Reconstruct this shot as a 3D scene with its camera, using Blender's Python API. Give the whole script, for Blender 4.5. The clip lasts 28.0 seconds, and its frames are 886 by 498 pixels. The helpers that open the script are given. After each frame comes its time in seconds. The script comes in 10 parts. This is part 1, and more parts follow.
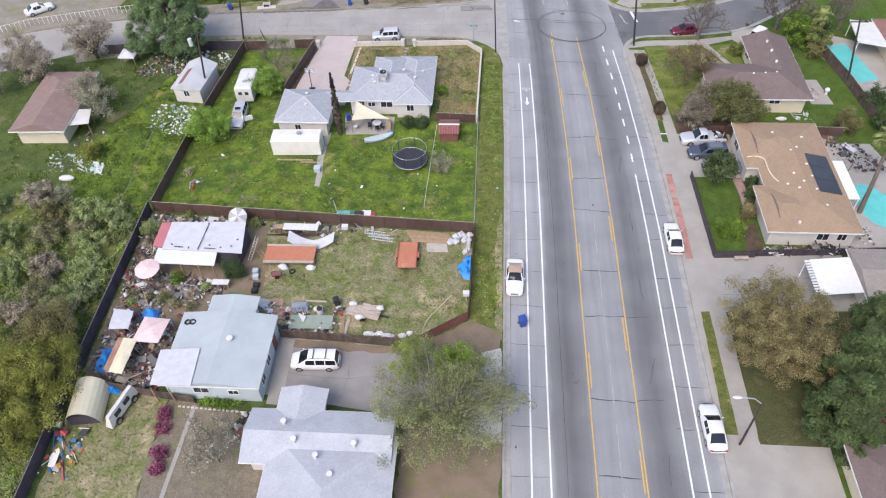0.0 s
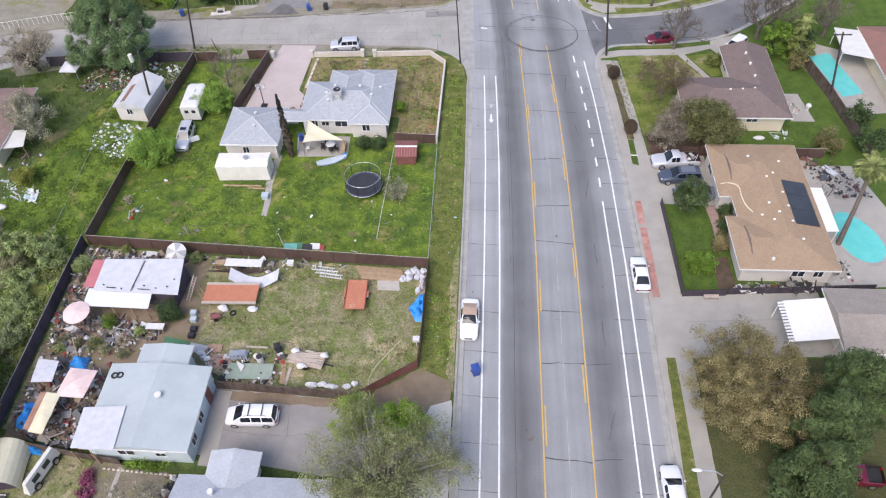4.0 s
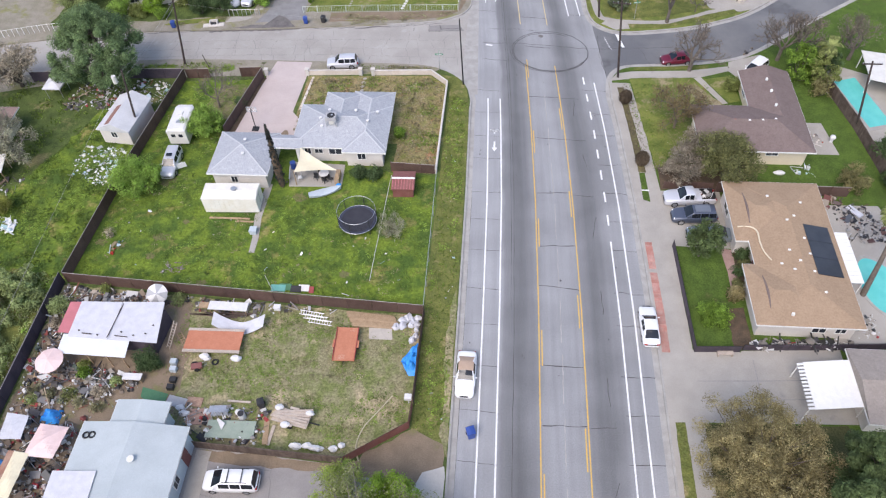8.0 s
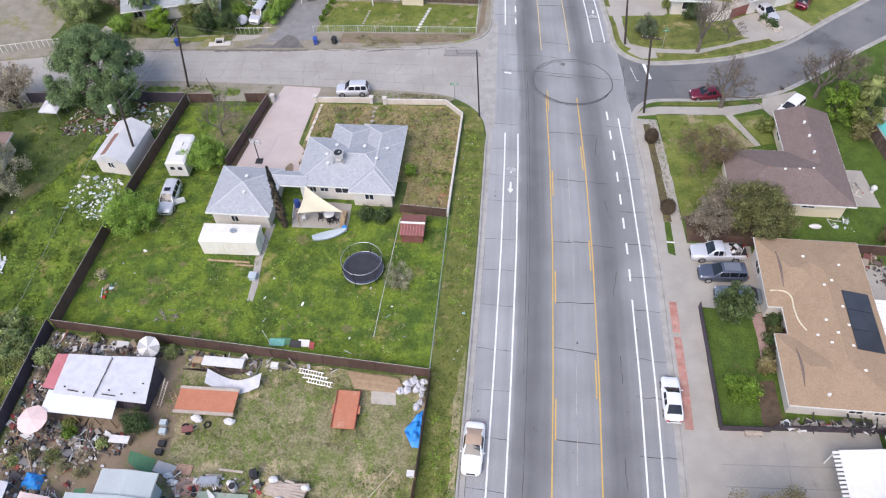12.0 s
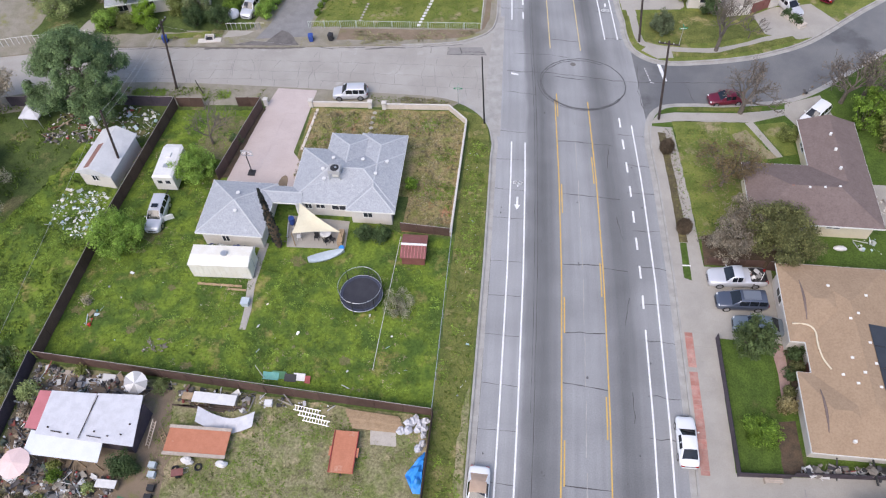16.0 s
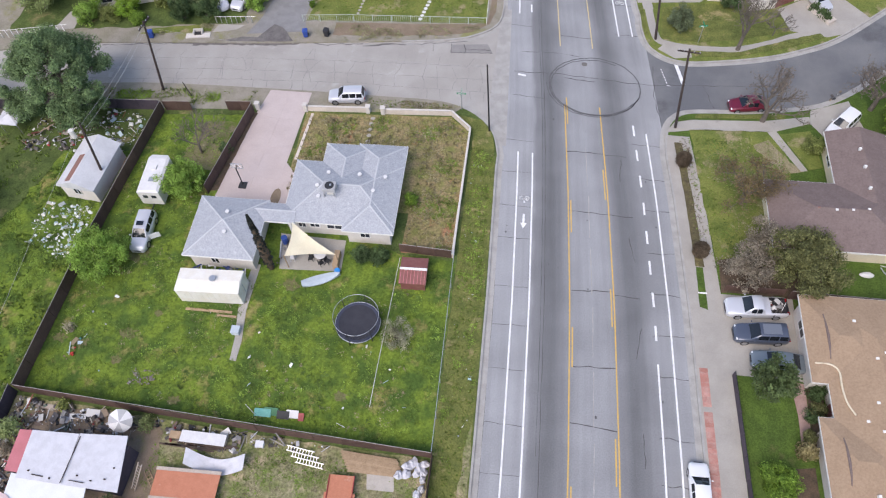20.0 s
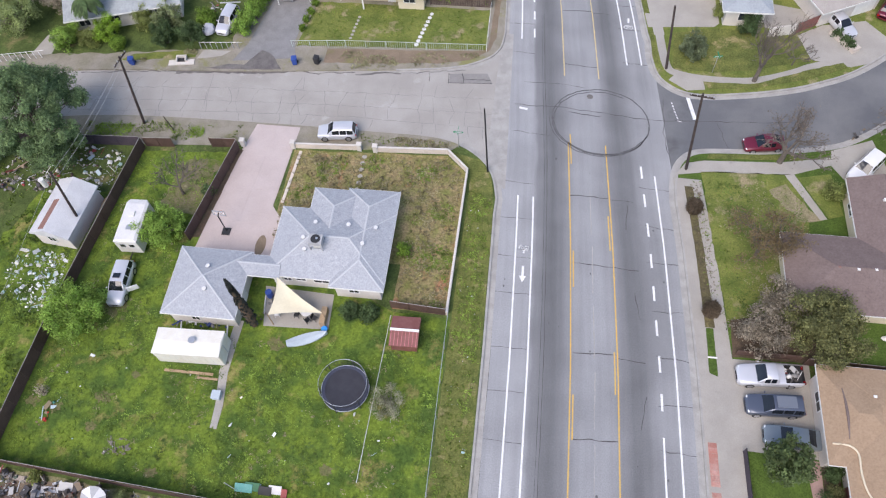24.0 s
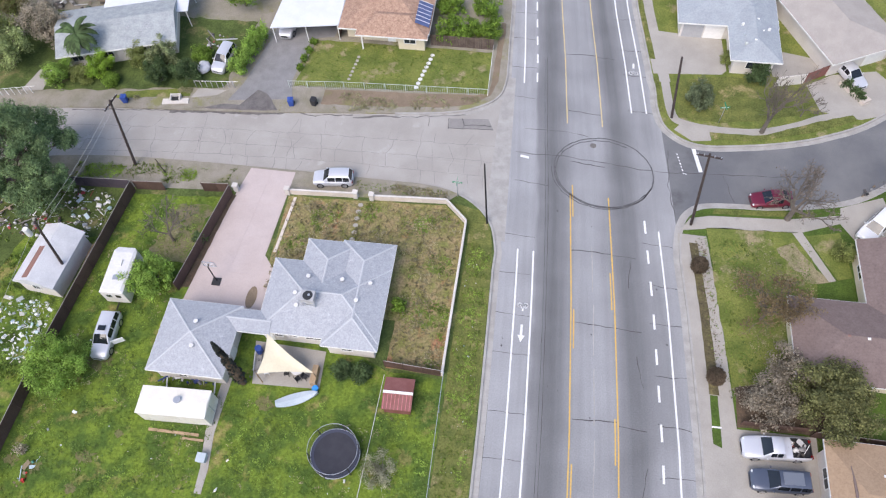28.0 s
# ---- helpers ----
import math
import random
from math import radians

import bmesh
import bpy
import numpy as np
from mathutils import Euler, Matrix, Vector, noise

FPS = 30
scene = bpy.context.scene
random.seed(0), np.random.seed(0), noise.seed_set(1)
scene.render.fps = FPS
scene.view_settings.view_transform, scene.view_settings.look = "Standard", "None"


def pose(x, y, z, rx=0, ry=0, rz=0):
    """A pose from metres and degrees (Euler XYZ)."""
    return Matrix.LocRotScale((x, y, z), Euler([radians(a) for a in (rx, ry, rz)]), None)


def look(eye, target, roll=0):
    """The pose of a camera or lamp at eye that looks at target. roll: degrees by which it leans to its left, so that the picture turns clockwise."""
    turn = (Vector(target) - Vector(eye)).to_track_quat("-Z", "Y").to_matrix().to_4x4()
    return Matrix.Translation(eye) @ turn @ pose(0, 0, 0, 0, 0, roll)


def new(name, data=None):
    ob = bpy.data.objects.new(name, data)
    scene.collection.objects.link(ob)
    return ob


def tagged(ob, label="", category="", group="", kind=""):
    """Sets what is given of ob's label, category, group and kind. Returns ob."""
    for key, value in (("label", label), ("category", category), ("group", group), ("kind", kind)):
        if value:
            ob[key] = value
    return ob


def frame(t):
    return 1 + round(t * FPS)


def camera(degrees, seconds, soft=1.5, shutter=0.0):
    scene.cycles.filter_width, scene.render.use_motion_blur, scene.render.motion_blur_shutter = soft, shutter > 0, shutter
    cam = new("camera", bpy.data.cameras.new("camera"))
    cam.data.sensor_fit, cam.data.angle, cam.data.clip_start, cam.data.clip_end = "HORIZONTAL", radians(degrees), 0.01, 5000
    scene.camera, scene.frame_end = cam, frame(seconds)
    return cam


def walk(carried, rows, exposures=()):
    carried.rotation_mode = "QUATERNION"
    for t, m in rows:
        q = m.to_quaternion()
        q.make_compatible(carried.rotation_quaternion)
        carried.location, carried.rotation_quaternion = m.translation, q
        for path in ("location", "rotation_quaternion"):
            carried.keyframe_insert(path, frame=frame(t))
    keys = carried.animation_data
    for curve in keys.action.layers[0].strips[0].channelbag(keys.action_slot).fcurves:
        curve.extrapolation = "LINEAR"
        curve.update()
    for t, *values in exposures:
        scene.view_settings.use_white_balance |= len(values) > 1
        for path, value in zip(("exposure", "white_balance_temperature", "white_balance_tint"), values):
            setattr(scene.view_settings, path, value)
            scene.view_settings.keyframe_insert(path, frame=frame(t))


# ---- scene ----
cam = camera(62.9, 28.0, 1.2)
PATH = [
    (0, (0.983, 2.656, 59.899), (-0.270, 15.987, 45.042), -2.57),
    (0.5, (1.489, 3.541, 59.826), (0.238, 16.801, 44.905), -2.79),
    (1, (2.178, 4.840, 59.739), (0.991, 18.041, 44.761), -2.64),
    (1.5, (2.870, 6.168, 59.794), (1.735, 19.311, 44.762), -2.45),
    (2, (3.504, 7.126, 59.991), (2.333, 20.174, 44.879), -2.61),
    (2.5, (4.047, 8.389, 59.959), (2.873, 21.386, 44.803), -2.79),
    (3, (4.499, 9.290, 60.031), (3.342, 22.219, 44.815), -2.83),
    (3.5, (4.874, 10.046, 60.069), (3.739, 22.957, 44.837), -2.68),
    (5.5, (5.872, 14.074, 60.247), (4.691, 26.773, 44.841), -2.71),
    (6, (6.033, 14.893, 60.226), (4.808, 27.564, 44.800), -2.76),
    (6.5, (6.077, 15.690, 60.232), (4.824, 28.334, 44.787), -2.81),
    (7, (6.030, 16.543, 60.362), (4.776, 29.146, 44.883), -2.89),
    (7.5, (6.039, 17.496, 60.416), (4.781, 30.061, 44.907), -2.91),
    (8, (5.955, 18.868, 60.474), (4.584, 31.373, 44.926), -2.83),
    (8.5, (5.859, 19.930, 60.632), (4.450, 32.358, 45.026), -2.71),
    (9, (5.823, 20.873, 60.746), (4.385, 33.257, 45.107), -2.62),
    (9.5, (5.787, 21.864, 60.858), (4.309, 34.169, 45.160), -2.53),
    (10, (5.760, 22.801, 60.828), (4.230, 35.100, 45.131), -2.53),
    (10.5, (5.822, 23.819, 60.931), (4.212, 36.087, 45.218), -2.64),
    (11, (5.759, 25.268, 61.020), (4.091, 37.474, 45.265), -2.53),
    (11.5, (5.728, 26.254, 61.036), (4.002, 38.426, 45.261), -2.74),
    (12, (5.599, 27.210, 61.047), (3.878, 39.375, 45.266), -2.79),
    (12.5, (5.467, 28.063, 61.162), (3.764, 40.229, 45.379), -2.74),
    (13, (5.337, 28.984, 61.271), (3.639, 41.107, 45.455), -2.70),
    (13.5, (5.163, 30.456, 61.337), (3.461, 42.541, 45.492), -2.81),
    (15.5, (4.917, 33.862, 61.452), (3.195, 45.336, 45.162), -3.10),
    (16, (4.812, 34.679, 61.455), (3.091, 45.990, 45.051), -3.23),
    (16.5, (4.782, 35.582, 61.501), (3.076, 46.693, 44.959), -3.24),
    (17, (4.694, 36.912, 61.400), (2.946, 47.829, 44.735), -3.48),
    (17.5, (4.605, 37.897, 61.444), (2.842, 48.698, 44.704), -3.62),
    (18, (4.616, 38.891, 61.505), (2.811, 49.565, 44.688), -3.88),
    (18.5, (4.514, 39.854, 61.596), (2.704, 50.420, 44.712), -4.05),
    (19, (4.541, 40.702, 61.572), (2.739, 51.180, 44.632), -4.06),
    (19.5, (4.480, 41.643, 61.588), (2.710, 52.033, 44.591), -3.90),
    (20, (4.331, 42.525, 61.591), (2.558, 52.814, 44.533), -3.96),
    (20.5, (4.485, 43.656, 61.767), (2.639, 53.818, 44.640), -4.36),
    (21, (4.377, 45.096, 61.874), (2.492, 55.137, 44.680), -4.65),
    (21.5, (4.325, 46.220, 62.041), (2.451, 56.169, 44.793), -4.73),
    (23.5, (4.675, 50.671, 61.952), (2.734, 60.353, 44.559), -5.21),
    (24, (4.680, 51.467, 61.794), (2.741, 61.114, 44.382), -5.16),
    (24.5, (4.705, 52.362, 61.742), (2.754, 61.933, 44.290), -5.21),
    (25, (4.722, 53.630, 61.642), (2.806, 63.194, 44.182), -4.95),
    (25.5, (4.629, 54.574, 61.752), (2.713, 64.203, 44.327), -4.81),
    (26, (4.657, 55.217, 61.866), (2.700, 64.957, 44.508), -4.76),
    (26.5, (4.619, 55.661, 61.921), (2.643, 65.446, 44.590), -4.66),
    (27, (4.542, 55.967, 61.961), (2.558, 65.778, 44.646), -4.55),
    (27.5, (4.422, 56.223, 62.038), (2.468, 66.038, 44.722), -4.35),
    (28, (4.280, 56.476, 62.176), (2.341, 66.309, 44.869), -4.01),
]
walk(cam, [(t, look(eye, target, roll)) for t, eye, target, roll in PATH], exposures=tuple((t, e, 6960, 15.2) for t, e in ((0, 0.81), (10, 0.83), (13, 0.79), (16, 0.71), (19, 0.69), (21, 0.72), (24, 0.76), (27, 0.85), (28, 0.86))))

# ---- world, sun, light ----
world = bpy.data.worlds.new("overcast_sky")
scene.world = world
world.use_nodes = True
wn = world.node_tree.nodes
wl = world.node_tree.links
sky = wn.new("ShaderNodeTexSky")
sky.sky_type = "NISHITA"
sky.sun_disc = False
sky.sun_elevation, sky.sun_rotation = radians(52), radians(205)
sky.air_density, sky.dust_density, sky.ozone_density = 1.0, 1.2, 1.0
wn["Background"].inputs["Strength"].default_value = 0.15
wl.new(sky.outputs["Color"], wn["Background"].inputs["Color"])
sun = new("sun", bpy.data.lights.new("sun", "SUN"))
sun.data.energy, sun.data.angle, sun.data.color = 1.6, radians(40), (1.0, 0.98, 0.96)
sun.matrix_world = look((-20, -45, 64), (0, 0, 0))

# ---- materials ----


def material(name, colour, rough=0.8, metal=0.0, second=None, size=1.0, amount=0.5, fine=0.25, fine_size=0.08, bump=0.2, bump_size=0.05,
             third=None, third_size=4.0, third_at=0.55, vary=0.0, spec=0.35, island=0.0, uv=False, sharp=0.12):
    """A surface of one base colour with stains of a second (and third) colour, fine grain and relief, in metres."""
    m = bpy.data.materials.new(name)
    m.use_nodes = True
    n, l = m.node_tree.nodes, m.node_tree.links
    b = n["Principled BSDF"]
    b.inputs["Roughness"].default_value, b.inputs["Metallic"].default_value = rough, metal
    b.inputs["Specular IOR Level"].default_value = spec
    if uv:
        geo = n.new("ShaderNodeUVMap").outputs["UV"]
    else:
        geo = n.new("ShaderNodeNewGeometry").outputs["Position"]

    def noise_at(scale, detail=4.0, rough_=0.6):
        t = n.new("ShaderNodeTexNoise")
        t.inputs["Scale"].default_value, t.inputs["Detail"].default_value, t.inputs["Roughness"].default_value = scale, detail, rough_
        l.new(geo, t.inputs["Vector"])
        return t.outputs["Fac"]

    def mix(fac, a, c, mode="MIX"):
        x = n.new("ShaderNodeMix")
        x.data_type, x.blend_type = "RGBA", mode
        for socket, v in ((x.inputs["Factor"], fac), (x.inputs["A"], a), (x.inputs["B"], c)):
            if hasattr(v, "is_linked"):
                l.new(v, socket)
            else:
                socket.default_value = v
        return x.outputs["Result"]

    def ramp(fac, lo, hi):
        r = n.new("ShaderNodeMapRange")
        r.inputs["From Min"].default_value, r.inputs["From Max"].default_value = lo, hi
        l.new(fac, r.inputs["Value"])
        return r.outputs["Result"]

    col = (*colour, 1)
    if second:
        f = ramp(noise_at(1.0 / size), 0.5 - sharp, 0.5 + sharp)
        k = n.new("ShaderNodeMath")
        k.operation = "MULTIPLY"
        l.new(f, k.inputs[0])
        k.inputs[1].default_value = amount
        col = mix(k.outputs[0], col, (*second, 1))
    if third:
        f = ramp(noise_at(1.0 / third_size, 6.0, 0.65), third_at, third_at + 0.1)
        col = mix(f, col, (*third, 1))
    if fine:
        f = ramp(noise_at(1.0 / fine_size, 3.0, 0.7), 0.3, 0.7)
        g = n.new("ShaderNodeMapRange")
        g.inputs["To Min"].default_value, g.inputs["To Max"].default_value = 1 - fine, 1 + fine
        l.new(f, g.inputs["Value"])
        comb = n.new("ShaderNodeCombineColor")
        for i in range(3):
            l.new(g.outputs["Result"], comb.inputs[i])
        col = mix(1.0, col, comb.outputs["Color"], "MULTIPLY")
    if vary or island:
        src = n.new("ShaderNodeObjectInfo").outputs["Random"] if vary else n.new("ShaderNodeNewGeometry").outputs["Random Per Island"]
        hsv = n.new("ShaderNodeHueSaturation")
        g = n.new("ShaderNodeMapRange")
        v = vary or island
        g.inputs["To Min"].default_value, g.inputs["To Max"].default_value = 1 - v, 1 + v
        l.new(src, g.inputs["Value"])
        l.new(g.outputs["Result"], hsv.inputs["Value"])
        if hasattr(col, "is_linked"):
            l.new(col, hsv.inputs["Color"])
        else:
            hsv.inputs["Color"].default_value = col
        col = hsv.outputs["Color"]
    if hasattr(col, "is_linked"):
        l.new(col, b.inputs["Base Color"])
    else:
        b.inputs["Base Color"].default_value = col
    if bump:
        bp = n.new("ShaderNodeBump")
        bp.inputs["Strength"].default_value, bp.inputs["Distance"].default_value = bump, 0.03
        l.new(noise_at(1.0 / bump_size, 3.0), bp.inputs["Height"])
        l.new(bp.outputs["Normal"], b.inputs["Normal"])
    return m


def rainbow(name, colours, rough=0.7):
    """Each loose piece of a heap takes one of these colours."""
    m = bpy.data.materials.new(name)
    m.use_nodes = True
    n, l = m.node_tree.nodes, m.node_tree.links
    g = n.new("ShaderNodeNewGeometry")
    r = n.new("ShaderNodeValToRGB")
    r.color_ramp.interpolation = "CONSTANT"
    e = r.color_ramp.elements
    while len(e) < len(colours):
        e.new(0.5)
    for i, c in enumerate(colours):
        e[i].position = i / len(colours)
        e[i].color = (*c, 1)
    l.new(g.outputs["Random Per Island"], r.inputs["Fac"])
    l.new(r.outputs["Color"], n["Principled BSDF"].inputs["Base Color"])
    n["Principled BSDF"].inputs["Roughness"].default_value = rough
    return m


def glass(name, colour=(0.02, 0.025, 0.03), rough=0.06):
    m = bpy.data.materials.new(name)
    m.use_nodes = True
    b = m.node_tree.nodes["Principled BSDF"]
    b.inputs["Base Color"].default_value = (*colour, 1)
    b.inputs["Roughness"].default_value = rough
    b.inputs["Specular IOR Level"].default_value = 0.6
    return m


def road_material():
    """Worn paving: pale parking strips, dark oil bands in the traffic lanes, patches and fine aggregate. UV: u across the road, v along it."""
    m = bpy.data.materials.new("worn_asphalt")
    m.use_nodes = True
    n, l = m.node_tree.nodes, m.node_tree.links
    b = n["Principled BSDF"]
    b.inputs["Roughness"].default_value = 0.85
    uv = n.new("ShaderNodeUVMap").outputs["UV"]
    sep = n.new("ShaderNodeSeparateXYZ")
    l.new(uv, sep.inputs[0])
    wob = n.new("ShaderNodeTexNoise")
    wob.inputs["Scale"].default_value = 0.25
    wob.inputs["Detail"].default_value = 4
    l.new(uv, wob.inputs["Vector"])
    add = n.new("ShaderNodeMath")
    add.operation = "MULTIPLY_ADD"
    l.new(wob.outputs["Fac"], add.inputs[0])
    add.inputs[1].default_value = 0.9
    l.new(sep.outputs["X"], add.inputs[2])
    mp = n.new("ShaderNodeMapRange")
    mp.inputs["From Min"].default_value, mp.inputs["From Max"].default_value = 2.5 + 0.45, 22.5 + 0.45
    l.new(add.outputs[0], mp.inputs["Value"])
    r = n.new("ShaderNodeValToRGB")
    stops = [(2.5, 0.311), (6.9, 0.294), (7.3, 0.202), (8.2, 0.168), (8.9, 0.139), (9.6, 0.160), (10.5, 0.210), (11.2, 0.260), (13, 0.269), (14.6, 0.260), (15.3, 0.202),
             (16.2, 0.151), (17.0, 0.147), (17.8, 0.193), (18.7, 0.235), (20.2, 0.260), (22.3, 0.311)]
    e = r.color_ramp.elements
    while len(e) < len(stops):
        e.new(0.5)
    for i, (x, v) in enumerate(stops):
        e[i].position = (x - 2.5) / 20
        e[i].color = (v * 0.985, v * 0.99, v * 1.015, 1)
    l.new(mp.outputs["Result"], r.inputs["Fac"])
    # streaks along the way of travel
    mapping = n.new("ShaderNodeMapping")
    mapping.inputs["Scale"].default_value = (1.5, 0.05, 1)
    l.new(uv, mapping.inputs["Vector"])
    st = n.new("ShaderNodeTexNoise")
    st.inputs["Scale"].default_value, st.inputs["Detail"].default_value = 1.0, 5
    l.new(mapping.outputs[0], st.inputs["Vector"])
    big = n.new("ShaderNodeTexNoise")
    big.inputs["Scale"].default_value, big.inputs["Detail"].default_value = 0.18, 6
    l.new(uv, big.inputs["Vector"])
    fine = n.new("ShaderNodeTexNoise")
    fine.inputs["Scale"].default_value, fine.inputs["Detail"].default_value = 9.0, 4
    l.new(uv, fine.inputs["Vector"])
    col = r.outputs["Color"]
    for tex, lo, hi in ((st, 0.91, 1.09), (big, 0.86, 1.14), (fine, 0.87, 1.13)):
        g = n.new("ShaderNodeMapRange")
        g.inputs["From Min"].default_value, g.inputs["From Max"].default_value = 0.3, 0.7
        g.inputs["To Min"].default_value, g.inputs["To Max"].default_value = lo, hi
        l.new(tex.outputs["Fac"], g.inputs["Value"])
        c = n.new("ShaderNodeCombineColor")
        for i in range(3):
            l.new(g.outputs["Result"], c.inputs[i])
        x = n.new("ShaderNodeMix")
        x.data_type, x.blend_type = "RGBA", "MULTIPLY"
        x.inputs["Factor"].default_value = 1
        l.new(col, x.inputs["A"])
        l.new(c.outputs["Color"], x.inputs["B"])
        col = x.outputs["Result"]
    l.new(col, b.inputs["Base Color"])
    bp = n.new("ShaderNodeBump")
    bp.inputs["Strength"].default_value, bp.inputs["Distance"].default_value = 0.3, 0.01
    l.new(fine.outputs["Fac"], bp.inputs["Height"])
    l.new(bp.outputs["Normal"], b.inputs["Normal"])
    return m


ROAD = road_material()
ASPHALT = material("side_asphalt", (0.13, 0.132, 0.14), 0.9, second=(0.19, 0.19, 0.19), size=7, amount=0.8, fine=0.15, third=(0.10, 0.1, 0.105), third_size=9, third_at=0.56)
PALE_ROAD = material("pale_old_asphalt", (0.37, 0.35, 0.325), 0.9, second=(0.295, 0.275, 0.25), size=5, amount=0.7, fine=0.12, third=(0.42, 0.40, 0.38), third_size=3, third_at=0.6)
CONCRETE = material("concrete", (0.375, 0.35, 0.315), 0.85, second=(0.30, 0.28, 0.25), size=2.5, amount=0.6, fine=0.1, third=(0.25, 0.235, 0.22), third_size=3, third_at=0.64)
CONCRETE_PALE = material("pale_new_concrete", (0.52, 0.49, 0.45), 0.85, second=(0.44, 0.415, 0.38), size=1.5, amount=0.6, fine=0.1)
KERB = material("kerb_concrete", (0.38, 0.365, 0.345), 0.85, second=(0.28, 0.268, 0.25), size=1.2, amount=0.7, fine=0.12)
PINK = material("pink_concrete", (0.50, 0.425, 0.405), 0.8, second=(0.44, 0.365, 0.345), size=2.2, amount=0.6, fine=0.08)
PATH_PINK = material("pink_paver_path", (0.37, 0.25, 0.22), 0.85, second=(0.3, 0.19, 0.165), size=0.5, amount=0.7, fine=0.15)
BRICK_RED = material("red_paver", (0.40, 0.18, 0.145), 0.85, second=(0.45, 0.29, 0.25), size=0.7, amount=0.7, fine=0.2, vary=0.15)
DRIVE_PALE = material("pale_driveway_asphalt", (0.245, 0.24, 0.24), 0.9, second=(0.19, 0.185, 0.185), size=1.3, amount=0.7, fine=0.15)
DRIVE = material("driveway_asphalt", (0.255, 0.24, 0.235), 0.9, second=(0.32, 0.30, 0.285), size=2.5, amount=0.7, fine=0.15)
PALE_BOARD = material("grey_beige_boards", (0.47, 0.40, 0.34), 0.85, second=(0.38, 0.31, 0.26), size=0.5, amount=0.7, fine=0.15, vary=0.12)
SOIL_SANDY = material("sandy_bare_turf", (0.30, 0.25, 0.165), 0.95, second=(0.19, 0.185, 0.085), size=0.9, amount=0.8, fine=0.3, fine_size=0.15, bump=0.7, bump_size=0.12, spec=0.1)
WHITE_LINE = material("white_road_paint", (0.78, 0.78, 0.78), 0.6, second=(0.55, 0.55, 0.55), size=0.8, amount=0.5, fine=0.12)
YELLOW_FADED = material("faded_yellow_road_paint", (0.60, 0.46, 0.22), 0.6, second=(0.45, 0.38, 0.25), size=0.9, amount=0.7, fine=0.15)
YELLOW_LINE = material("yellow_road_paint", (0.66, 0.41, 0.09), 0.6, second=(0.50, 0.35, 0.13), size=0.9, amount=0.6, fine=0.15)
CRACK_PALE = material("faint_crack", (0.19, 0.18, 0.175), 0.85, second=(0.25, 0.24, 0.23), size=0.7, amount=0.6, fine=0.3, bump=0)
CRACK = material("crack_filler", (0.075, 0.07, 0.072), 0.8, fine=0.3, bump=0)
TYREMARK = material("tyre_mark", (0.085, 0.083, 0.087), 0.8, second=(0.15, 0.15, 0.15), size=0.6, amount=0.6, fine=0.3, bump=0)

GRASS = material("lawn_grass", (0.142, 0.202, 0.031), 0.95, second=(0.06, 0.105, 0.024), size=2.4, amount=0.92, fine=0.36, fine_size=0.24, bump=0.8, bump_size=0.14,
                 third=(0.235, 0.21, 0.075), third_size=2.6, third_at=0.565, spec=0.1, sharp=0.09)
GRASS_VERGE = material("verge_grass", (0.155, 0.165, 0.05), 0.95, second=(0.09, 0.112, 0.033), size=1.2, amount=0.85, fine=0.4, fine_size=0.16, bump=0.8, bump_size=0.12,
                       third=(0.28, 0.235, 0.115), third_size=2.2, third_at=0.565, spec=0.1)
GRASS_DULL = material("dull_olive_lawn", (0.088, 0.090, 0.040), 0.95, second=(0.062, 0.072, 0.030), size=1.5, amount=0.8, fine=0.35, fine_size=0.16, bump=0.7, bump_size=0.12,
                      third=(0.16, 0.14, 0.08), third_size=3, third_at=0.58, spec=0.1)
GRASS_HEDGE = material("brown_olive_strip", (0.125, 0.11, 0.055), 0.95, second=(0.085, 0.07, 0.045), size=0.8, amount=0.8, fine=0.4, fine_size=0.14, bump=0.8, bump_size=0.12,
                       third=(0.2, 0.17, 0.08), third_size=2, third_at=0.58, spec=0.1)
GRASS_DARK = material("rough_grass", (0.095, 0.13, 0.04), 0.95, second=(0.06, 0.085, 0.028), size=1.6, amount=0.9, fine=0.4, fine_size=0.2, bump=0.9, bump_size=0.15,
                      third=(0.2, 0.18, 0.085), third_size=4, third_at=0.57, spec=0.1)
GRASS_EAST = material("east_lawn_grass", (0.085, 0.135, 0.028), 0.95, second=(0.055, 0.09, 0.022), size=1.5, amount=0.8, fine=0.35, fine_size=0.14, bump=0.6, bump_size=0.1,
                      third=(0.13, 0.125, 0.05), third_size=3, third_at=0.6, spec=0.1)
GRASS_DRY = material("dry_grass", (0.245, 0.225, 0.13), 0.95, second=(0.15, 0.175, 0.06), size=1.5, amount=0.9, sharp=0.09, fine=0.42, fine_size=0.22, bump=0.8, bump_size=0.14,
                     third=(0.37, 0.305, 0.195), third_size=3.6, third_at=0.535, spec=0.1)
GRASS_FRONT = material("weedy_front_yard", (0.175, 0.18, 0.06), 0.95, second=(0.29, 0.22, 0.125), size=1.1, amount=0.85, fine=0.42, fine_size=0.22, bump=0.9, bump_size=0.15,
                       third=(0.30, 0.165, 0.095), third_size=2.6, third_at=0.575, spec=0.1)
GRASS_TAN = material("patchy_tan_lawn", (0.18, 0.20, 0.055), 0.95, second=(0.09, 0.125, 0.03), size=2.4, amount=0.8, fine=0.3, fine_size=0.18, bump=0.6, bump_size=0.14,
                     third=(0.30, 0.25, 0.15), third_size=3.5, third_at=0.56, spec=0.1)
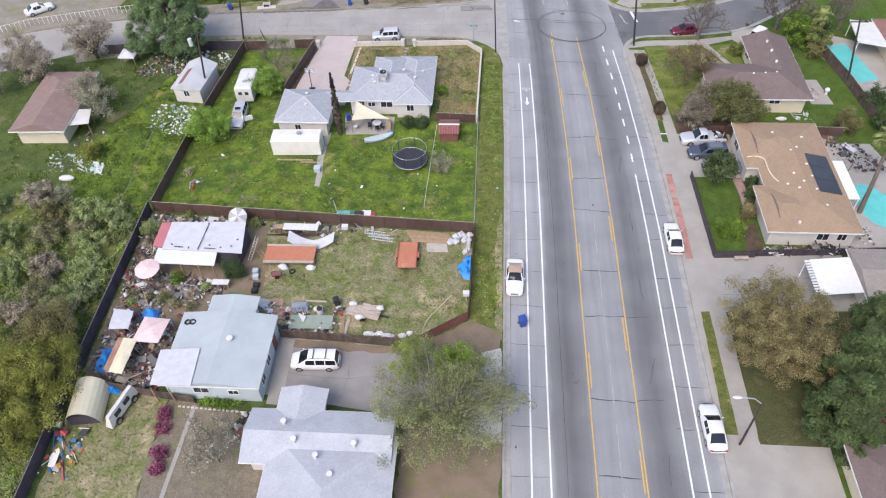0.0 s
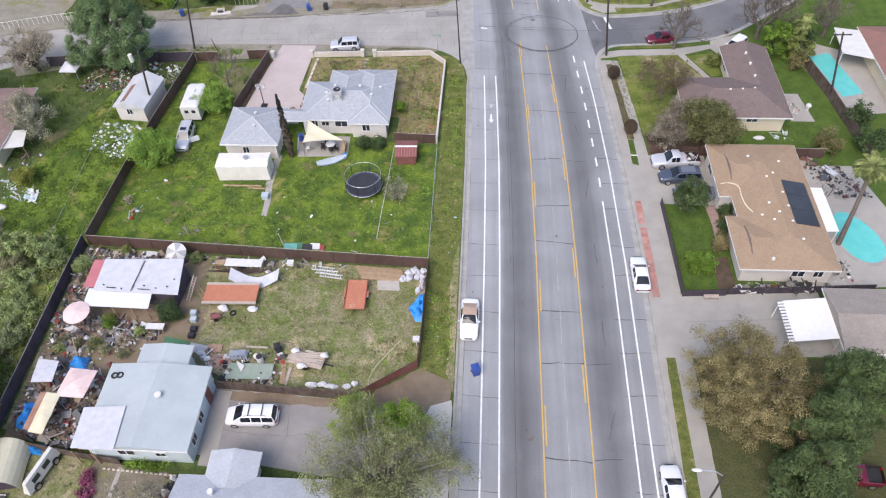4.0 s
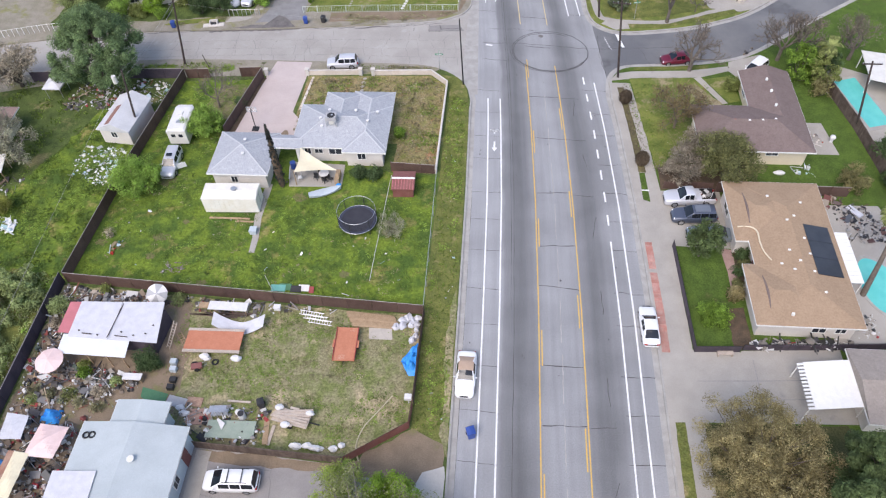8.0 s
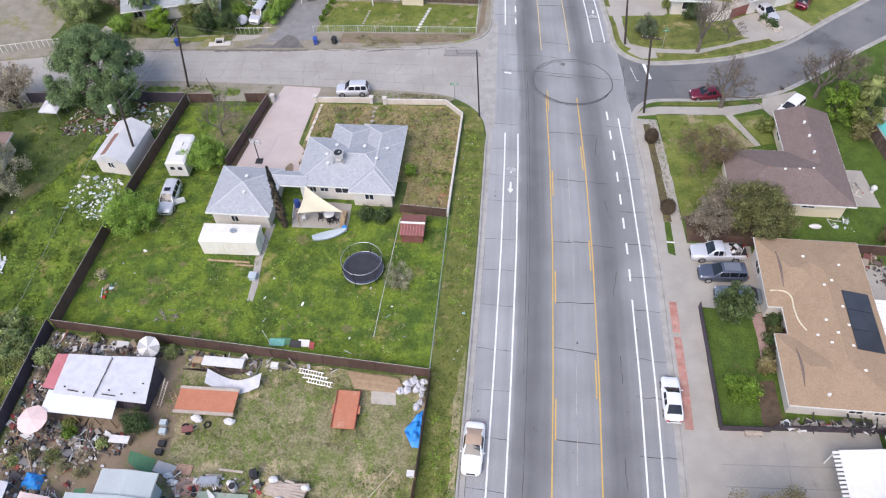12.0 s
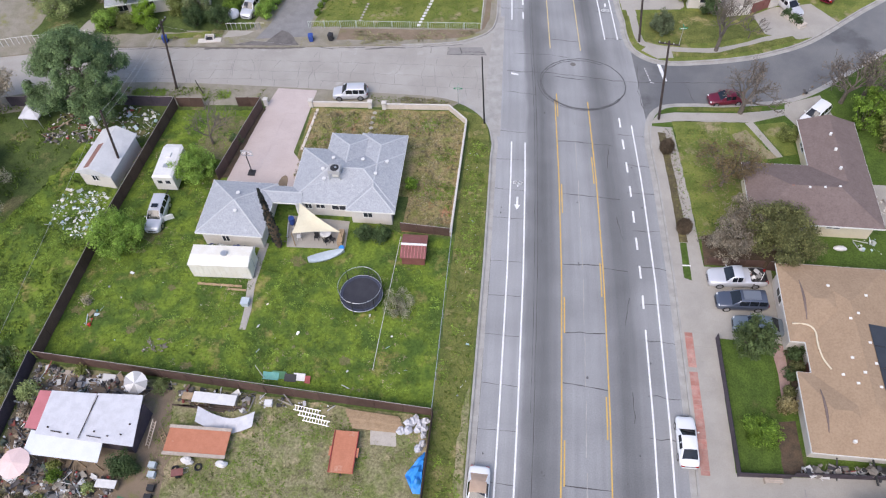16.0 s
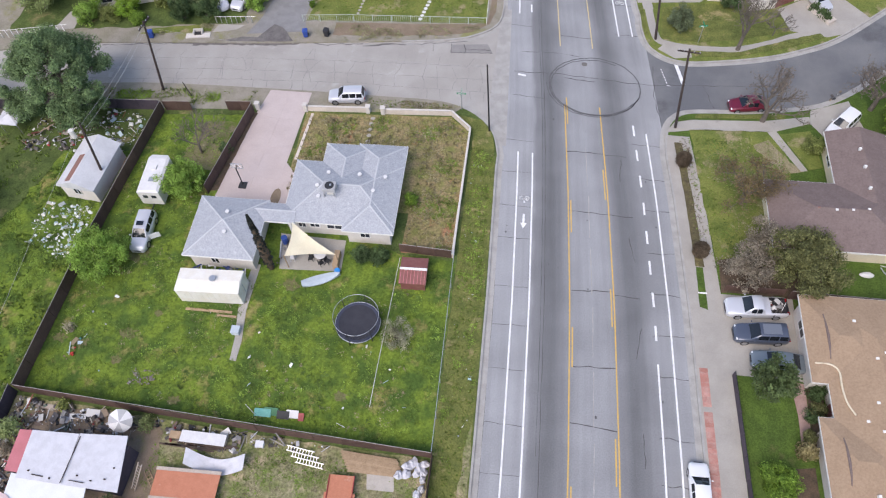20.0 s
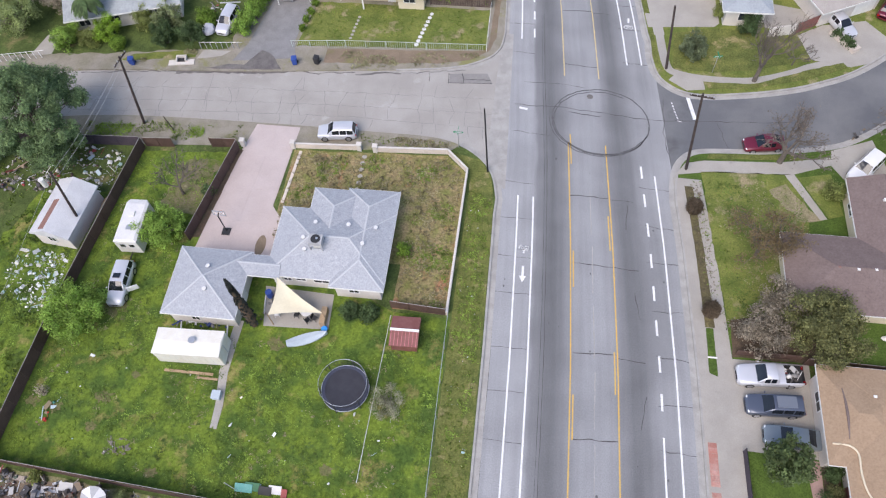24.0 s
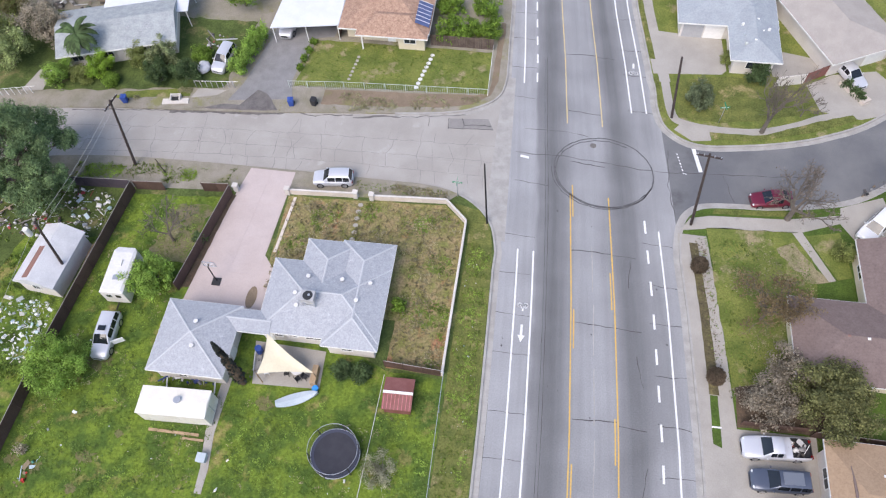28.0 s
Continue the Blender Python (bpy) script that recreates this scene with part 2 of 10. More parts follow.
DIRT = material("bare_dirt", (0.24, 0.185, 0.135), 0.95, second=(0.18, 0.14, 0.10), size=1.5, amount=0.7, fine=0.25, bump=0.7, bump_size=0.12, third=(0.20, 0.19, 0.085), third_size=3, third_at=0.57, spec=0.1)
SOIL_GREY = material("grey_tan_yard_soil", (0.225, 0.19, 0.145), 0.95, second=(0.165, 0.145, 0.105), size=0.9, amount=0.8, fine=0.35, fine_size=0.12, bump=0.8, bump_size=0.1, third=(0.19, 0.185, 0.095), third_size=2.2, third_at=0.56, spec=0.1)
SHOULDER = material("gravel_shoulder", (0.29, 0.262, 0.22), 0.95, second=(0.215, 0.20, 0.145), size=1.6, amount=0.75, fine=0.22, bump=0.7, bump_size=0.1,
                    third=(0.22, 0.215, 0.10), third_size=3.5, third_at=0.55, spec=0.1)
MULCH = material("dark_mulch", (0.12, 0.085, 0.06), 0.95, second=(0.075, 0.06, 0.045), size=0.6, amount=0.8, fine=0.35, bump=0.8, spec=0.1)

SHINGLE_GREY = material("pale_grey_shingles", (0.375, 0.39, 0.42), 0.9, second=(0.30, 0.315, 0.345), size=0.5, amount=0.5, fine=0.16, fine_size=0.16, bump=0.4, bump_size=0.2, spec=0.2,
                        third=(0.46, 0.475, 0.50), third_size=0.6, third_at=0.6)
SHINGLE_WHITE = material("white_grey_roofing", (0.45, 0.465, 0.50), 0.85, second=(0.38, 0.395, 0.425), size=1.8, amount=0.7, fine=0.1, fine_size=0.2, bump=0.3, bump_size=0.2, spec=0.2)
SHINGLE_FADED = material("faded_red_brown_roofing", (0.29, 0.20, 0.175), 0.9, second=(0.23, 0.165, 0.15), size=1.0, amount=0.7, fine=0.18, bump=0.4, bump_size=0.2, spec=0.2, third=(0.34, 0.27, 0.24), third_size=1.5, third_at=0.6)
SHINGLE_BLUE = material("blue_grey_roofing", (0.43, 0.475, 0.49), 0.85, second=(0.37, 0.41, 0.425), size=2.4, amount=0.7, fine=0.08, bump=0.25, bump_size=0.2, spec=0.2)
SHINGLE_TAN = material("tan_shingles", (0.345, 0.245, 0.165), 0.9, second=(0.3, 0.21, 0.14), size=1.2, amount=0.6, fine=0.12, fine_size=0.2, bump=0.4, bump_size=0.2, spec=0.2)
SHINGLE_BROWN = material("brown_shingles", (0.19, 0.145, 0.135), 0.9, second=(0.16, 0.12, 0.11), size=1.0, amount=0.6, fine=0.15, fine_size=0.2, bump=0.4, bump_size=0.2, spec=0.2)
SHINGLE_TAUPE = material("taupe_shingles", (0.31, 0.27, 0.24), 0.9, second=(0.26, 0.225, 0.2), size=1.2, amount=0.6, fine=0.12, fine_size=0.2, bump=0.4, bump_size=0.2, spec=0.2)
SHINGLE_RED = material("faded_red_roofing", (0.27, 0.145, 0.12), 0.9, second=(0.22, 0.13, 0.11), size=1.4, amount=0.7, fine=0.15, bump=0.4, bump_size=0.2, spec=0.2)
SHINGLE_MIX = material("mottled_brown_tiles", (0.40, 0.265, 0.195), 0.9, second=(0.28, 0.175, 0.13), size=0.5, amount=0.8, fine=0.25, fine_size=0.2, bump=0.5, bump_size=0.25, spec=0.2)
RIDGE = material("pale_ridge_cap", (0.455, 0.47, 0.495), 0.85, fine=0.15)
STUCCO_WHITE = material("white_stucco", (0.64, 0.60, 0.56), 0.9, second=(0.56, 0.52, 0.48), size=1.5, amount=0.6, fine=0.08, bump=0.3, bump_size=0.03)
STUCCO_CREAM = material("cream_stucco", (0.66, 0.58, 0.44), 0.9, second=(0.58, 0.5, 0.37), size=1.5, amount=0.5, fine=0.08, bump=0.3, bump_size=0.03)
STUCCO_BLUE = material("pale_blue_stucco", (0.50, 0.57, 0.60), 0.9, second=(0.44, 0.5, 0.53), size=1.5, amount=0.5, fine=0.06, bump=0.3, bump_size=0.03)
PICKET = material("pale_green_paint", (0.5, 0.56, 0.52), 0.6, second=(0.42, 0.46, 0.42), size=0.5, amount=0.5, fine=0.05, bump=0)
SOLAR_BLUE = material("blue_solar_cells", (0.07, 0.10, 0.22), 0.3, second=(0.1, 0.13, 0.26), size=0.8, amount=0.6, fine=0.05, bump=0, spec=0.5)
TRIM_WHITE = material("white_trim", (0.78, 0.77, 0.75), 0.6, second=(0.68, 0.67, 0.65), size=0.5, amount=0.5, fine=0.05, bump=0)
CLEAR = bpy.data.materials.new("clear_acrylic")
CLEAR.use_nodes = True
CLEAR.node_tree.nodes["Principled BSDF"].inputs["Alpha"].default_value = 0.25
CLEAR.node_tree.nodes["Principled BSDF"].inputs["Roughness"].default_value = 0.15
WINDOW = glass("window_glass", (0.03, 0.035, 0.045), 0.08)
OPENING_SHADE = material("painted_opening_shade", (0.03, 0.03, 0.032), 0.8, fine=0.2, bump=0)
FENCE_BROWN = material("dark_brown_slats", (0.085, 0.05, 0.042), 0.75, second=(0.12, 0.075, 0.06), size=1.3, amount=0.7, fine=0.2, bump=0.2, vary=0.15)
FENCE_WOOD = material("weathered_fence_wood", (0.085, 0.06, 0.05), 0.9, second=(0.15, 0.115, 0.095), size=0.8, amount=0.7, fine=0.2, vary=0.18)
FENCE_DARK = material("dark_purple_screen", (0.055, 0.045, 0.06), 0.8, second=(0.09, 0.07, 0.085), size=1.0, amount=0.6, fine=0.2, vary=0.15)
STEEL = material("galvanised_steel", (0.52, 0.53, 0.55), 0.4, 0.7, second=(0.42, 0.43, 0.45), size=0.4, amount=0.5, fine=0.1, bump=0)
IRON = material("black_iron", (0.03, 0.03, 0.032), 0.5, 0.3, fine=0.2, bump=0)
POLE_WOOD = material("creosoted_pole_wood", (0.045, 0.034, 0.032), 0.9, second=(0.075, 0.056, 0.05), size=0.7, amount=0.7, fine=0.25)
BARK = material("grey_bark", (0.14, 0.115, 0.095), 0.95, second=(0.09, 0.072, 0.06), size=0.4, amount=0.7, fine=0.3, bump=0.8)
BARK_PALE = material("pale_bark", (0.25, 0.22, 0.19), 0.95, second=(0.17, 0.145, 0.12), size=0.4, amount=0.7, fine=0.25, bump=0.8)
BRICK_PALE = material("pale_block_wall", (0.60, 0.53, 0.47), 0.9, second=(0.52, 0.45, 0.39), size=0.8, amount=0.6, fine=0.12, vary=0.08)
BRICK_CAP = material("white_wall_cap", (0.60, 0.56, 0.52), 0.8, second=(0.5, 0.46, 0.42), size=0.8, amount=0.5, fine=0.08)
WOOD = material("bare_wood", (0.38, 0.27, 0.17), 0.8, second=(0.29, 0.2, 0.12), size=0.5, amount=0.7, fine=0.2, vary=0.12)
RUBBER = material("black_rubber", (0.022, 0.022, 0.024), 0.8, fine=0.2, bump=0)
RIM = material("alloy_rim", (0.5, 0.5, 0.52), 0.3, 0.8, fine=0.05, bump=0)
CAR_GLASS = glass("tinted_car_glass", (0.012, 0.015, 0.02), 0.05)
LAMP_RED = material("red_tail_lamp", (0.35, 0.015, 0.015), 0.2, fine=0, bump=0)
LAMP_CLEAR = material("clear_head_lamp", (0.7, 0.72, 0.74), 0.15, fine=0, bump=0)
PLASTIC_BLACK = material("black_plastic", (0.03, 0.03, 0.033), 0.6, fine=0.1, bump=0)
PLASTIC_WHITE = material("white_plastic", (0.68, 0.67, 0.67), 0.5, second=(0.55, 0.54, 0.54), size=0.5, amount=0.5, fine=0.05, bump=0)
PLASTIC_BLUE = material("blue_plastic", (0.03, 0.07, 0.28), 0.5, second=(0.04, 0.09, 0.32), size=0.4, amount=0.5, fine=0.1, bump=0)
TARP_BLUE = material("blue_tarpaulin", (0.02, 0.23, 0.66), 0.45, second=(0.04, 0.32, 0.72), size=0.6, amount=0.6, fine=0.12, bump=0.5, bump_size=0.3)
ROOFING_WHITE = material("bright_white_roofing", (0.66, 0.68, 0.72), 0.6, second=(0.57, 0.585, 0.62), size=1.5, amount=0.6, fine=0.05)
TARP_WHITE = material("white_tarpaulin", (0.57, 0.57, 0.61), 0.6, second=(0.46, 0.46, 0.49), size=0.8, amount=0.6, fine=0.06, bump=0.4, bump_size=0.3)
TARP_PINK = material("faded_pink_canvas", (0.74, 0.56, 0.54), 0.7, second=(0.68, 0.49, 0.46), size=0.9, amount=0.6, fine=0.06, bump=0.4, bump_size=0.3)
TARP_CREAM = material("cream_canvas", (0.74, 0.67, 0.49), 0.7, second=(0.66, 0.58, 0.41), size=0.9, amount=0.6, fine=0.06, bump=0.3, bump_size=0.3)
TARP_RUST = material("rust_stained_canvas", (0.33, 0.17, 0.12), 0.8, second=(0.44, 0.3, 0.22), size=0.6, amount=0.7, fine=0.15)
GREEN_SHEET = material("green_shade_cloth", (0.06, 0.17, 0.09), 0.8, second=(0.09, 0.21, 0.12), size=0.7, amount=0.6, fine=0.15)
ORANGE = material("orange_sheet_metal", (0.50, 0.20, 0.12), 0.6, second=(0.43, 0.16, 0.09), size=0.6, amount=0.7, fine=0.1, third=(0.56, 0.33, 0.24), third_size=1.2, third_at=0.6)
METAL_WHITE = material("white_painted_metal", (0.66, 0.645, 0.61), 0.45, second=(0.56, 0.54, 0.5), size=0.9, amount=0.6, fine=0.05, third=(0.5, 0.4, 0.3), third_size=0.8, third_at=0.69)
METAL_RED = material("red_painted_metal", (0.32, 0.05, 0.05), 0.5, second=(0.25, 0.045, 0.045), size=0.7, amount=0.6, fine=0.1)
SHED_RED = material("maroon_shed_panel", (0.20, 0.075, 0.065), 0.6, second=(0.25, 0.11, 0.1), size=0.7, amount=0.6, fine=0.1)
RED_ROOFING = material("faded_red_sheeting", (0.5, 0.17, 0.19), 0.7, second=(0.42, 0.14, 0.15), size=0.9, amount=0.6, fine=0.08)
SOLAR = material("dark_solar_panel", (0.03, 0.033, 0.042), 0.35, second=(0.05, 0.055, 0.065), size=1.5, amount=0.6, fine=0.05, bump=0, spec=0.5)
JUNK = rainbow("mixed_scrap", [(0.26, 0.25, 0.25), (0.06, 0.055, 0.06), (0.17, 0.13, 0.095), (0.55, 0.55, 0.56), (0.11, 0.1, 0.1), (0.03, 0.03, 0.033), (0.3, 0.23, 0.165), (0.22, 0.06, 0.05),
                                (0.09, 0.08, 0.075), (0.24, 0.23, 0.225), (0.075, 0.1, 0.08), (0.3, 0.27, 0.23), (0.58, 0.57, 0.56), (0.2, 0.155, 0.12), (0.08, 0.07, 0.065), (0.18, 0.175, 0.175)])
DARK_MIX = rainbow("dark_yard_goods", [(0.05, 0.05, 0.055), (0.1, 0.09, 0.085), (0.025, 0.025, 0.03), (0.3, 0.29, 0.28), (0.12, 0.06, 0.05), (0.07, 0.08, 0.1), (0.45, 0.44, 0.43), (0.04, 0.04, 0.045)])
LITTER = rainbow("pale_litter", [(0.75, 0.75, 0.74), (0.6, 0.62, 0.62), (0.35, 0.5, 0.5), (0.7, 0.66, 0.58), (0.5, 0.52, 0.5), (0.8, 0.8, 0.8), (0.3, 0.33, 0.33), (0.45, 0.55, 0.6)])
SILVER_DOOR = material("grey_garage_door", (0.4, 0.4, 0.41), 0.6, second=(0.33, 0.33, 0.34), size=0.6, amount=0.5, fine=0.08)
SHINGLE_PALE = material("pale_tan_roofing", (0.38, 0.345, 0.315), 0.9, second=(0.32, 0.29, 0.265), size=1.6, amount=0.7, fine=0.12, bump=0.3, bump_size=0.2, spec=0.2)
WATER = material("turquoise_pool_water", (0.10, 0.50, 0.47), 0.08, second=(0.15, 0.58, 0.54), size=1.6, amount=0.6, fine=0.05, bump=0.15, bump_size=0.5, spec=0.5)
CREAM_METAL = material("cream_white_metal", (0.77, 0.745, 0.69), 0.45, second=(0.68, 0.63, 0.53), size=0.9, amount=0.6, fine=0.05, third=(0.45, 0.33, 0.22), third_size=0.7, third_at=0.68)

# where the dashes of the road paint begin and end
DASHES = [71.9 + 3.52 * i for i in range(8)]
YELLOW_L = [(39.3 + 14.55 * i, 43.3 + 14.55 * i) for i in range(5)] + [(-4.3, -0.3), (10.2, 14.2), (24.7, 28.7)]
YELLOW_R = [(29.2 + 14.55 * i, 33.2 + 14.55 * i) for i in range(5)] + [(0.1, 4.1), (14.6, 18.6)]

# ---- mesh helpers ----
G = 0.15  # the lots stand a kerb's height over the road


class Form:
    """Gathers corners and faces of one mesh."""

    def __init__(self):
        self.v, self.f = [], []

    def add(self, verts, faces):
        k = len(self.v)
        self.v += [tuple(p) for p in verts]
        self.f += [tuple(k + i for i in q) for q in faces]
        return self

    def box(self, x0, y0, z0, x1, y1, z1, m=None):
        p = [Vector(c) for c in ((x0, y0, z0), (x1, y0, z0), (x1, y1, z0), (x0, y1, z0), (x0, y0, z1), (x1, y0, z1), (x1, y1, z1), (x0, y1, z1))]
        if m is not None:
            p = [m @ c for c in p]
        return self.add(p, [(3, 2, 1, 0), (4, 5, 6, 7), (0, 1, 5, 4), (1, 2, 6, 5), (2, 3, 7, 6), (3, 0, 4, 7)])

    def prism(self, poly, z0, z1):
        area = sum(a[0] * b[1] - b[0] * a[1] for a, b in zip(poly, poly[1:] + poly[:1]))
        if area < 0:
            poly = poly[::-1]
        n = len(poly)
        verts = [(x, y, z0) for x, y in poly] + [(x, y, z1) for x, y in poly]
        return self.add(verts, [tuple(range(n - 1, -1, -1)), tuple(range(n, 2 * n))] + [(i, (i + 1) % n, n + (i + 1) % n, n + i) for i in range(n)])

    def tube(self, pts, radii, sides=6, cap=True):
        pts = [Vector(p) for p in pts]
        rings, up = [], Vector((0.13, 0.97, 0.21))
        for i, p in enumerate(pts):
            d = (pts[min(i + 1, len(pts) - 1)] - pts[max(i - 1, 0)]).normalized()
            a = d.cross(up)
            if a.length < 0.05:
                a = d.cross(Vector((1, 0, 0)))
            a.normalize()
            b = d.cross(a)
            r = radii[i] if hasattr(radii, "__len__") else radii
            rings.append([p + r * (a * math.cos(2 * math.pi * j / sides) + b * math.sin(2 * math.pi * j / sides)) for j in range(sides)])
        verts = [q for ring in rings for q in ring]
        faces = [(i * sides + j, i * sides + (j + 1) % sides, (i + 1) * sides + (j + 1) % sides, (i + 1) * sides + j) for i in range(len(pts) - 1) for j in range(sides)]
        if cap:
            faces += [tuple(range(sides - 1, -1, -1)), tuple((len(pts) - 1) * sides + j for j in range(sides))]
        return self.add(verts, faces)

    def cyl(self, x, y, z0, z1, r, sides=12, r2=None):
        return self.tube([(x, y, z0), (x, y, z1)], [r, r if r2 is None else r2], sides)

    def sheet(self, grid, thick=0.0):
        """A surface through a grid of points, with a thickness downwards."""
        h, w = len(grid), len(grid[0])
        verts = [p for row in grid for p in row]
        faces = [(i * w + j, i * w + j + 1, (i + 1) * w + j + 1, (i + 1) * w + j) for i in range(h - 1) for j in range(w - 1)]
        if thick:
            n = len(verts)
            verts = verts + [(p[0], p[1], p[2] - thick) for p in verts]
            faces += [tuple(n + i for i in q[::-1]) for q in faces]
            rim = [j for j in range(w)] + [i * w + w - 1 for i in range(1, h)] + [(h - 1) * w + j for j in range(w - 2, -1, -1)] + [i * w for i in range(h - 2, 0, -1)]
            faces += [(b, a, n + a, n + b) for a, b in zip(rim, rim[1:] + rim[:1])]
        return self.add(verts, faces)

    def ball(self, x, y, z, rx, ry, rz, n=8, rough=0.0):
        verts, faces = [], []
        rows = max(4, n // 2 + 1)
        for i in range(rows + 1):
            a = math.pi * i / rows
            for j in range(n):
                b = 2 * math.pi * j / n
                k = 1 + random.uniform(-rough, rough)
                verts.append((x + rx * k * math.sin(a) * math.cos(b), y + ry * k * math.sin(a) * math.sin(b), z + rz * k * math.cos(a)))
        for i in range(rows):
            for j in range(n):
                faces.append((i * n + j, (i + 1) * n + j, (i + 1) * n + (j + 1) % n, i * n + (j + 1) % n))
        return self.add(verts, faces)

    def weld(self):
        """Joins corners that lie on one another."""
        seen, index, out = {}, [], []
        for p in self.v:
            key = (round(p[0], 4), round(p[1], 4), round(p[2], 4))
            if key not in seen:
                seen[key] = len(out)
                out.append(p)
            index.append(seen[key])
        faces = [tuple(dict.fromkeys(index[i] for i in q)) for q in self.f]
        self.v, self.f = out, [q for q in faces if len(q) > 2]
        return self

    def mesh(self, name, mat, smooth=False):
        me = bpy.data.meshes.new(name)
        me.from_pydata(self.v, [], self.f)
        me.materials.append(mat)
        if smooth:
            me.polygons.foreach_set("use_smooth", [True] * len(me.polygons))
        me.update()
        return me


def part(name, form, mat, parent=None, label="", at=None, smooth=False):
    data = form.mesh(name, mat, smooth) if isinstance(form, Form) else form
    ob = new(name, data)
    ob.parent = parent
    if at is not None:
        ob.matrix_basis = at
    if label:
        ob["label"] = label
    return ob


def thing(name, label, category, at=None, group="", kind=""):
    ob = new(name)
    ob.empty_display_size = 0.2
    if at is not None:
        ob.matrix_basis = at
    return tagged(ob, label, category, group, kind)


def solo(name, form, mat, label, category="", group="", kind="", at=None, smooth=False):
    ob = part(name, form, mat, None, "", at, smooth)
    return tagged(ob, label, category, group, kind)


# ---- the plan of the streets ----
BEND = [(-400, 0, 0), (60, 0, 0), (75, 0, 0.018), (88, 0.15, 0.045), (100, 0.35, 0.085), (110, 0.9, 0.105), (120, 1.15, 0.145), (130, 1.55, 0.19), (160, 3.2, 0.26), (400, 30, 0.3)]


def lane(u, y):
    """The place x of the line that lies u metres across the avenue, at y: the avenue bends to the west past the crossing."""
    ys = [b[0] for b in BEND]
    return u - float(np.interp(y, ys, [b[1] for b in BEND])) - u * float(np.interp(y, ys, [b[2] for b in BEND]))


def steps(a, b, d):
    n = max(1, round(abs(b - a) / d))
    return [a + (b - a) * i / n for i in range(n + 1)]


def smooth_line(pts, n=6):
    """A soft curve through points (Catmull-Rom)."""
    out, p = [], [Vector(q) for q in pts]
    for i in range(len(p) - 1):
        a, b, c, d = p[max(i - 1, 0)], p[i], p[i + 1], p[min(i + 2, len(p) - 1)]
        for k in range(n):
            t = k / n
            out.append(tuple(0.5 * (2 * b + (c - a) * t + (2 * a - 5 * b + 4 * c - d) * t * t + (3 * b - a - 3 * c + d) * t ** 3)))
    return out + [tuple(p[-1])]


def ragged(poly, amount=0.12, step=0.8):
    """The outline with small irregular steps, as a worn edge has."""
    out = []
    for (x0, y0), (x1, y1) in zip(poly, poly[1:] + poly[:1]):
        n = max(1, int(math.hypot(x1 - x0, y1 - y0) / step))
        for i in range(n):
            out.append((x0 + (x1 - x0) * i / n + random.uniform(-amount, amount), y0 + (y1 - y0) * i / n + random.uniform(-amount, amount)))
    return out


def inside(x, y, poly):
    c = False
    for (x0, y0), (x1, y1) in zip(poly, poly[1:] + poly[:1]):
        if (y0 > y) != (y1 > y) and x < (x1 - x0) * (y - y0) / (y1 - y0) + x0:
            c = not c
    return c


def strip(pts, width, z, form=None):
    """A flat band along a line."""
    form = form or Form()
    left, right = [], []
    for i, p in enumerate(pts):
        a, b = Vector(pts[max(i - 1, 0)][:2]), Vector(pts[min(i + 1, len(pts) - 1)][:2])
        d = (b - a).normalized()
        w = width[i] if hasattr(width, "__len__") else width
        nrm = Vector((-d.y, d.x)) * w / 2
        left.append((p[0] + nrm.x, p[1] + nrm.y, z))
        right.append((p[0] - nrm.x, p[1] - nrm.y, z))
    k = len(pts)
    return form.add(right + left, [(i, i + 1, k + i + 1, k + i) for i in range(k - 1)])


def along(u, y0, y1, d=2.0):
    return [(lane(u, y), y) for y in steps(y0, y1, d)]


def patch(name, poly, mat, label, category="ground", h=0.012, rag=0.0, base=G):
    """A piece of the ground laid on the lots, with its own edge."""
    if rag:
        poly = ragged(poly, rag)
    return solo(name, Form().prism(poly, base - 0.05, base + h), mat, label, category, kind="structure")


# the ground reaches the horizon
solo("ground", Form().sheet([[(x, y, -0.06) for x in (-2500, -300, -60, 60, 300, 2500)] for y in (-2500, -300, -60, 200, 500, 2500)]), GRASS_DRY, "dry grassy ground that reaches the horizon", "ground", kind="structure")

# the avenue, with u and v kept for its worn bands
us, vs = [2.7, 5, 7.5, 10.8, 15, 18, 20, 22.1], steps(-120, 330, 3)
road_form = Form().sheet([[(lane(u, y), y, 0.0) for u in us] for y in vs])
road_mesh = road_form.mesh("road", ROAD)
uvl = road_mesh.uv_layers.new(name="UVMap")
flat_uv = [(u, y) for y in vs for u in us]
for lp in road_mesh.loops:
    uvl.data[lp.index].uv = flat_uv[lp.vertex_index]
avenue = tagged(part("road", road_mesh, None), "worn grey avenue with dark oil bands in its lanes", "road", kind="structure")

W_SOUTH = [(-130, 50), (-90, 73), (-70, 87), (-56, 94.3), (-43, 97.6), (-25, 98.6), (-12, 98.9), (-5.6, 99.0), (-2.2, 98.3), (0.3, 96.8), (1.8, 94.8), (2.5, 92)]
W_NORTH = [(-130, 68), (-90, 88), (-72, 98.2), (-60, 102), (-47.6, 104.4), (-29.7, 106), (-19.6, 107.2), (-5.9, 109.2), (-1.1, 111.2), (0.9, 113.2), (1.4, 116)]
E_SOUTH = [(20.35, 95), (20.6, 97.5), (21.3, 99.3), (22.8, 100.5), (26, 101), (30.1, 101.4), (37, 102.9), (41.1, 105), (46, 108.8), (55, 116), (80, 136), (130, 176)]
E_NORTH = [(18.25, 117), (18.35, 114), (19.4, 110.8), (22.5, 109), (27.9, 109.7), (33, 111), (37.1, 112.6), (42.7, 115.7), (52, 123.5), (76, 144), (120, 180)]
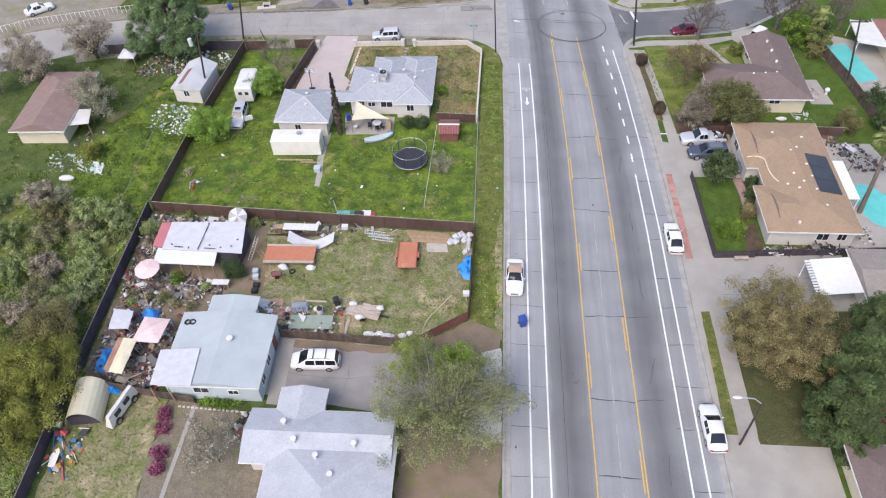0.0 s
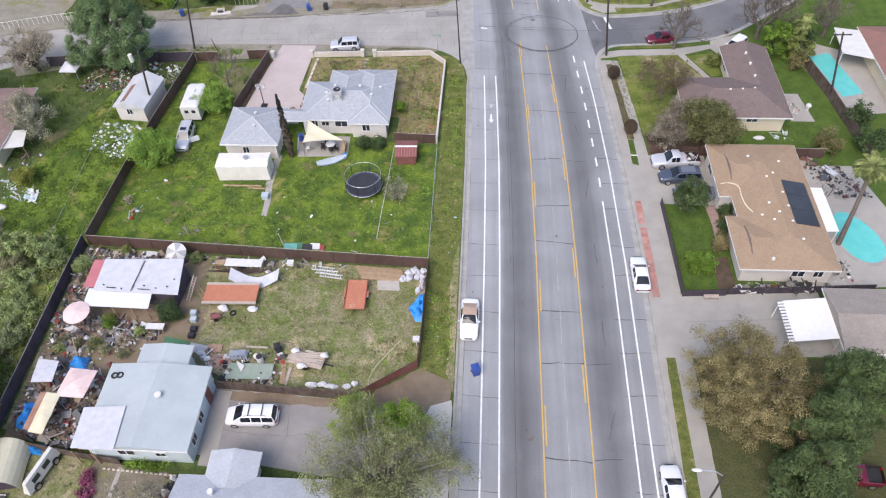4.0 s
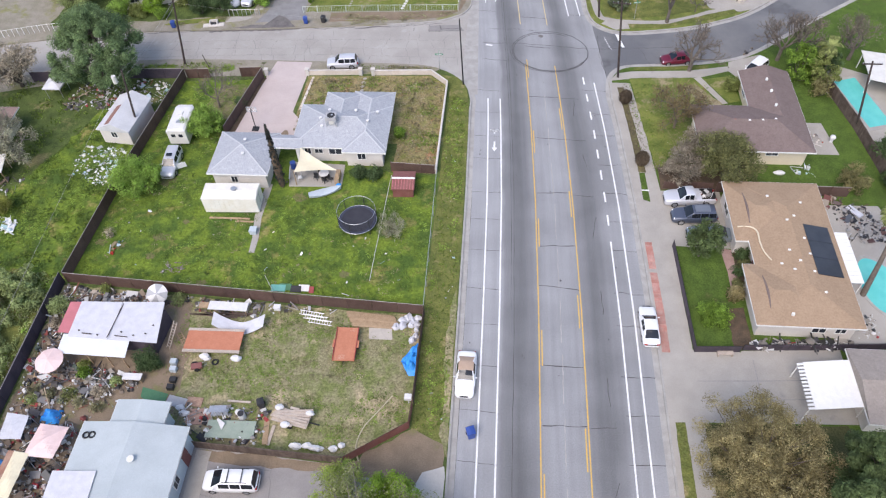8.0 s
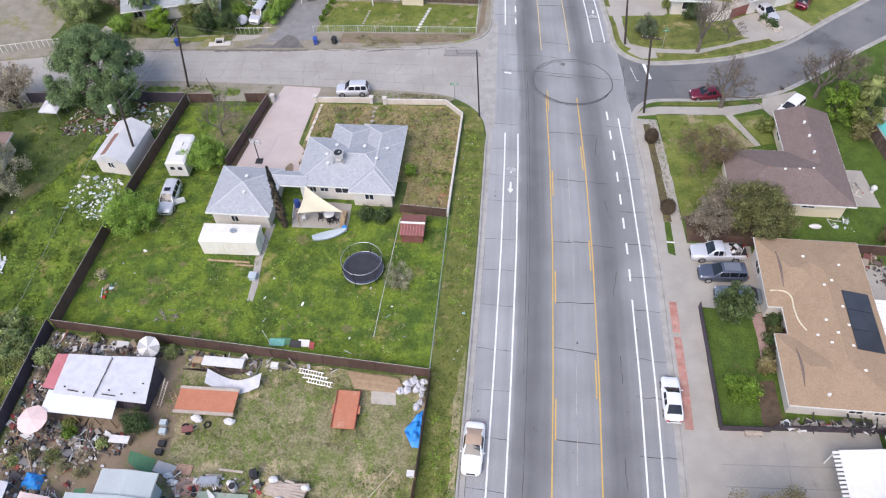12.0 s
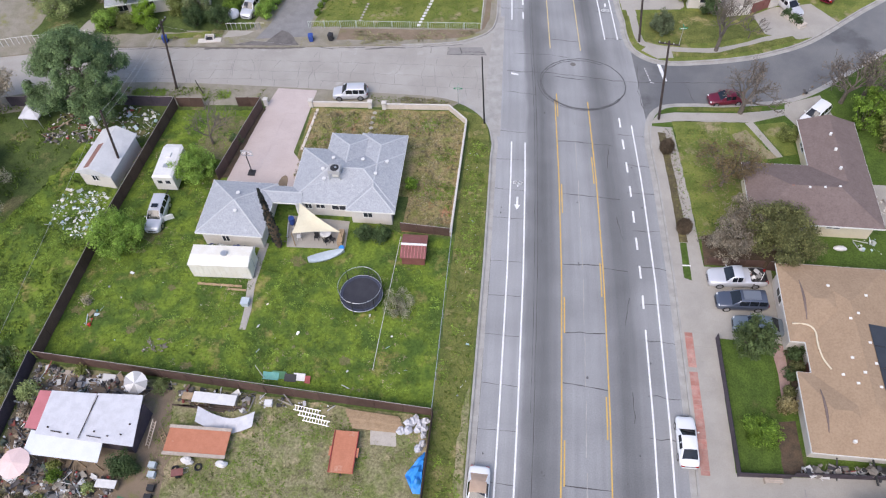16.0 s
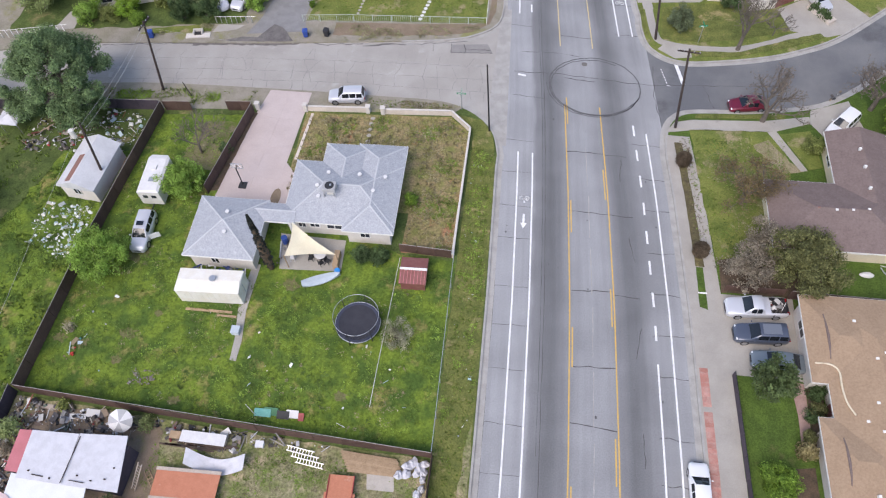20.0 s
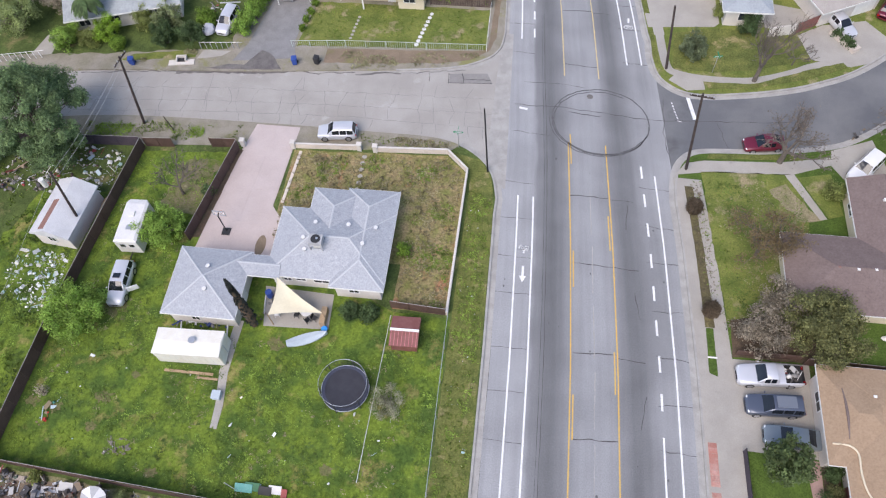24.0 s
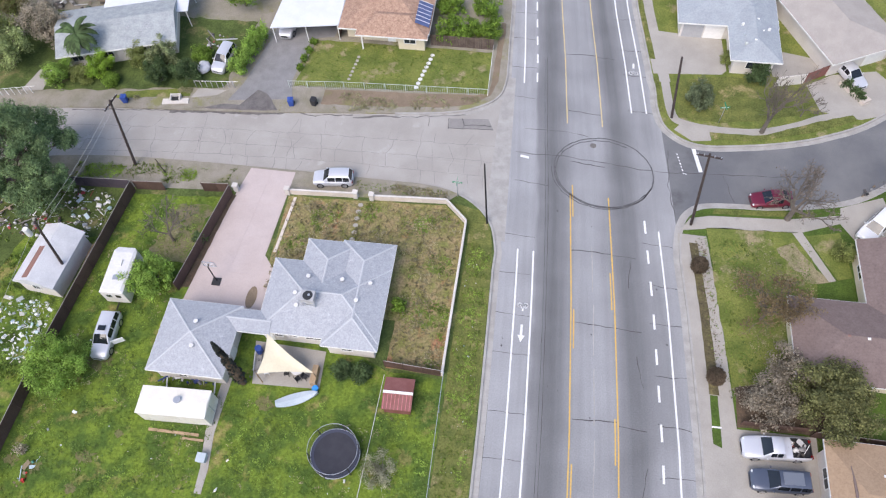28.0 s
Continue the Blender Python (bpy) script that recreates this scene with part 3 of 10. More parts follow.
ws, wn2, es, en2 = (smooth_line(q, 5) for q in (W_SOUTH, W_NORTH, E_SOUTH, E_NORTH))
wjoin = [(lane(2.7, y), y) for y in steps(92, 116, 3)]
ejoin = [(lane(22.1, y), y) for y in steps(117, 95, 3)]
side_w = solo("side_street", Form().prism(ws + wjoin + wn2[::-1], -0.05, 0.004), PALE_ROAD, "pale cracked old side street without kerbs", "road", kind="structure")
side_e = solo("side_street", Form().prism(es + en2[::-1] + ejoin, -0.05, 0.004), ASPHALT, "dark smooth curving side street", "road", kind="structure")

# four blocks of lots, each with a kerb
kerb_w = along(2.75, -120, 90, 3)
kerb_nw = [(lane(2.7, y), y) for y in steps(118, 330, 4)]
kerb_se = along(22.05, -120, 94, 3)
kerb_ne = [(lane(22.05, y), y) for y in steps(118, 330, 4)]
block_sw = [(-400, -120)] + kerb_w + ws[::-1] + [(-400, -80)]
block_nw = [(-400, 330)] + wn2[:] and [(-400, -10)] + wn2 + kerb_nw + [(-400, 330)]
block_se = kerb_se + es + [(400, 380), (400, -120)]
block_ne = en2[::-1] + [q for q in ()] + []
solo("lot_ground", Form().prism(block_sw, -0.05, G), GRASS_DARK, "green weedy ground of the south-west lots", "ground", kind="structure")
solo("lot_ground", Form().prism(block_nw, -0.05, G), SHOULDER, "bare trodden ground of the north-west lots", "ground", kind="structure")
solo("lot_ground", Form().prism(block_se, -0.05, G), GRASS_EAST, "green ground of the south-east lots", "ground", kind="structure")
solo("lot_ground", Form().prism(en2 + [(400, 420), (400, 500), (-40, 500)] + kerb_ne[::-1], -0.05, G), GRASS_TAN, "ground of the north-east lots", "ground", kind="structure")


def kerb(line, name="kerb", mat=KERB, width=0.2, gutter=0.55, side=1):
    """A kerb stone with the concrete gutter at its foot. side: 1 when the road lies to the right of the line's run."""
    tops = strip(line, width, G + 0.028)
    f = Form()
    k = len(line)
    f.add(tops.v, tops.f)
    for i in range(k - 1):
        f.add([tops.v[i], tops.v[i + 1], (tops.v[i + 1][0], tops.v[i + 1][1], -0.02), (tops.v[i][0], tops.v[i][1], -0.02)], [(0, 1, 2, 3)])
        f.add([tops.v[k + i], tops.v[k + i + 1], (*tops.v[k + i + 1][:2], -0.02), (*tops.v[k + i][:2], -0.02)], [(3, 2, 1, 0)])
    ob = solo(name, f, mat, "pale concrete kerb along the roadway", "kerb", kind="structure")
    if gutter:
        shifted = []
        for i, p in enumerate(line):
            a, b = Vector(line[max(i - 1, 0)][:2]), Vector(line[min(i + 1, k - 1)][:2])
            d = (b - a).normalized()
            o = (gutter / 2 + width / 2) * side
            shifted.append((p[0] + d.y * o, p[1] - d.x * o))
        solo("gutter", strip(shifted, gutter, 0.012), KERB, "pale concrete gutter beside the kerb", "gutter", kind="structure")
    return ob


kerb(kerb_w + ws[::-1][:16])
kerb(wn2[-18:] + kerb_nw[1:], gutter=0.5)
kerb(kerb_se + es[1:], side=-1)
kerb(kerb_ne[::-1] + en2[1:], side=1)

# ---- paint on the road ----
PZ = 0.008


def painted(name, forms, mat, label):
    f = Form()
    for q in forms:
        f.add(q.v, q.f)
    return solo(name, f, mat, label, "road marking", kind="structure")


for u in (5.2, 6.85):
    painted("lane_line", [strip(along(u, -120, 92.8), 0.16, PZ)], WHITE_LINE, "white bicycle lane line on the avenue")
painted("lane_line", [strip(along(20.15, -120, 97), 0.16, PZ)], WHITE_LINE, "white edge line on the avenue")
painted("lane_line", [strip(along(18.75, -120, 69.6), 0.16, PZ)], WHITE_LINE, "white bicycle lane line on the avenue")
for y in DASHES:
    painted("dash", [strip(along(18.75, y, y + 1.55, 0.8), 0.2, PZ)], WHITE_LINE, "short white lane dash on the avenue")
for u, s in ((10.75, 1), (15.0, -1)):
    painted("centre_line", [strip(along(u, -120, 100.4), 0.12, PZ)], YELLOW_LINE, "long yellow centre line on the avenue")
    painted("centre_line", [strip(along(u, 110, 330), 0.12, PZ)], YELLOW_FADED, "long yellow centre line past the crossing")
for u, s, ys in ((10.75, 1, YELLOW_L), (15.0, -1, YELLOW_R)):
    for y0, y1 in ys:
        painted("yellow_dash", [strip(along(u + s * 0.27, y0, y1, 1.5), 0.12, PZ)], YELLOW_LINE, "yellow dash beside the centre line")
painted("lane_line", [strip(along(18.75, 112.6, 330), 0.16, PZ)], WHITE_LINE, "white bicycle lane line past the crossing")
painted("lane_line", [strip(along(20.6, 112.8, 330), 0.16, PZ)], WHITE_LINE, "white edge line past the crossing")
painted("lane_line", [strip(along(5.3, 115.4, 330), 0.16, PZ)], WHITE_LINE, "white edge line past the crossing")
for i in range(9):
    painted("dash", [strip(along(7.0, 115.8 + 3.1 * i, 117.3 + 3.1 * i, 0.8), 0.18, PZ)], WHITE_LINE, "short white lane dash past the crossing")
painted("stop_line", [strip([(22.0, 109.0), (22.75, 105.3)], 0.4, PZ)], WHITE_LINE, "white stop line at the side street's mouth")
painted("stop_line", [strip([(1.2, 98.6), (1.0, 108.0)], 0.12, PZ)], KERB, "thin pale line across the side street's mouth")


def ring(cx, cy, rx, ry, w, a0=0, a1=360, z=PZ):
    pts = [(cx + rx * math.cos(radians(a)) + random.uniform(-0.05, 0.05), cy + ry * math.sin(radians(a)) + random.uniform(-0.05, 0.05)) for a in steps(a0, a1, 6)]
    return strip(pts, w, z)


painted("tyre_mark", [ring(12.75, 103.7, 5.15, 4.65, 0.14, 0, 360), ring(12.75, 103.6, 4.95, 4.4, 0.12, 60, 330), ring(12.6, 103.6, 5.25, 4.7, 0.1, 180, 345)], TYREMARK, "round black skid marks on the crossing")

# ---- the ground of the lots ----
patch("lawn", [(-37.6, 59), (-36.2, 93.2), (-25.4, 94.3), (-27, 83.5), (-19, 83.5), (-6, 78), (-0.6, 78), (-0.6, 59)], GRASS, "bright green weedy back lawn", "lawn", 0.012, 0.1)
patch("front_yard", [(-19.2, 83), (-19.5, 95.4), (-11, 96), (-3.3, 96.7), (-1.0, 94.6), (-0.9, 78.3), (-6, 78.3), (-6, 83)], GRASS_FRONT, "front yard of dry weeds and bare soil", "yard", 0.02, 0.05)
patch("verge", [(-0.5, 44), (-0.5, 94.8), (-3, 97.2), (0.4, 96.6), (1.7, 94.6), (2.3, 91), (2.4, 80), (2.55, 60), (2.6, 44)], GRASS_VERGE, "narrow grass verge between fence and kerb", "verge", 0.016, 0.08)
patch("verge_edge", [(1.8, 46), (2.0, 50), (1.7, 55), (2.1, 61), (2.5, 62), (2.6, 44)], GRASS_DRY, "dry strip of grass beside the kerb", "verge", 0.022, 0.1)
patch("junk_yard", [(-37.9, 36), (-37.8, 58.4), (-0.7, 58.4), (-0.7, 46.5), (-6, 42.9), (-18, 42.9), (-19, 36)], GRASS_DRY, "trampled yard of dry grass and dust", "yard", 0.014, 0.1)
patch("dirt", [(-37.5, 35), (-37.3, 57.8), (-24, 57.8), (-22, 50), (-22, 43), (-30, 36)], DIRT, "bare dusty yard soil", "yard", 0.02, 0.3)
patch("dirt", [(-0.2, 36.5), (-6.2, 42.1), (-0.5, 46.2), (2.3, 45), (2.5, 36.5)], DIRT, "bare brown soil at the driveway's mouth", "yard", 0.024, 0.2)
patch("driveway", [(-19.2, 35.8), (-19.2, 42.6), (-6.6, 42.4), (-1.2, 41), (2.62, 40.3), (2.62, 35.6), (-8, 35)], DRIVE, "worn grey asphalt driveway", "driveway", 0.03)
patch("lawn", [(-37.5, 12), (-37.5, 34.3), (-28.3, 34.3), (-28.6, 12)], GRASS_DRY, "dry patchy back lawn", "lawn", 0.016, 0.2)
patch("bare_yard", [(-29, 12), (-28.2, 34.2), (-19, 33.6), (-17, 28), (-17, 12)], SOIL_GREY, "bare back yard soil", "yard", 0.02, 0.2)
patch("bare_yard", [(-6, 12), (-6, 34), (-1, 35), (2.5, 34), (2.6, 12)], DIRT, "bare front yard soil", "yard", 0.018, 0.2)
patch("driveway", [(-26.4, 81.0), (-18.6, 81.0), (-18.6, 83.6), (-20, 84.2), (-19.6, 98.5), (-24.4, 98.4), (-25, 95)], PINK, "pale pink concrete driveway", "driveway", 0.03)
patch("driveway", [(-20.3, 82), (-18.9, 82), (-18.2, 86), (-19.9, 88)], PINK, "pale pink concrete apron", "driveway", 0.034)
shoulder_edge = [(x, y + 0.02) for x, y, *_ in ws if -62 < x < -2.0]
patch("shoulder", shoulder_edge + [(-3.4, 97.1), (-19.6, 95.8), (-35.6, 94.2), (-48, 93.3), (-60, 89.5)], SHOULDER, "bare gravel shoulder with dry weeds", "shoulder", 0.02)
patch("weedy_lot", [(-56, 14), (-56, 60.5), (-38.35, 60.5), (-38.9, 14)], GRASS_VERGE, "weedy green ground of the overgrown lot", "ground", 0.008, 0.3)
patch("lawn", [(-50.5, 59.6), (-51, 69), (-47, 78), (-44.5, 86.5), (-37.2, 87.5), (-37.3, 74), (-38, 59.6)], GRASS, "bright green rough lawn of the west lot", "lawn", 0.012, 0.4)
patch("patio", [(-18.2, 78.9), (-11.6, 78.9), (-11.4, 75.3), (-17.4, 74.8)], CONCRETE, "grey concrete patio slab", "patio", 0.05)
patch("path", [(-20.1, 75), (-19.3, 75), (-19.4, 69.8), (-19.0, 66.8), (-19.0, 64.7), (-19.6, 64.7), (-19.7, 66.8), (-20.2, 69.9)], CONCRETE, "narrow concrete garden path", "path", 0.04)
# east side
patch("sidewalk", [(lane(22.15, y), y) for y in steps(47, 97, 5)] + [(lane(25.1, y) + (0.2 if y < 69 else 0), y) for y in steps(97, 47, 5)], CONCRETE, "pale concrete sidewalk", "sidewalk", 0.02)
patch("sidewalk", [(lane(22.15, y), y) for y in steps(-60, 47, 10)] + [(25.1, y) for y in steps(47, -60, 10)], CONCRETE, "pale concrete sidewalk", "sidewalk", 0.02)
patch("lawn", [(25.05, 33.9), (24.9, 48.8), (37, 49.0), (42, 40), (40, 34.4), (31, 34.2)], GRASS_DULL, "dull olive lawn under the trees", "lawn", 0.024, 0.06)
patch("parkway", [(22.5, 35.0), (22.65, 48.8), (23.45, 48.8), (23.5, 35.0)], GRASS_VERGE, "strip of grass between kerb and sidewalk", "verge", 0.05, 0.03)
patch("parkway", [(lane(23.2, y), y) for y in steps(80.3, 96, 4)] + [(lane(24.02, y), y) for y in steps(96, 80.3, 4)], GRASS_HEDGE, "strip of dry leaves between kerb and sidewalk", "verge", 0.05, 0.03)
patch("parkway", [(22.56, 75.85), (22.48, 80.2), (23.1, 80.2), (23.28, 75.6)], GRASS_EAST, "small strip of grass by the kerb", "verge", 0.05, 0.03)
patch("lawn", [(25.0, 56.4), (24.8, 69), (29.4, 69.0), (29.7, 66), (29.6, 62), (29.3, 56.4)], GRASS_EAST, "dark green front lawn", "lawn", 0.03, 0.05)
patch("driveway", [(24.4, 48.9), (24.6, 56.2), (38.4, 57.0), (38.4, 49.2)], CONCRETE, "wide pale concrete driveway", "driveway", 0.026)
patch("driveway_bed", [(24.92, 49.3), (24.92, 55.3), (35.5, 55.85), (35.5, 49.85)], DRIVE, "dark joints between the driveway slabs", "driveway", 0.031)
patch("driveway", [(23.9, 69.3), (23.3, 77.4), (30.9, 77.6), (30.9, 69.2)], CONCRETE, "pale concrete parking apron", "driveway", 0.03)
patch("driveway", [(23, 20), (23.3, 34.2), (30.7, 34.0), (30.9, 20)], CONCRETE, "pale concrete driveway", "driveway", 0.026)
patch("lawn", [(lane(25.15, 81), 81), (lane(25.15, 97), 98.1), (32.0, 98.85), (33, 98.6), (33, 81)], GRASS_TAN, "patchy lawn of green and tan grass", "lawn", 0.03, 0.1)
patch("bare_lawn", [(29.4, 96.6), (31.4, 97.4), (34.3, 93.4), (32.6, 92.9), (30.9, 94.6)], SOIL_SANDY, "bare sandy patch in the front lawn", "soil", 0.034, 0.2)
patch("planting_bed", [(24.6, 77.6), (24.5, 81.3), (34, 83.4), (34, 77.8)], MULCH, "dark planting bed of fallen leaves", "planting bed", 0.036, 0.1)
patch("back_yard", [(34, 76.5), (30.2, 80.8), (40, 81.2), (42, 100), (46, 101), (47.5, 76.5)], GRASS_EAST, "green back yard lawn", "lawn", 0.03, 0.1)
patch("pool_deck", [(38.2, 57.3), (38.2, 76), (48, 76), (52, 57.8)], CONCRETE, "pale concrete pool deck", "patio", 0.03)
# north side
patch("lawn", [(-23.2, 110.9), (-22.6, 118.8), (-1.2, 119.6), (-1.0, 112.8)], GRASS_TAN, "fenced front lawn of patchy grass", "lawn", 0.03, 0.1)
patch("driveway", [(-30.0, 107.6), (-29.0, 110.5), (-28.1, 118.2), (-27.6, 122.8), (-20.4, 122.8), (-20.6, 119.6), (-23.2, 119.0), (-23.6, 111.6), (-22.8, 108.8)], DRIVE_PALE, "grey asphalt driveway", "driveway", 0.03)
patch("lawn", [(-60, 106), (-47, 107.2), (-31, 109.5), (-30.5, 121), (-60, 121)], GRASS_DARK, "overgrown front garden", "lawn", 0.02, 0.2)
patch("lawn", [(20.6, 112.7), (20.9, 118.6), (26.7, 120.1), (36.0, 120.0), (36.8, 116.1), (30, 113.7), (25.1, 112.6)], GRASS_VERGE, "corner lawn", "lawn", 0.03, 0.08)

# ---- houses ----


def hip(x0, y0, x1, y1, z, rise, ends=(1, 1), axis="x"):
    """A roof over a rectangle with its ridge along x or y; ends: 1 for a hipped end, 0 for a gable, at the low and the high end."""
    f = Form()
    if axis == "x":
        m, run = (y0 + y1) / 2, (y1 - y0) / 2
        a, b = (x0 + ends[0] * run, m), (x1 - ends[1] * run, m)
        if a[0] > b[0]:
            a = b = ((x0 + x1) / 2, m)
        corner = [(x0, y0), (x1, y0), (x1, y1), (x0, y1)]
    else:
        m, run = (x0 + x1) / 2, (x1 - x0) / 2
        a, b = (m, y0 + ends[0] * run), (m, y1 - ends[1] * run)
        if a[1] > b[1]:
            a = b = (m, (y0 + y1) / 2)
        corner = [(x1, y0), (x1, y1), (x0, y1), (x0, y0)]
    t = 0.16
    v = [(x, y, z - t) for x, y in corner] + [(x, y, z) for x, y in corner] + [(*a, z + rise), (*b, z + rise)]
    f.add(v, [(3, 2, 1, 0), (0, 1, 5, 4), (1, 2, 6, 5), (2, 3, 7, 6), (3, 0, 4, 7), (4, 5, 9, 8), (6, 7, 8, 9), (5, 6, 9), (7, 4, 8)])
    lines = [((*a, z + rise), (*b, z + rise))]
    if ends[0]:
        lines += [((*corner[0], z), (*a, z + rise)), ((*corner[3], z), (*a, z + rise))]
    if ends[1]:
        lines += [((*corner[1], z), (*b, z + rise)), ((*corner[2], z), (*b, z + rise))]
    return f, lines


def caps(lines, width=0.19):
    f = Form()
    for p, q in lines:
        p, q = Vector(p), Vector(q)
        if (q - p).length < 0.3:
            continue
        d = (q - p).normalized()
        s = d.cross(Vector((0, 0, 1))).normalized() * width / 2
        up = Vector((0, 0, 0.05))
        f.add([p - s + up * 0.2, p + up, p + s + up * 0.2, q - s + up * 0.2, q + up, q + s + up * 0.2], [(0, 1, 4, 3), (1, 2, 5, 4)])
    return f


def window(parent, side, along_, at, z, w, h, mat=WINDOW, name="window"):
    """A framed window on a wall: side S, N, E or W; at: the wall's face."""
    rot = {"S": 0, "E": 90, "N": 180, "W": -90}[side]
    m = pose(along_, at, z, 0, 0, rot) if side in "SN" else pose(at, along_, z, 0, 0, rot)
    fr = Form().box(-w / 2 - 0.07, -0.06, -h / 2 - 0.07, w / 2 + 0.07, 0.02, -h / 2).box(-w / 2 - 0.07, -0.06, h / 2, w / 2 + 0.07, 0.02, h / 2 + 0.07)
    fr.box(-w / 2 - 0.07, -0.06, -h / 2, -w / 2, 0.02, h / 2).box(w / 2, -0.06, -h / 2, w / 2 + 0.07, 0.02, h / 2).box(-0.025, -0.05, -h / 2, 0.025, 0.02, h / 2)
    ob = part(name, fr, TRIM_WHITE, parent, "white window frame", m)
    part("pane", Form().box(-w / 2, -0.03, -h / 2, w / 2, 0.02, h / 2), mat, ob, "dark window glass")
    return ob


def door(parent, side, along_, at, w=0.95, h=2.05, mat=None, z=G):
    rot = {"S": 0, "E": 90, "N": 180, "W": -90}[side]
    m = pose(along_, at, z, 0, 0, rot) if side in "SN" else pose(at, along_, z, 0, 0, rot)
    ob = part("door", Form().box(-w / 2, -0.05, 0, w / 2, 0.02, h), mat or TRIM_WHITE, parent, "", m)
    part("handle", Form().box(w / 2 - 0.16, -0.1, 1.0, w / 2 - 0.08, -0.05, 1.06), STEEL, ob)
    return ob


def vent_pipe(parent, x, y, z, r=0.09, h=0.4, mat=STEEL):
    ob = part("vent", Form().cyl(x, y, z - 0.3, z + h, r, 8).cyl(x, y, z + h, z + h + 0.08, r * 1.6, 8), mat, parent, "small roof vent")
    return ob


def box_vent(parent, x, y, z, mat=None):
    return part("roof_vent", Form().box(x - 0.12, y - 0.1, z - 0.2, x + 0.12, y + 0.1, z + 0.1), mat or TRIM_WHITE, parent, "low square roof vent")


def house(label, roof_mat, wall_mat, blocks, walls, cap_mat=None, eave=2.65):
    """blocks: roof rectangles (x0, y0, x1, y1, rise, ends, axis, eave); walls: wall rectangles. Returns the house."""
    h = thing("house", label, "house")
    for x0, y0, x1, y1, *top in walls:
        part("wall", Form().box(x0, y0, G - 0.1, x1, y1, (top[0] if top else eave) - 0.05), wall_mat, h)
    for x0, y0, x1, y1, rise, ends, axis, *e in blocks:
        z = e[0] if e else eave
        f, lines = hip(x0, y0, x1, y1, z, rise, ends, axis)
        r = part("roof", f, roof_mat, h)
        part("fascia", Form().box(x0 - 0.03, y0 - 0.03, z - 0.2, x1 + 0.03, y0 - 0.003, z - 0.02).box(x0 - 0.03, y1 + 0.003, z - 0.2, x1 + 0.03, y1 + 0.03, z - 0.02)
             .box(x0 - 0.03, y0, z - 0.2, x0 - 0.003, y1, z - 0.02).box(x1 + 0.003, y0, z - 0.2, x1 + 0.03, y1, z - 0.02), TRIM_WHITE, r)
        if cap_mat:
            part("ridge_cap", caps(lines), cap_mat, r)
        for k, (end, flag) in enumerate(zip(("lo", "hi"), ends)):
            if not flag:
                i = 0.35
                if axis == "y":
                    y, m = (y0 + i if k == 0 else y1 - i), (x0 + x1) / 2
                    s = rise * (1 - 0.9 / (x1 - x0))
                    part("gable", Form().add([(x0 + 0.45, y, z - 0.1), (x1 - 0.45, y, z - 0.1), (m, y, z + s), (x0 + 0.45, y + 0.1, z - 0.1), (x1 - 0.45, y + 0.1, z - 0.1), (m, y + 0.1, z + s)],
                                             [(0, 1, 2), (5, 4, 3), (0, 3, 4, 1), (1, 4, 5, 2), (2, 5, 3, 0)]), wall_mat, h)
                else:
                    x, m = (x0 + i if k == 0 else x1 - i), (y0 + y1) / 2
                    s = rise * (1 - 0.9 / (y1 - y0))
                    part("gable", Form().add([(x, y0 + 0.45, z - 0.1), (x, y1 - 0.45, z - 0.1), (x, m, z + s), (x + 0.1, y0 + 0.45, z - 0.1), (x + 0.1, y1 - 0.45, z - 0.1), (x + 0.1, m, z + s)],
                                             [(2, 1, 0), (3, 4, 5), (1, 4, 3, 0), (2, 5, 4, 1), (0, 3, 5, 2)]), wall_mat, h)
    return h


# the grey-roofed house with its garage and breezeway
PITCH = 0.39
grey_house = house("low white stucco house with pale grey shingle hip roofs", SHINGLE_GREY, STUCCO_WHITE,
                   [(-17.75, 79.05, -6.5, 86.65, 3.8 * PITCH, (1, 1), "x", 2.65), (-15.05, 80.2, -9.85, 89.1, 2.6 * PITCH, (1, 1), "y", 2.645), (-11.6, 78.35, -6.49, 89.3, 2.555 * PITCH, (1, 1), "y", 2.656),
                    (-26.5, 74.3, -19.45, 81.3, 3.5 * PITCH, (1, 1), "x", 2.65), (-20.6, 78.85, -16.4, 81.05, 1.1 * PITCH, (0, 0), "x", 2.64)],
                   [(-17.3, 79.4, -6.95, 86.2), (-14.6, 86, -6.95, 88.75), (-11.2, 78.7, -6.95, 80), (-26.05, 74.65, -19.85, 80.9)], RIDGE)
for x, y in ((-13.9, 84.6), (-10.7, 84.6), (-14.6, 82.6), (-22.9, 78.9), (-22.6, 76.6), (-8.1, 84.6), (-14.3, 81.5), (-9.0, 82.6)):
    z = 2.65 + PITCH * min(3.8, x + 17.75, -6.5 - x, y - 79.05, max(86.65 - y, 1.6)) if x > -18 else 2.65 + PITCH * min(x + 26.5, -19.45 - x, y - 74.3, 81.3 - y)
    vent_pipe(grey_house, x, y, z, 0.13, 0.16, PLASTIC_WHITE)
cooler = part("rooftop_cooler", Form().box(-13.75, 81.5, 4.5, -12.5, 82.5, 5.0), SILVER_DOOR, grey_house, "boxy grey rooftop evaporative cooler")
part("fan_opening", Form().cyl(-13.1, 82.0, 4.99, 5.03, 0.46, 14), PLASTIC_BLACK, cooler)
part("fan_hub", Form().cyl(-13.0, 82.05, 5.03, 5.06, 0.12, 10), STEEL, cooler)
for x, y in ((-13.7, 81.55), (-12.55, 81.55), (-13.7, 82.45), (-12.55, 82.45)):
    part("stand_leg", Form().box(x - 0.04, y - 0.04, 3.5, x + 0.04, y + 0.04, 4.5), STEEL, cooler)
part("stand_rail", Form().box(-13.78, 81.5, 4.0, -12.47, 81.56, 4.06), STEEL, cooler)
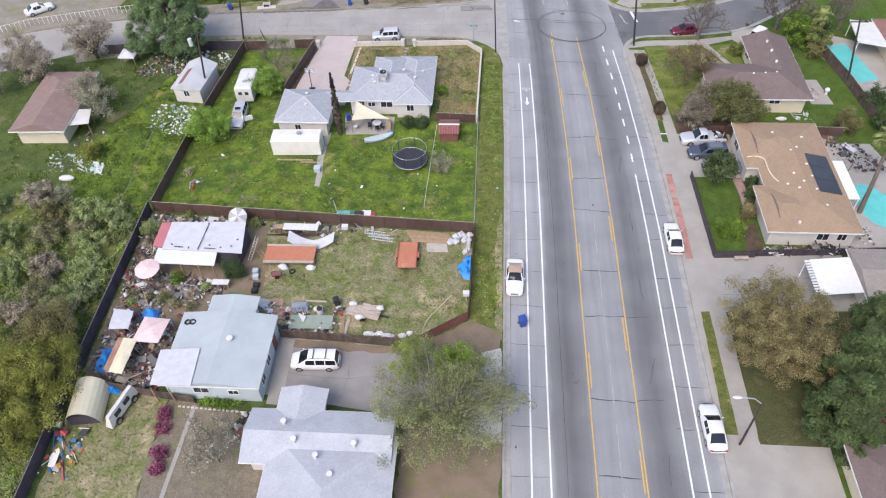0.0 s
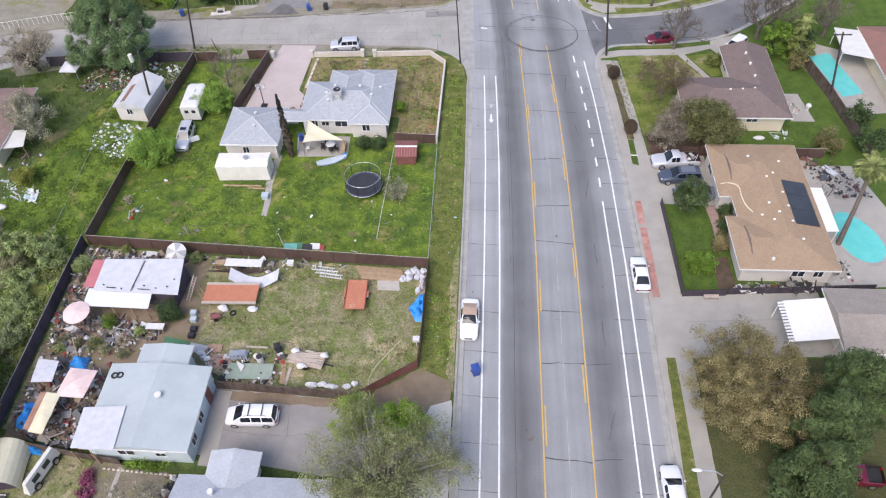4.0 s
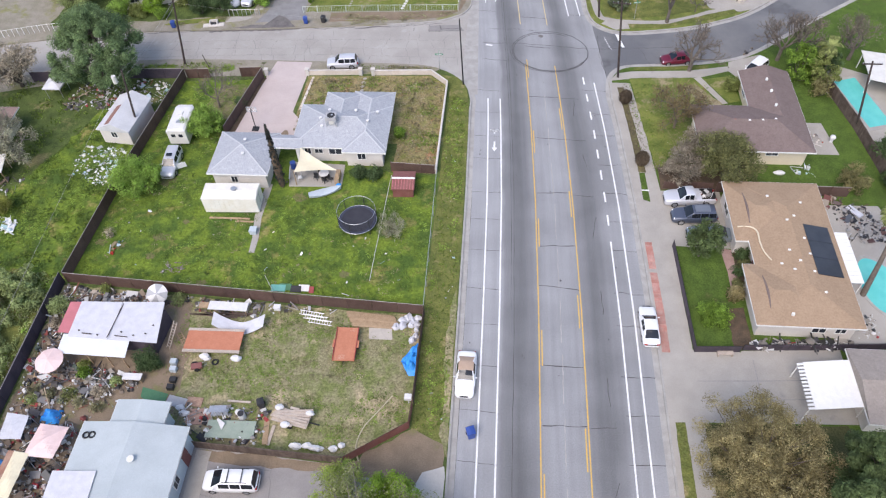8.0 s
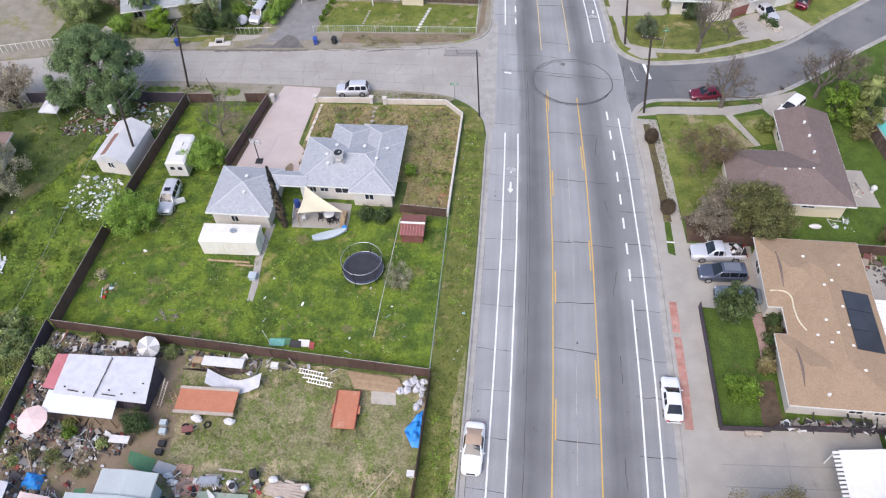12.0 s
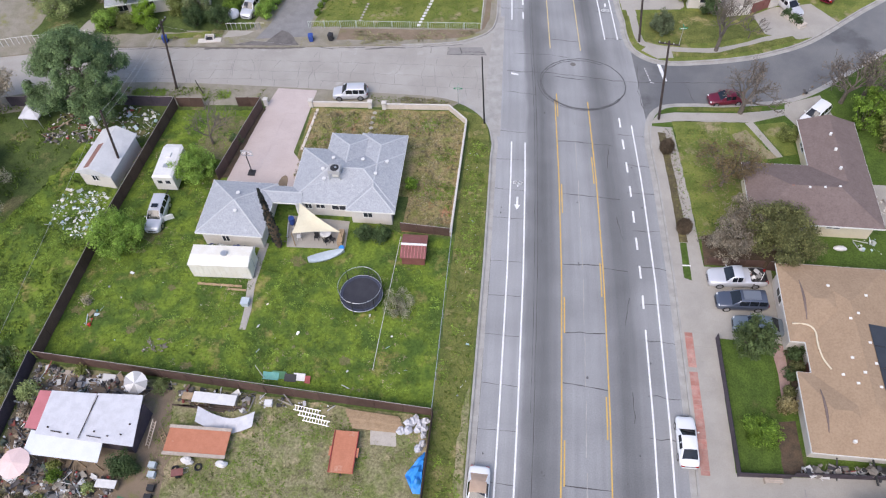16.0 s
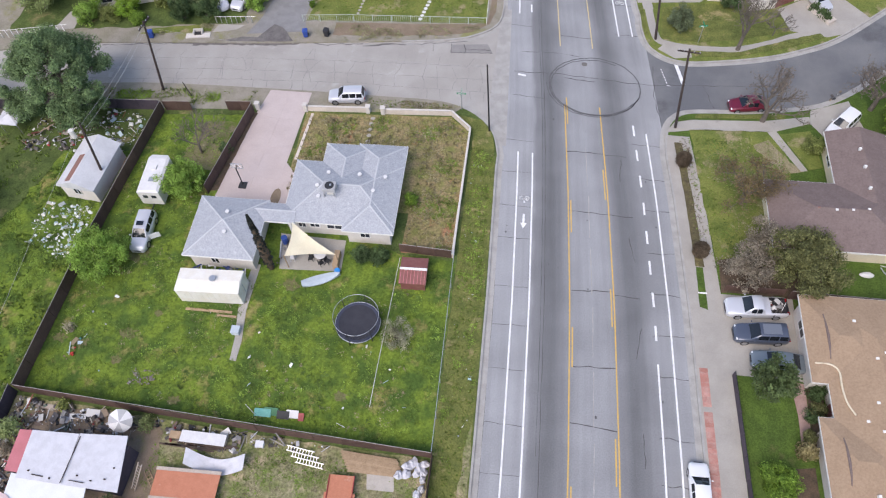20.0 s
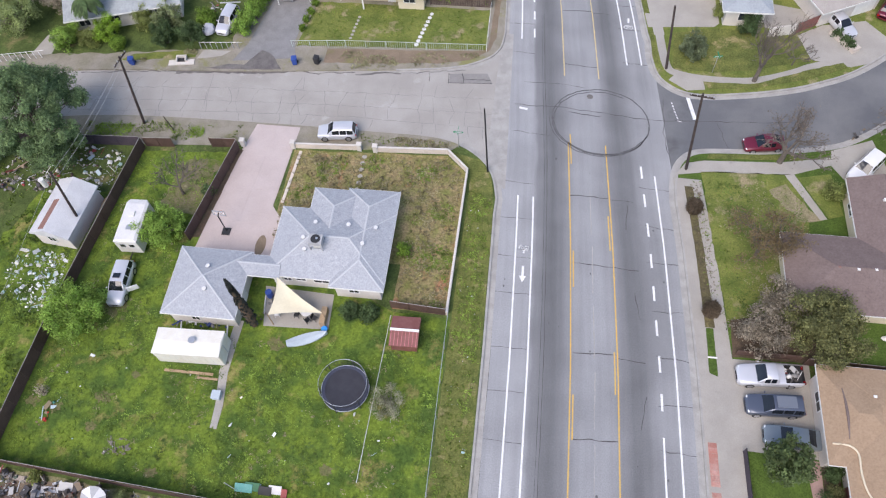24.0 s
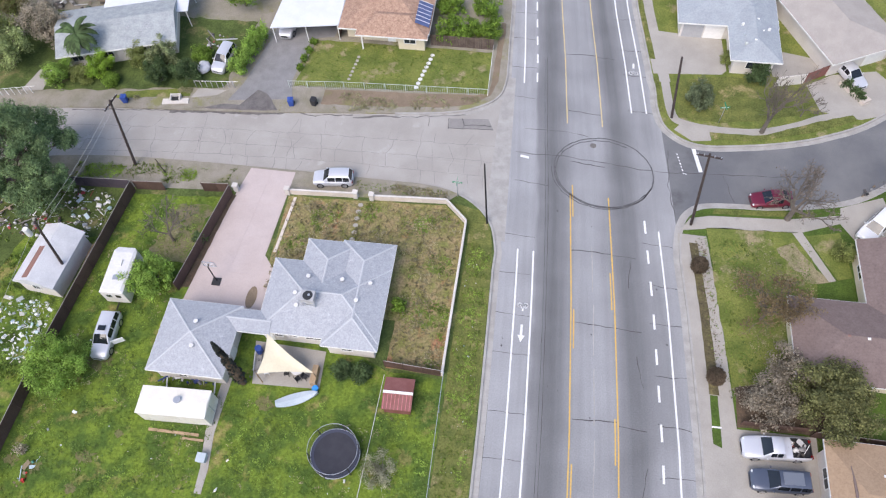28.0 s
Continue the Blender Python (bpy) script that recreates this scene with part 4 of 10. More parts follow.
part("duct", Form().box(-13.45, 81.75, 3.6, -12.8, 82.3, 4.5), METAL_WHITE, cooler)
for x, y, w, h2 in ((-15.9, 79.4, 0.7, 0.9), (-14.6, 79.4, 0.9, 0.6), (-12.6, 79.4, 1.5, 0.8), (-9.4, 78.7, 0.9, 0.9)):
    window(grey_house, "S", x, y - 0.01, 1.75, w, h2)
window(grey_house, "S", -23.6, 74.64, 1.5, 0.7, 0.9)
door(grey_house, "E", 77.5, -19.84)
door(grey_house, "S", -16.9, 79.39, 0.9)

# the blue-grey house at the junk yard
blue_house = house("pale blue stucco house with a low blue-grey gable roof", SHINGLE_BLUE, STUCCO_BLUE,
                   [(-28.3, 34.5, -18.9, 42.8, 0.55, (0, 0), "y", 2.95), (-26.0, 42.3, -21.2, 45.0, 0.3, (0, 0), "y", 3.0)], [(-27.9, 34.75, -19.15, 42.5, 2.95), (-25.6, 42.3, -21.6, 44.5, 3.0)])
lean_v = [(-29.1, 34.5, 2.9), (-25.0, 34.2, 3.46), (-25.3, 38.3, 3.46), (-29.3, 38.3, 2.95)]
part("lean_to_roof", Form().add(lean_v + [(x, y, z - 0.07) for x, y, z in lean_v], [(0, 1, 2, 3), (7, 6, 5, 4), (0, 4, 5, 1), (1, 5, 6, 2), (2, 6, 7, 3), (3, 7, 4, 0)]), TARP_WHITE, blue_house, "white sheet-metal lean-to roof")
for x in (-29.1, -27.4):
    part("post", Form().box(x - 0.05, 34.3, 0.1, x + 0.05, 34.4, 2.5), WOOD, blue_house)
vent_pipe(blue_house, -22.7, 39.4, 3.35, 0.2, 0.3, PLASTIC_WHITE)
window(blue_house, "S", -24.6, 34.74, 1.9, 1.4, 0.8)
window(blue_house, "S", -21.6, 34.74, 1.7, 0.9, 0.6)
for y in (36.3, 38.4):
    window(blue_house, "E", y, -19.14, 1.6, 0.9, 1.0)
door(blue_house, "E", 40.8, -19.14, mat=SHED_RED)

# the white-roofed house below it
white_house = house("white house with a broad pale grey composition roof", SHINGLE_WHITE, STUCCO_WHITE,
                    [(-19.2, 28.0, -6.2, 33.2, 0.9, (0, 0), "x", 2.8), (-16.9, 12, -5.9, 31.0, 1.3, (0, 1), "y", 2.8), (-17.0, 32, -12.7, 35.4, 0.6, (0, 0), "y", 2.8)],
                    [(-18.6, 28.6, -6.8, 32.7), (-16.3, 13, -6.5, 28.7), (-16.5, 32.6, -13.2, 34.9)])
for x, y in ((-12.5, 28.4), (-14.6, 29.8), (-11.0, 26.8), (-9.4, 29.6), (-15.8, 31.4)):
    vent_pipe(white_house, x, y, 3.75, 0.16, 0.25, PLASTIC_WHITE)

# the tan house with the pool
tan_house = house("white stucco house with a wide tan shingle roof", SHINGLE_TAN, STUCCO_WHITE,
                  [(31.2, 57.4, 39.9, 76.0, 0.87, (1, 1), "y", 2.8), (29.9, 67.6, 37.6, 75.97, 4.18 * 0.2, (0.6, 1), "x", 2.79), (30.0, 57.42, 37.2, 64.6, 3.6 * 0.2, (0.6, 1), "x", 2.79)],
                  [(30.3, 68.1, 39.4, 75.5), (31.9, 60, 39.3, 70), (30.6, 58.0, 39.5, 64.0)])
# Dark tubes laid on the roof stand in for the shaded gable slots.
for x, y0, y1, z in ((31.55, 69.5, 74.1, 3.36), (31.5, 58.9, 63.1, 3.29)):
    m_ = (y0 + y1) / 2
    part("gable_vent", Form().tube([(x - 0.02, y0 + 0.2, z - 0.12), (x + 0.03, m_ - 0.9, z + 0.02), (x + 0.06, m_, z + 0.04), (x + 0.03, m_ + 0.9, z + 0.02), (x - 0.02, y1 - 0.2, z - 0.12)], [0.04, 0.09, 0.11, 0.09, 0.04], 6), SHINGLE_BROWN, tan_house, "dark strip standing in for the gable's shaded slot")
part("gutter_pipe", Form().tube([(*q, 2.98 + 0.15 * min(1, (q[0] - 30.3) / 1.2)) for q in smooth_line([(30.3, 69.3), (31.5, 69.2), (32.1, 68.6), (32.1, 67.2), (32.3, 65.9), (32.8, 64.9)], 5)], 0.08, 6), STUCCO_CREAM, tan_house, "pale cream pipe on the roof")
for i in range(3):
    y = 63.1 + 2.15 * i
    q = [(36.7, y), (39.3, y), (39.3, y + 2.1), (36.7, y + 2.1)]
    zz = [3.67 - 0.2 * (a - 35.55) + 0.09 for a, b in q]
    part("solar_panel", Form().add([(a, b, z) for (a, b), z in zip(q, zz)] + [(a, b, z - 0.06) for (a, b), z in zip(q, zz)], [(0, 1, 2, 3), (7, 6, 5, 4), (0, 4, 5, 1), (1, 5, 6, 2), (2, 6, 7, 3), (3, 7, 4, 0)]), SOLAR, tan_house, "dark blue-black solar panel")
for x, y in ((34.0, 73.4), (37.2, 72.6), (36.0, 70.5), (35.2, 69.9), (36.4, 67.6), (36.5, 65.6), (36.4, 63.4), (36.9, 61.0), (33.6, 64.4), (34.6, 63.6), (35.3, 64.6), (33.4, 57.9 + 0.6), (34.6, 66.0)):
    z = 2.8 + 0.87 * (1 - abs(x - 35.55) / 4.35)
    box_vent(tan_house, x, y, z - 0.02, TRIM_WHITE)
tan_house.matrix_basis = pose(0.3, 0.5, 0)
awning = thing("patio_awning", "white slatted patio awning on thin posts", "awning")
for i in range(14):
    part("slat", Form().box(40.0, 63.3 + 0.46 * i, 2.55, 41.6, 63.72 + 0.46 * i, 2.6), TRIM_WHITE, awning)
for y in (63.4, 69.6):
    part("post", Form().cyl(41.5, y, G, 2.55, 0.05, 6), TRIM_WHITE, awning)
    part("beam", Form().box(40.0, y - 0.04, 2.44, 41.6, y + 0.04, 2.54), TRIM_WHITE, awning)
for x, w in ((36.2, 1.2), (38.2, 0.9)):
    window(tan_house, "S", x, 57.99, 1.6, w, 1.0)
window(tan_house, "W", 73.2, 30.29, 1.6, 1.6, 1.1)
door(tan_house, "W", 66.0, 31.89, 1.0, mat=SHED_RED)
# the brown-roofed house
brown_house = house("cream stucco house with a dark brown shingle roof", SHINGLE_BROWN, STUCCO_CREAM,
                    [(29.2, 82.1, 42.0, 90.0, 1.35, (1, 1), "x", 2.7), (36.0, 84.5, 42.01, 96.7, 1.03, (1, 0), "y", 2.705)], [(29.8, 82.7, 41.4, 89.4), (36.6, 86, 41.4, 96.1)])
for x, y in ((33.4, 86.0), (35.0, 85.9), (36.5, 86.0), (38.0, 86.2), (38.6, 88.8), (38.6, 91.4), (38.5, 93.6)):
    box_vent(brown_house, x, y, 3.95, SHINGLE_RED if x < 33.5 else TRIM_WHITE)
for x, w in ((34.8, 1.1), (37.5, 1.3)):
    window(brown_house, "S", x, 82.69, 1.9, w, 0.6)
window(brown_house, "W", 94.0, 36.59, 1.6, 1.4, 1.1)
# north houses
north_house = house("house with a mottled brown tile roof", SHINGLE_MIX, STUCCO_CREAM,
                    [(-19.6, 118.9, -8.9, 127.4, 1.5, (1, 1), "x", 2.7), (-17.4, 118.0, -9.0, 123, 1.1, (1, 1), "x", 2.68)], [(-19.0, 120.2, -9.5, 126.8), (-12.6, 118.75, -9.5, 121), (-17.0, 119.9, -12.6, 121)])
window(north_house, "S", -11.2, 118.74, 1.6, 1.3, 0.8)
window(north_house, "S", -15.6, 119.89, 1.6, 1.1, 0.8)
door(north_house, "S", -13.6, 119.89)
part("porch_post", Form().box(-16.9, 118.3, G, -16.75, 118.45, 2.65), TRIM_WHITE, north_house)
for i in range(6):
    y = 119.6 + 0.62 * i
    q = [(-10.6, y, 3.66), (-9.0, y, 3.0), (-9.0, y + 0.58, 3.0), (-10.6, y + 0.58, 3.66)]
    panel = part("solar_panel", Form().add(q + [(a, b, c - 0.05) for a, b, c in q], [(0, 1, 2, 3), (7, 6, 5, 4), (0, 4, 5, 1), (1, 5, 6, 2), (2, 6, 7, 3), (3, 7, 4, 0)]), SOLAR_BLUE, north_house, "blue solar panel")
    part("frame_rail", Form().tube([(-10.6, y + 0.6, 3.68), (-9.0, y + 0.6, 3.02)], 0.03, 4), TRIM_WHITE, panel)
carport = thing("carport", "wide flat white carport roof on posts", "carport")
slab_v = [(-27.6, 117.8, 2.65), (-19.7, 119.0, 2.65), (-19.7, 124.0, 2.75), (-27.2, 123.2, 2.75)]
part("roof", Form().add(slab_v + [(x, y, z - 0.12) for x, y, z in slab_v], [(0, 1, 2, 3), (7, 6, 5, 4), (0, 4, 5, 1), (1, 5, 6, 2), (2, 6, 7, 3), (3, 7, 4, 0)]), ROOFING_WHITE, carport)
for x, y in ((-27.4, 118.0), (-23.6, 118.6), (-19.9, 119.2), (-27.1, 123)):
    part("post", Form().cyl(x, y, G, 2.6, 0.06, 6), TRIM_WHITE, carport)
# Walls added in dark brown to darken the inside of the carport.
part("back_wall", Form().box(-27.2, 123.0, G, -19.9, 123.15, 2.55), FENCE_BROWN, carport)
part("side_wall", Form().box(-20.1, 119.4, G, -19.95, 123.0, 2.5), FENCE_BROWN, carport)
SHINGLE_SLATE = material("blue_grey_shingles", (0.36, 0.385, 0.39), 0.9, second=(0.27, 0.29, 0.30), size=0.8, amount=0.7, fine=0.2, fine_size=0.2, bump=0.4, bump_size=0.2, spec=0.2, third=(0.36, 0.37, 0.39), third_size=1.6, third_at=0.6)
north_west_house = house("low house with an old blue-grey shingle roof", SHINGLE_SLATE, STUCCO_WHITE,
                         [(-51.0, 111.2, -37.2, 119, 1.1, (0, 0), "x", 2.65)], [(-50.5, 111.9, -37.7, 118.5)])
north_west_house.matrix_basis = pose(-44, 112.2, 0, 0, 0, 17) @ pose(44, -111.4, 0)
for x in (-49, -45.5, -40):
    window(north_west_house, "S", x, 111.89, 1.6, 1.2, 0.9)
patio_roof = thing("patio_roof", "bright white patio roof behind the old house", "patio roof")
part("sheet", Form().add([(-48, 117.2, 2.8), (-38, 119.3, 2.8), (-39, 124, 2.9), (-49, 122, 2.9), (-48, 117.2, 2.7), (-38, 119.3, 2.7), (-39, 124, 2.8), (-49, 122, 2.8)], [(0, 1, 2, 3), (7, 6, 5, 4), (0, 4, 5, 1), (1, 5, 6, 2), (2, 6, 7, 3), (3, 7, 4, 0)]), ROOFING_WHITE, patio_roof)
for x, y in ((-47.8, 117.5), (-38.4, 119.5), (-39.2, 123.6), (-48.6, 121.8)):
    part("post", Form().cyl(x, y, G, 2.75, 0.06, 6), TRIM_WHITE, patio_roof)
SHINGLE_ASH = material("ash_grey_roofing", (0.335, 0.365, 0.39), 0.85, second=(0.28, 0.305, 0.33), size=1.6, amount=0.7, fine=0.14, fine_size=0.2, bump=0.3, bump_size=0.2, spec=0.2)
north_east_house = house("white house with a pale blue-grey roof", SHINGLE_ASH, STUCCO_WHITE,
                         [(20.9, 126.0, 32, 134, 1.0, (1, 1), "x", 2.75), (26.4, 120.7, 31.9, 131, 0.9, (1, 1), "y", 2.76)], [(21.5, 126.6, 31.4, 133.4), (27.0, 121.3, 31.3, 127)])
for x, w in ((22.9, 2.3), (25.3, 2.2)):
    part("garage_door", Form().box(x - w / 2, 126.55, G, x + w / 2, 126.59, 2.3), SILVER_DOOR if x < 24 else TRIM_WHITE, north_east_house)
for x, y in ((29.5, 126.5), (29.0, 123.2), (30.6, 125), (27.8, 125.6)):
    box_vent(north_east_house, x, y, 3.5)
window(north_east_house, "S", 29.2, 121.29, 1.6, 1.5, 1.0)
far_east_house = house("house with a pale tan roof", SHINGLE_PALE, STUCCO_WHITE, [(35.6, 123.2, 44.5, 136, 1.0, (1, 1), "y", 2.75)], [(36.2, 123.8, 43.9, 135.4)])
far_east_house.matrix_basis = pose(38.9, 122.2, 0, 0, 0, 26) @ pose(-35.6, -123.2, 0)
part("garage_door", Form().box(40.6, 123.75, G, 43.4, 123.79, 2.3), TRIM_WHITE, far_east_house)
pool_house = house("house with a red-brown roof beyond the far pool", SHINGLE_RED, STUCCO_CREAM, [(56.5, 86, 66, 102, 1.2, (1, 1), "y", 2.75)], [(57.1, 86.6, 65.4, 101.4)])
red_house = house("old house with a long faded red-brown roof", SHINGLE_FADED, STUCCO_CREAM, [(-60.2, 69.8, -52.9, 83.0, 1.15, (0, 1), "y", 2.6)], [(-59.6, 70.4, -53.5, 82.4)])
red_house.matrix_basis = pose(-56, 76, 0, 0, 0, 2) @ pose(56, -76, 0)
south_east_garage = house("brown-grey roofed garage beside the concrete driveway", SHINGLE_TAUPE, STUCCO_WHITE, [(37.5, 48, 46, 55.4, 1.0, (0, 1), "x", 2.7)], [(38, 48.6, 45.4, 54.8)])
south_east_house = house("house with a brown-grey roof", SHINGLE_BROWN, STUCCO_CREAM, [(30.6, 16, 42, 32.6, 1.2, (0, 1), "y", 2.7)], [(31.1, 17, 41.4, 32.0)])

# ---- plants ----


def leaf_material(name, colour, spread=0.35, second=None):
    m = bpy.data.materials.new(name)
    m.use_nodes = True
    n, l = m.node_tree.nodes, m.node_tree.links
    b = n["Principled BSDF"]
    b.inputs["Roughness"].default_value = 0.7
    b.inputs["Specular IOR Level"].default_value = 0.2
    g = n.new("ShaderNodeNewGeometry")
    r = n.new("ShaderNodeValToRGB")
    e = r.color_ramp.elements
    e.new(0.5)
    c = Vector(colour)
    s = Vector(second or colour)
    for i, (p, q) in enumerate(((0.0, c * (1 - spread)), (0.55, c), (1.0, s * (1 + spread)))):
        e[i].position, e[i].color = p, (*q, 1)
    l.new(g.outputs["Random Per Island"], r.inputs["Fac"])
    # Clump-sized noise puts the foliage's light and shade into its colour.
    nz = n.new("ShaderNodeTexNoise")
    nz.inputs["Scale"].default_value, nz.inputs["Detail"].default_value = 0.9, 2.0
    l.new(g.outputs["Position"], nz.inputs["Vector"])
    mr = n.new("ShaderNodeMapRange")
    mr.inputs["From Min"].default_value, mr.inputs["From Max"].default_value = 0.3, 0.7
    mr.inputs["To Min"].default_value, mr.inputs["To Max"].default_value = 0.55, 1.5
    l.new(nz.outputs["Fac"], mr.inputs["Value"])
    hs = n.new("ShaderNodeHueSaturation")
    l.new(mr.outputs["Result"], hs.inputs["Value"])
    l.new(r.outputs["Color"], hs.inputs["Color"])
    r = hs
    l.new(r.outputs["Color"], b.inputs["Base Color"])
    tr = n.new("ShaderNodeBsdfTranslucent")
    l.new(r.outputs["Color"], tr.inputs["Color"])
    mix = n.new("ShaderNodeMixShader")
    mix.inputs[0].default_value = 0.25
    l.new(b.outputs[0], mix.inputs[1])
    l.new(tr.outputs[0], mix.inputs[2])
    l.new(mix.outputs[0], n["Material Output"].inputs["Surface"])
    return m


LEAF_SPRING = leaf_material("spring_leaves", (0.235, 0.255, 0.112), 0.25, (0.27, 0.28, 0.15))
LEAF_FRESH = leaf_material("fresh_green_leaves", (0.213, 0.341, 0.043), 0.21)
LEAF_FRESH_PALE = leaf_material("yellow_green_spring_leaves", (0.265, 0.345, 0.075), 0.2)
LEAF_BUSH = leaf_material("bush_leaves", (0.129, 0.217, 0.032), 0.27, (0.174, 0.275, 0.043))
LEAF_DARK = leaf_material("dark_leaves", (0.069, 0.109, 0.043), 0.30)
LEAF_PINE = leaf_material("pine_needles", (0.125, 0.19, 0.085), 0.25, (0.165, 0.24, 0.10))
LEAF_OLIVE = leaf_material("olive_brown_leaves", (0.19, 0.172, 0.075), 0.10, (0.21, 0.20, 0.085))
LEAF_GREY = leaf_material("grey_brown_leaves", (0.33, 0.285, 0.215), 0.21)
LEAF_TAUPE = leaf_material("grey_taupe_leaves", (0.25, 0.215, 0.165), 0.35)
LEAF_BUD = leaf_material("grey_brown_buds", (0.19, 0.155, 0.125), 0.3)
LEAF_BROWN = leaf_material("dark_brown_clipped_leaves", (0.105, 0.08, 0.055), 0.3)
LEAF_RUST = leaf_material("rusty_brown_twig_leaves", (0.19, 0.14, 0.075), 0.3)
LEAF_OLIVE_DARK = leaf_material("dark_olive_leaves", (0.135, 0.142, 0.058), 0.3, (0.17, 0.175, 0.07))
LEAF_OLIVE_GOLD = leaf_material("golden_olive_leaves", (0.245, 0.205, 0.098), 0.25, (0.29, 0.255, 0.13))
LEAF_PALE_GREEN = leaf_material("pale_green_leaves", (0.23, 0.27, 0.13), 0.25)
LEAF_WEED_DARK = leaf_material("dull_green_leaves", (0.125, 0.155, 0.085), 0.25)
LEAF_DRY = leaf_material("dry_olive_brown_leaves", (0.255, 0.245, 0.135), 0.25)
LEAF_BRIGHT = leaf_material("bright_green_leaves", (0.215, 0.34, 0.065), 0.22)
LEAF_OLIVE_GREEN = leaf_material("olive_green_leaves", (0.19, 0.225, 0.068), 0.25, (0.225, 0.255, 0.085))
LEAF_WEED = leaf_material("weedy_shrub_leaves", (0.255, 0.315, 0.125), 0.25, (0.29, 0.34, 0.14))
LEAF_PALE = leaf_material("pale_grey_green_leaves", (0.33, 0.32, 0.22), 0.3)
BARK_TWIG = material("grey_brown_twigs", (0.155, 0.132, 0.112), 0.95, second=(0.105, 0.088, 0.075), size=0.5, amount=0.7, fine=0.25, bump=0.6)
LEAF_YELLOW = leaf_material("yellow_green_leaves", (0.235, 0.245, 0.058), 0.15)
LEAF_CEDAR = leaf_material("evergreen_sprays", (0.082, 0.118, 0.046), 0.2, (0.105, 0.145, 0.054))
LEAF_PALM = leaf_material("palm_leaves", (0.183, 0.210, 0.072), 0.4)
LEAF_CYPRESS = leaf_material("cypress_sprays", (0.04, 0.045, 0.04), 0.3)
GRASS_TUFT = leaf_material("grass_blades", (0.135, 0.21, 0.036), 0.3, (0.165, 0.23, 0.05))
DRY_TUFT = leaf_material("dry_grass_blades", (0.27, 0.24, 0.145), 0.35)
FLOWER_PINK = leaf_material("pink_flowers", (0.30, 0.09, 0.16), 0.5)


def leaves(centres, count, size, spread, seed, long=1.4, upward=0.35, size_var=0.5):
    """Small bent leaf cards scattered about the given points: one bmesh-free mesh of many leaves."""
    rng = np.random.default_rng(seed)
    c = np.asarray(centres, float)
    if c.shape[1] == 3:
        c = np.hstack([c, np.ones((len(c), 1))])
    pick = rng.integers(0, len(c), count)
    d = rng.normal(size=(count, 3))
    d /= np.linalg.norm(d, axis=1, keepdims=True)
    p = c[pick, :3] + d * (rng.random((count, 1)) ** 0.45) * spread * c[pick, 3:4]
    nrm = d * 0.9 + rng.normal(size=(count, 3)) * 0.38
    nrm[:, 2] += upward
    nrm /= np.linalg.norm(nrm, axis=1, keepdims=True)
    a = np.cross(nrm, rng.normal(size=(count, 3)))
    a /= np.linalg.norm(a, axis=1, keepdims=True)
    b = np.cross(nrm, a)
    s = size * (1 + size_var * rng.uniform(-1, 1, (count, 1)))
    a, b = a * s * long / 2, b * s / 2
    v = np.stack([p - a, p - b * 0.9 + nrm * s * 0.08, p + a, p + b * 0.9 + nrm * s * 0.08], 1).reshape(-1, 3)
    f = Form()
    f.v = [tuple(q) for q in v]
    f.f = [(4 * i, 4 * i + 1, 4 * i + 2, 4 * i + 3) for i in range(count)]
    return f


def crown_points(rx, ry, rz, n, rng, low=-0.6):
    out = []
    while len(out) < n:
        p = rng.normal(size=3)
        p /= np.linalg.norm(p)
        k = rng.random() ** 0.38
        wob = 0.72 + 0.34 * noise.noise(Vector((p[0] * 1.6, p[1] * 1.6, p[2] * 1.6 + len(out) * 0.001)) + Vector((rx, ry, rz)))
        if p[2] * k < low:
            continue
        out.append((p[0] * rx * k * wob * 1.25, p[1] * ry * k * wob * 1.25, p[2] * rz * k * wob * 1.25, 0.75 + 0.5 * rng.random()))
    return out


def tree(label, x, y, height, r, leaf, seed, trunk=0.22, clumps=90, count=5000, size=0.2, clump=0.75, base=0.35, bark=BARK, ry=None, group="", long=1.4, name="tree", lean=(0, 0)):
    rng = np.random.default_rng(seed)
    ob = thing(name, label, "tree", pose(x, y, G, 0, 0, seed * 37 % 360 if ry is None else 0), group)
    zc = height * (1 + base) / 2
    rz = height * (1 - base) / 2
    pts = [(px + lean[0], py + lean[1], pz + zc, s) for px, py, pz, s in crown_points(r, ry or r, rz, clumps, rng)]
    wood = Form()
    top = Vector((lean[0] * 0.6, lean[1] * 0.6, height * base * 1.15))
    wood.tube([(0, 0, -0.2), (lean[0] * 0.2, lean[1] * 0.2, height * base * 0.5), top], [trunk * 1.25, trunk, trunk * 0.8], 8)
    part("trunk", wood, bark, ob, "", None, True)
    limbs = Form()
    for px, py, pz, s in pts[::2]:
        e = Vector((px, py, pz))
        mid = top.lerp(e, 0.5) + Vector((rng.normal() * 0.25, rng.normal() * 0.25, 0.1 * (e - top).length))
        limbs.tube([top - Vector((0, 0, rng.random() * height * 0.12)), mid, e], [trunk * 0.34, trunk * 0.2, trunk * 0.06], 5, False)
    part("branchwork", limbs, bark, ob)
    part("crown", leaves(pts, count, size, clump, seed, long), leaf, ob)
    return ob


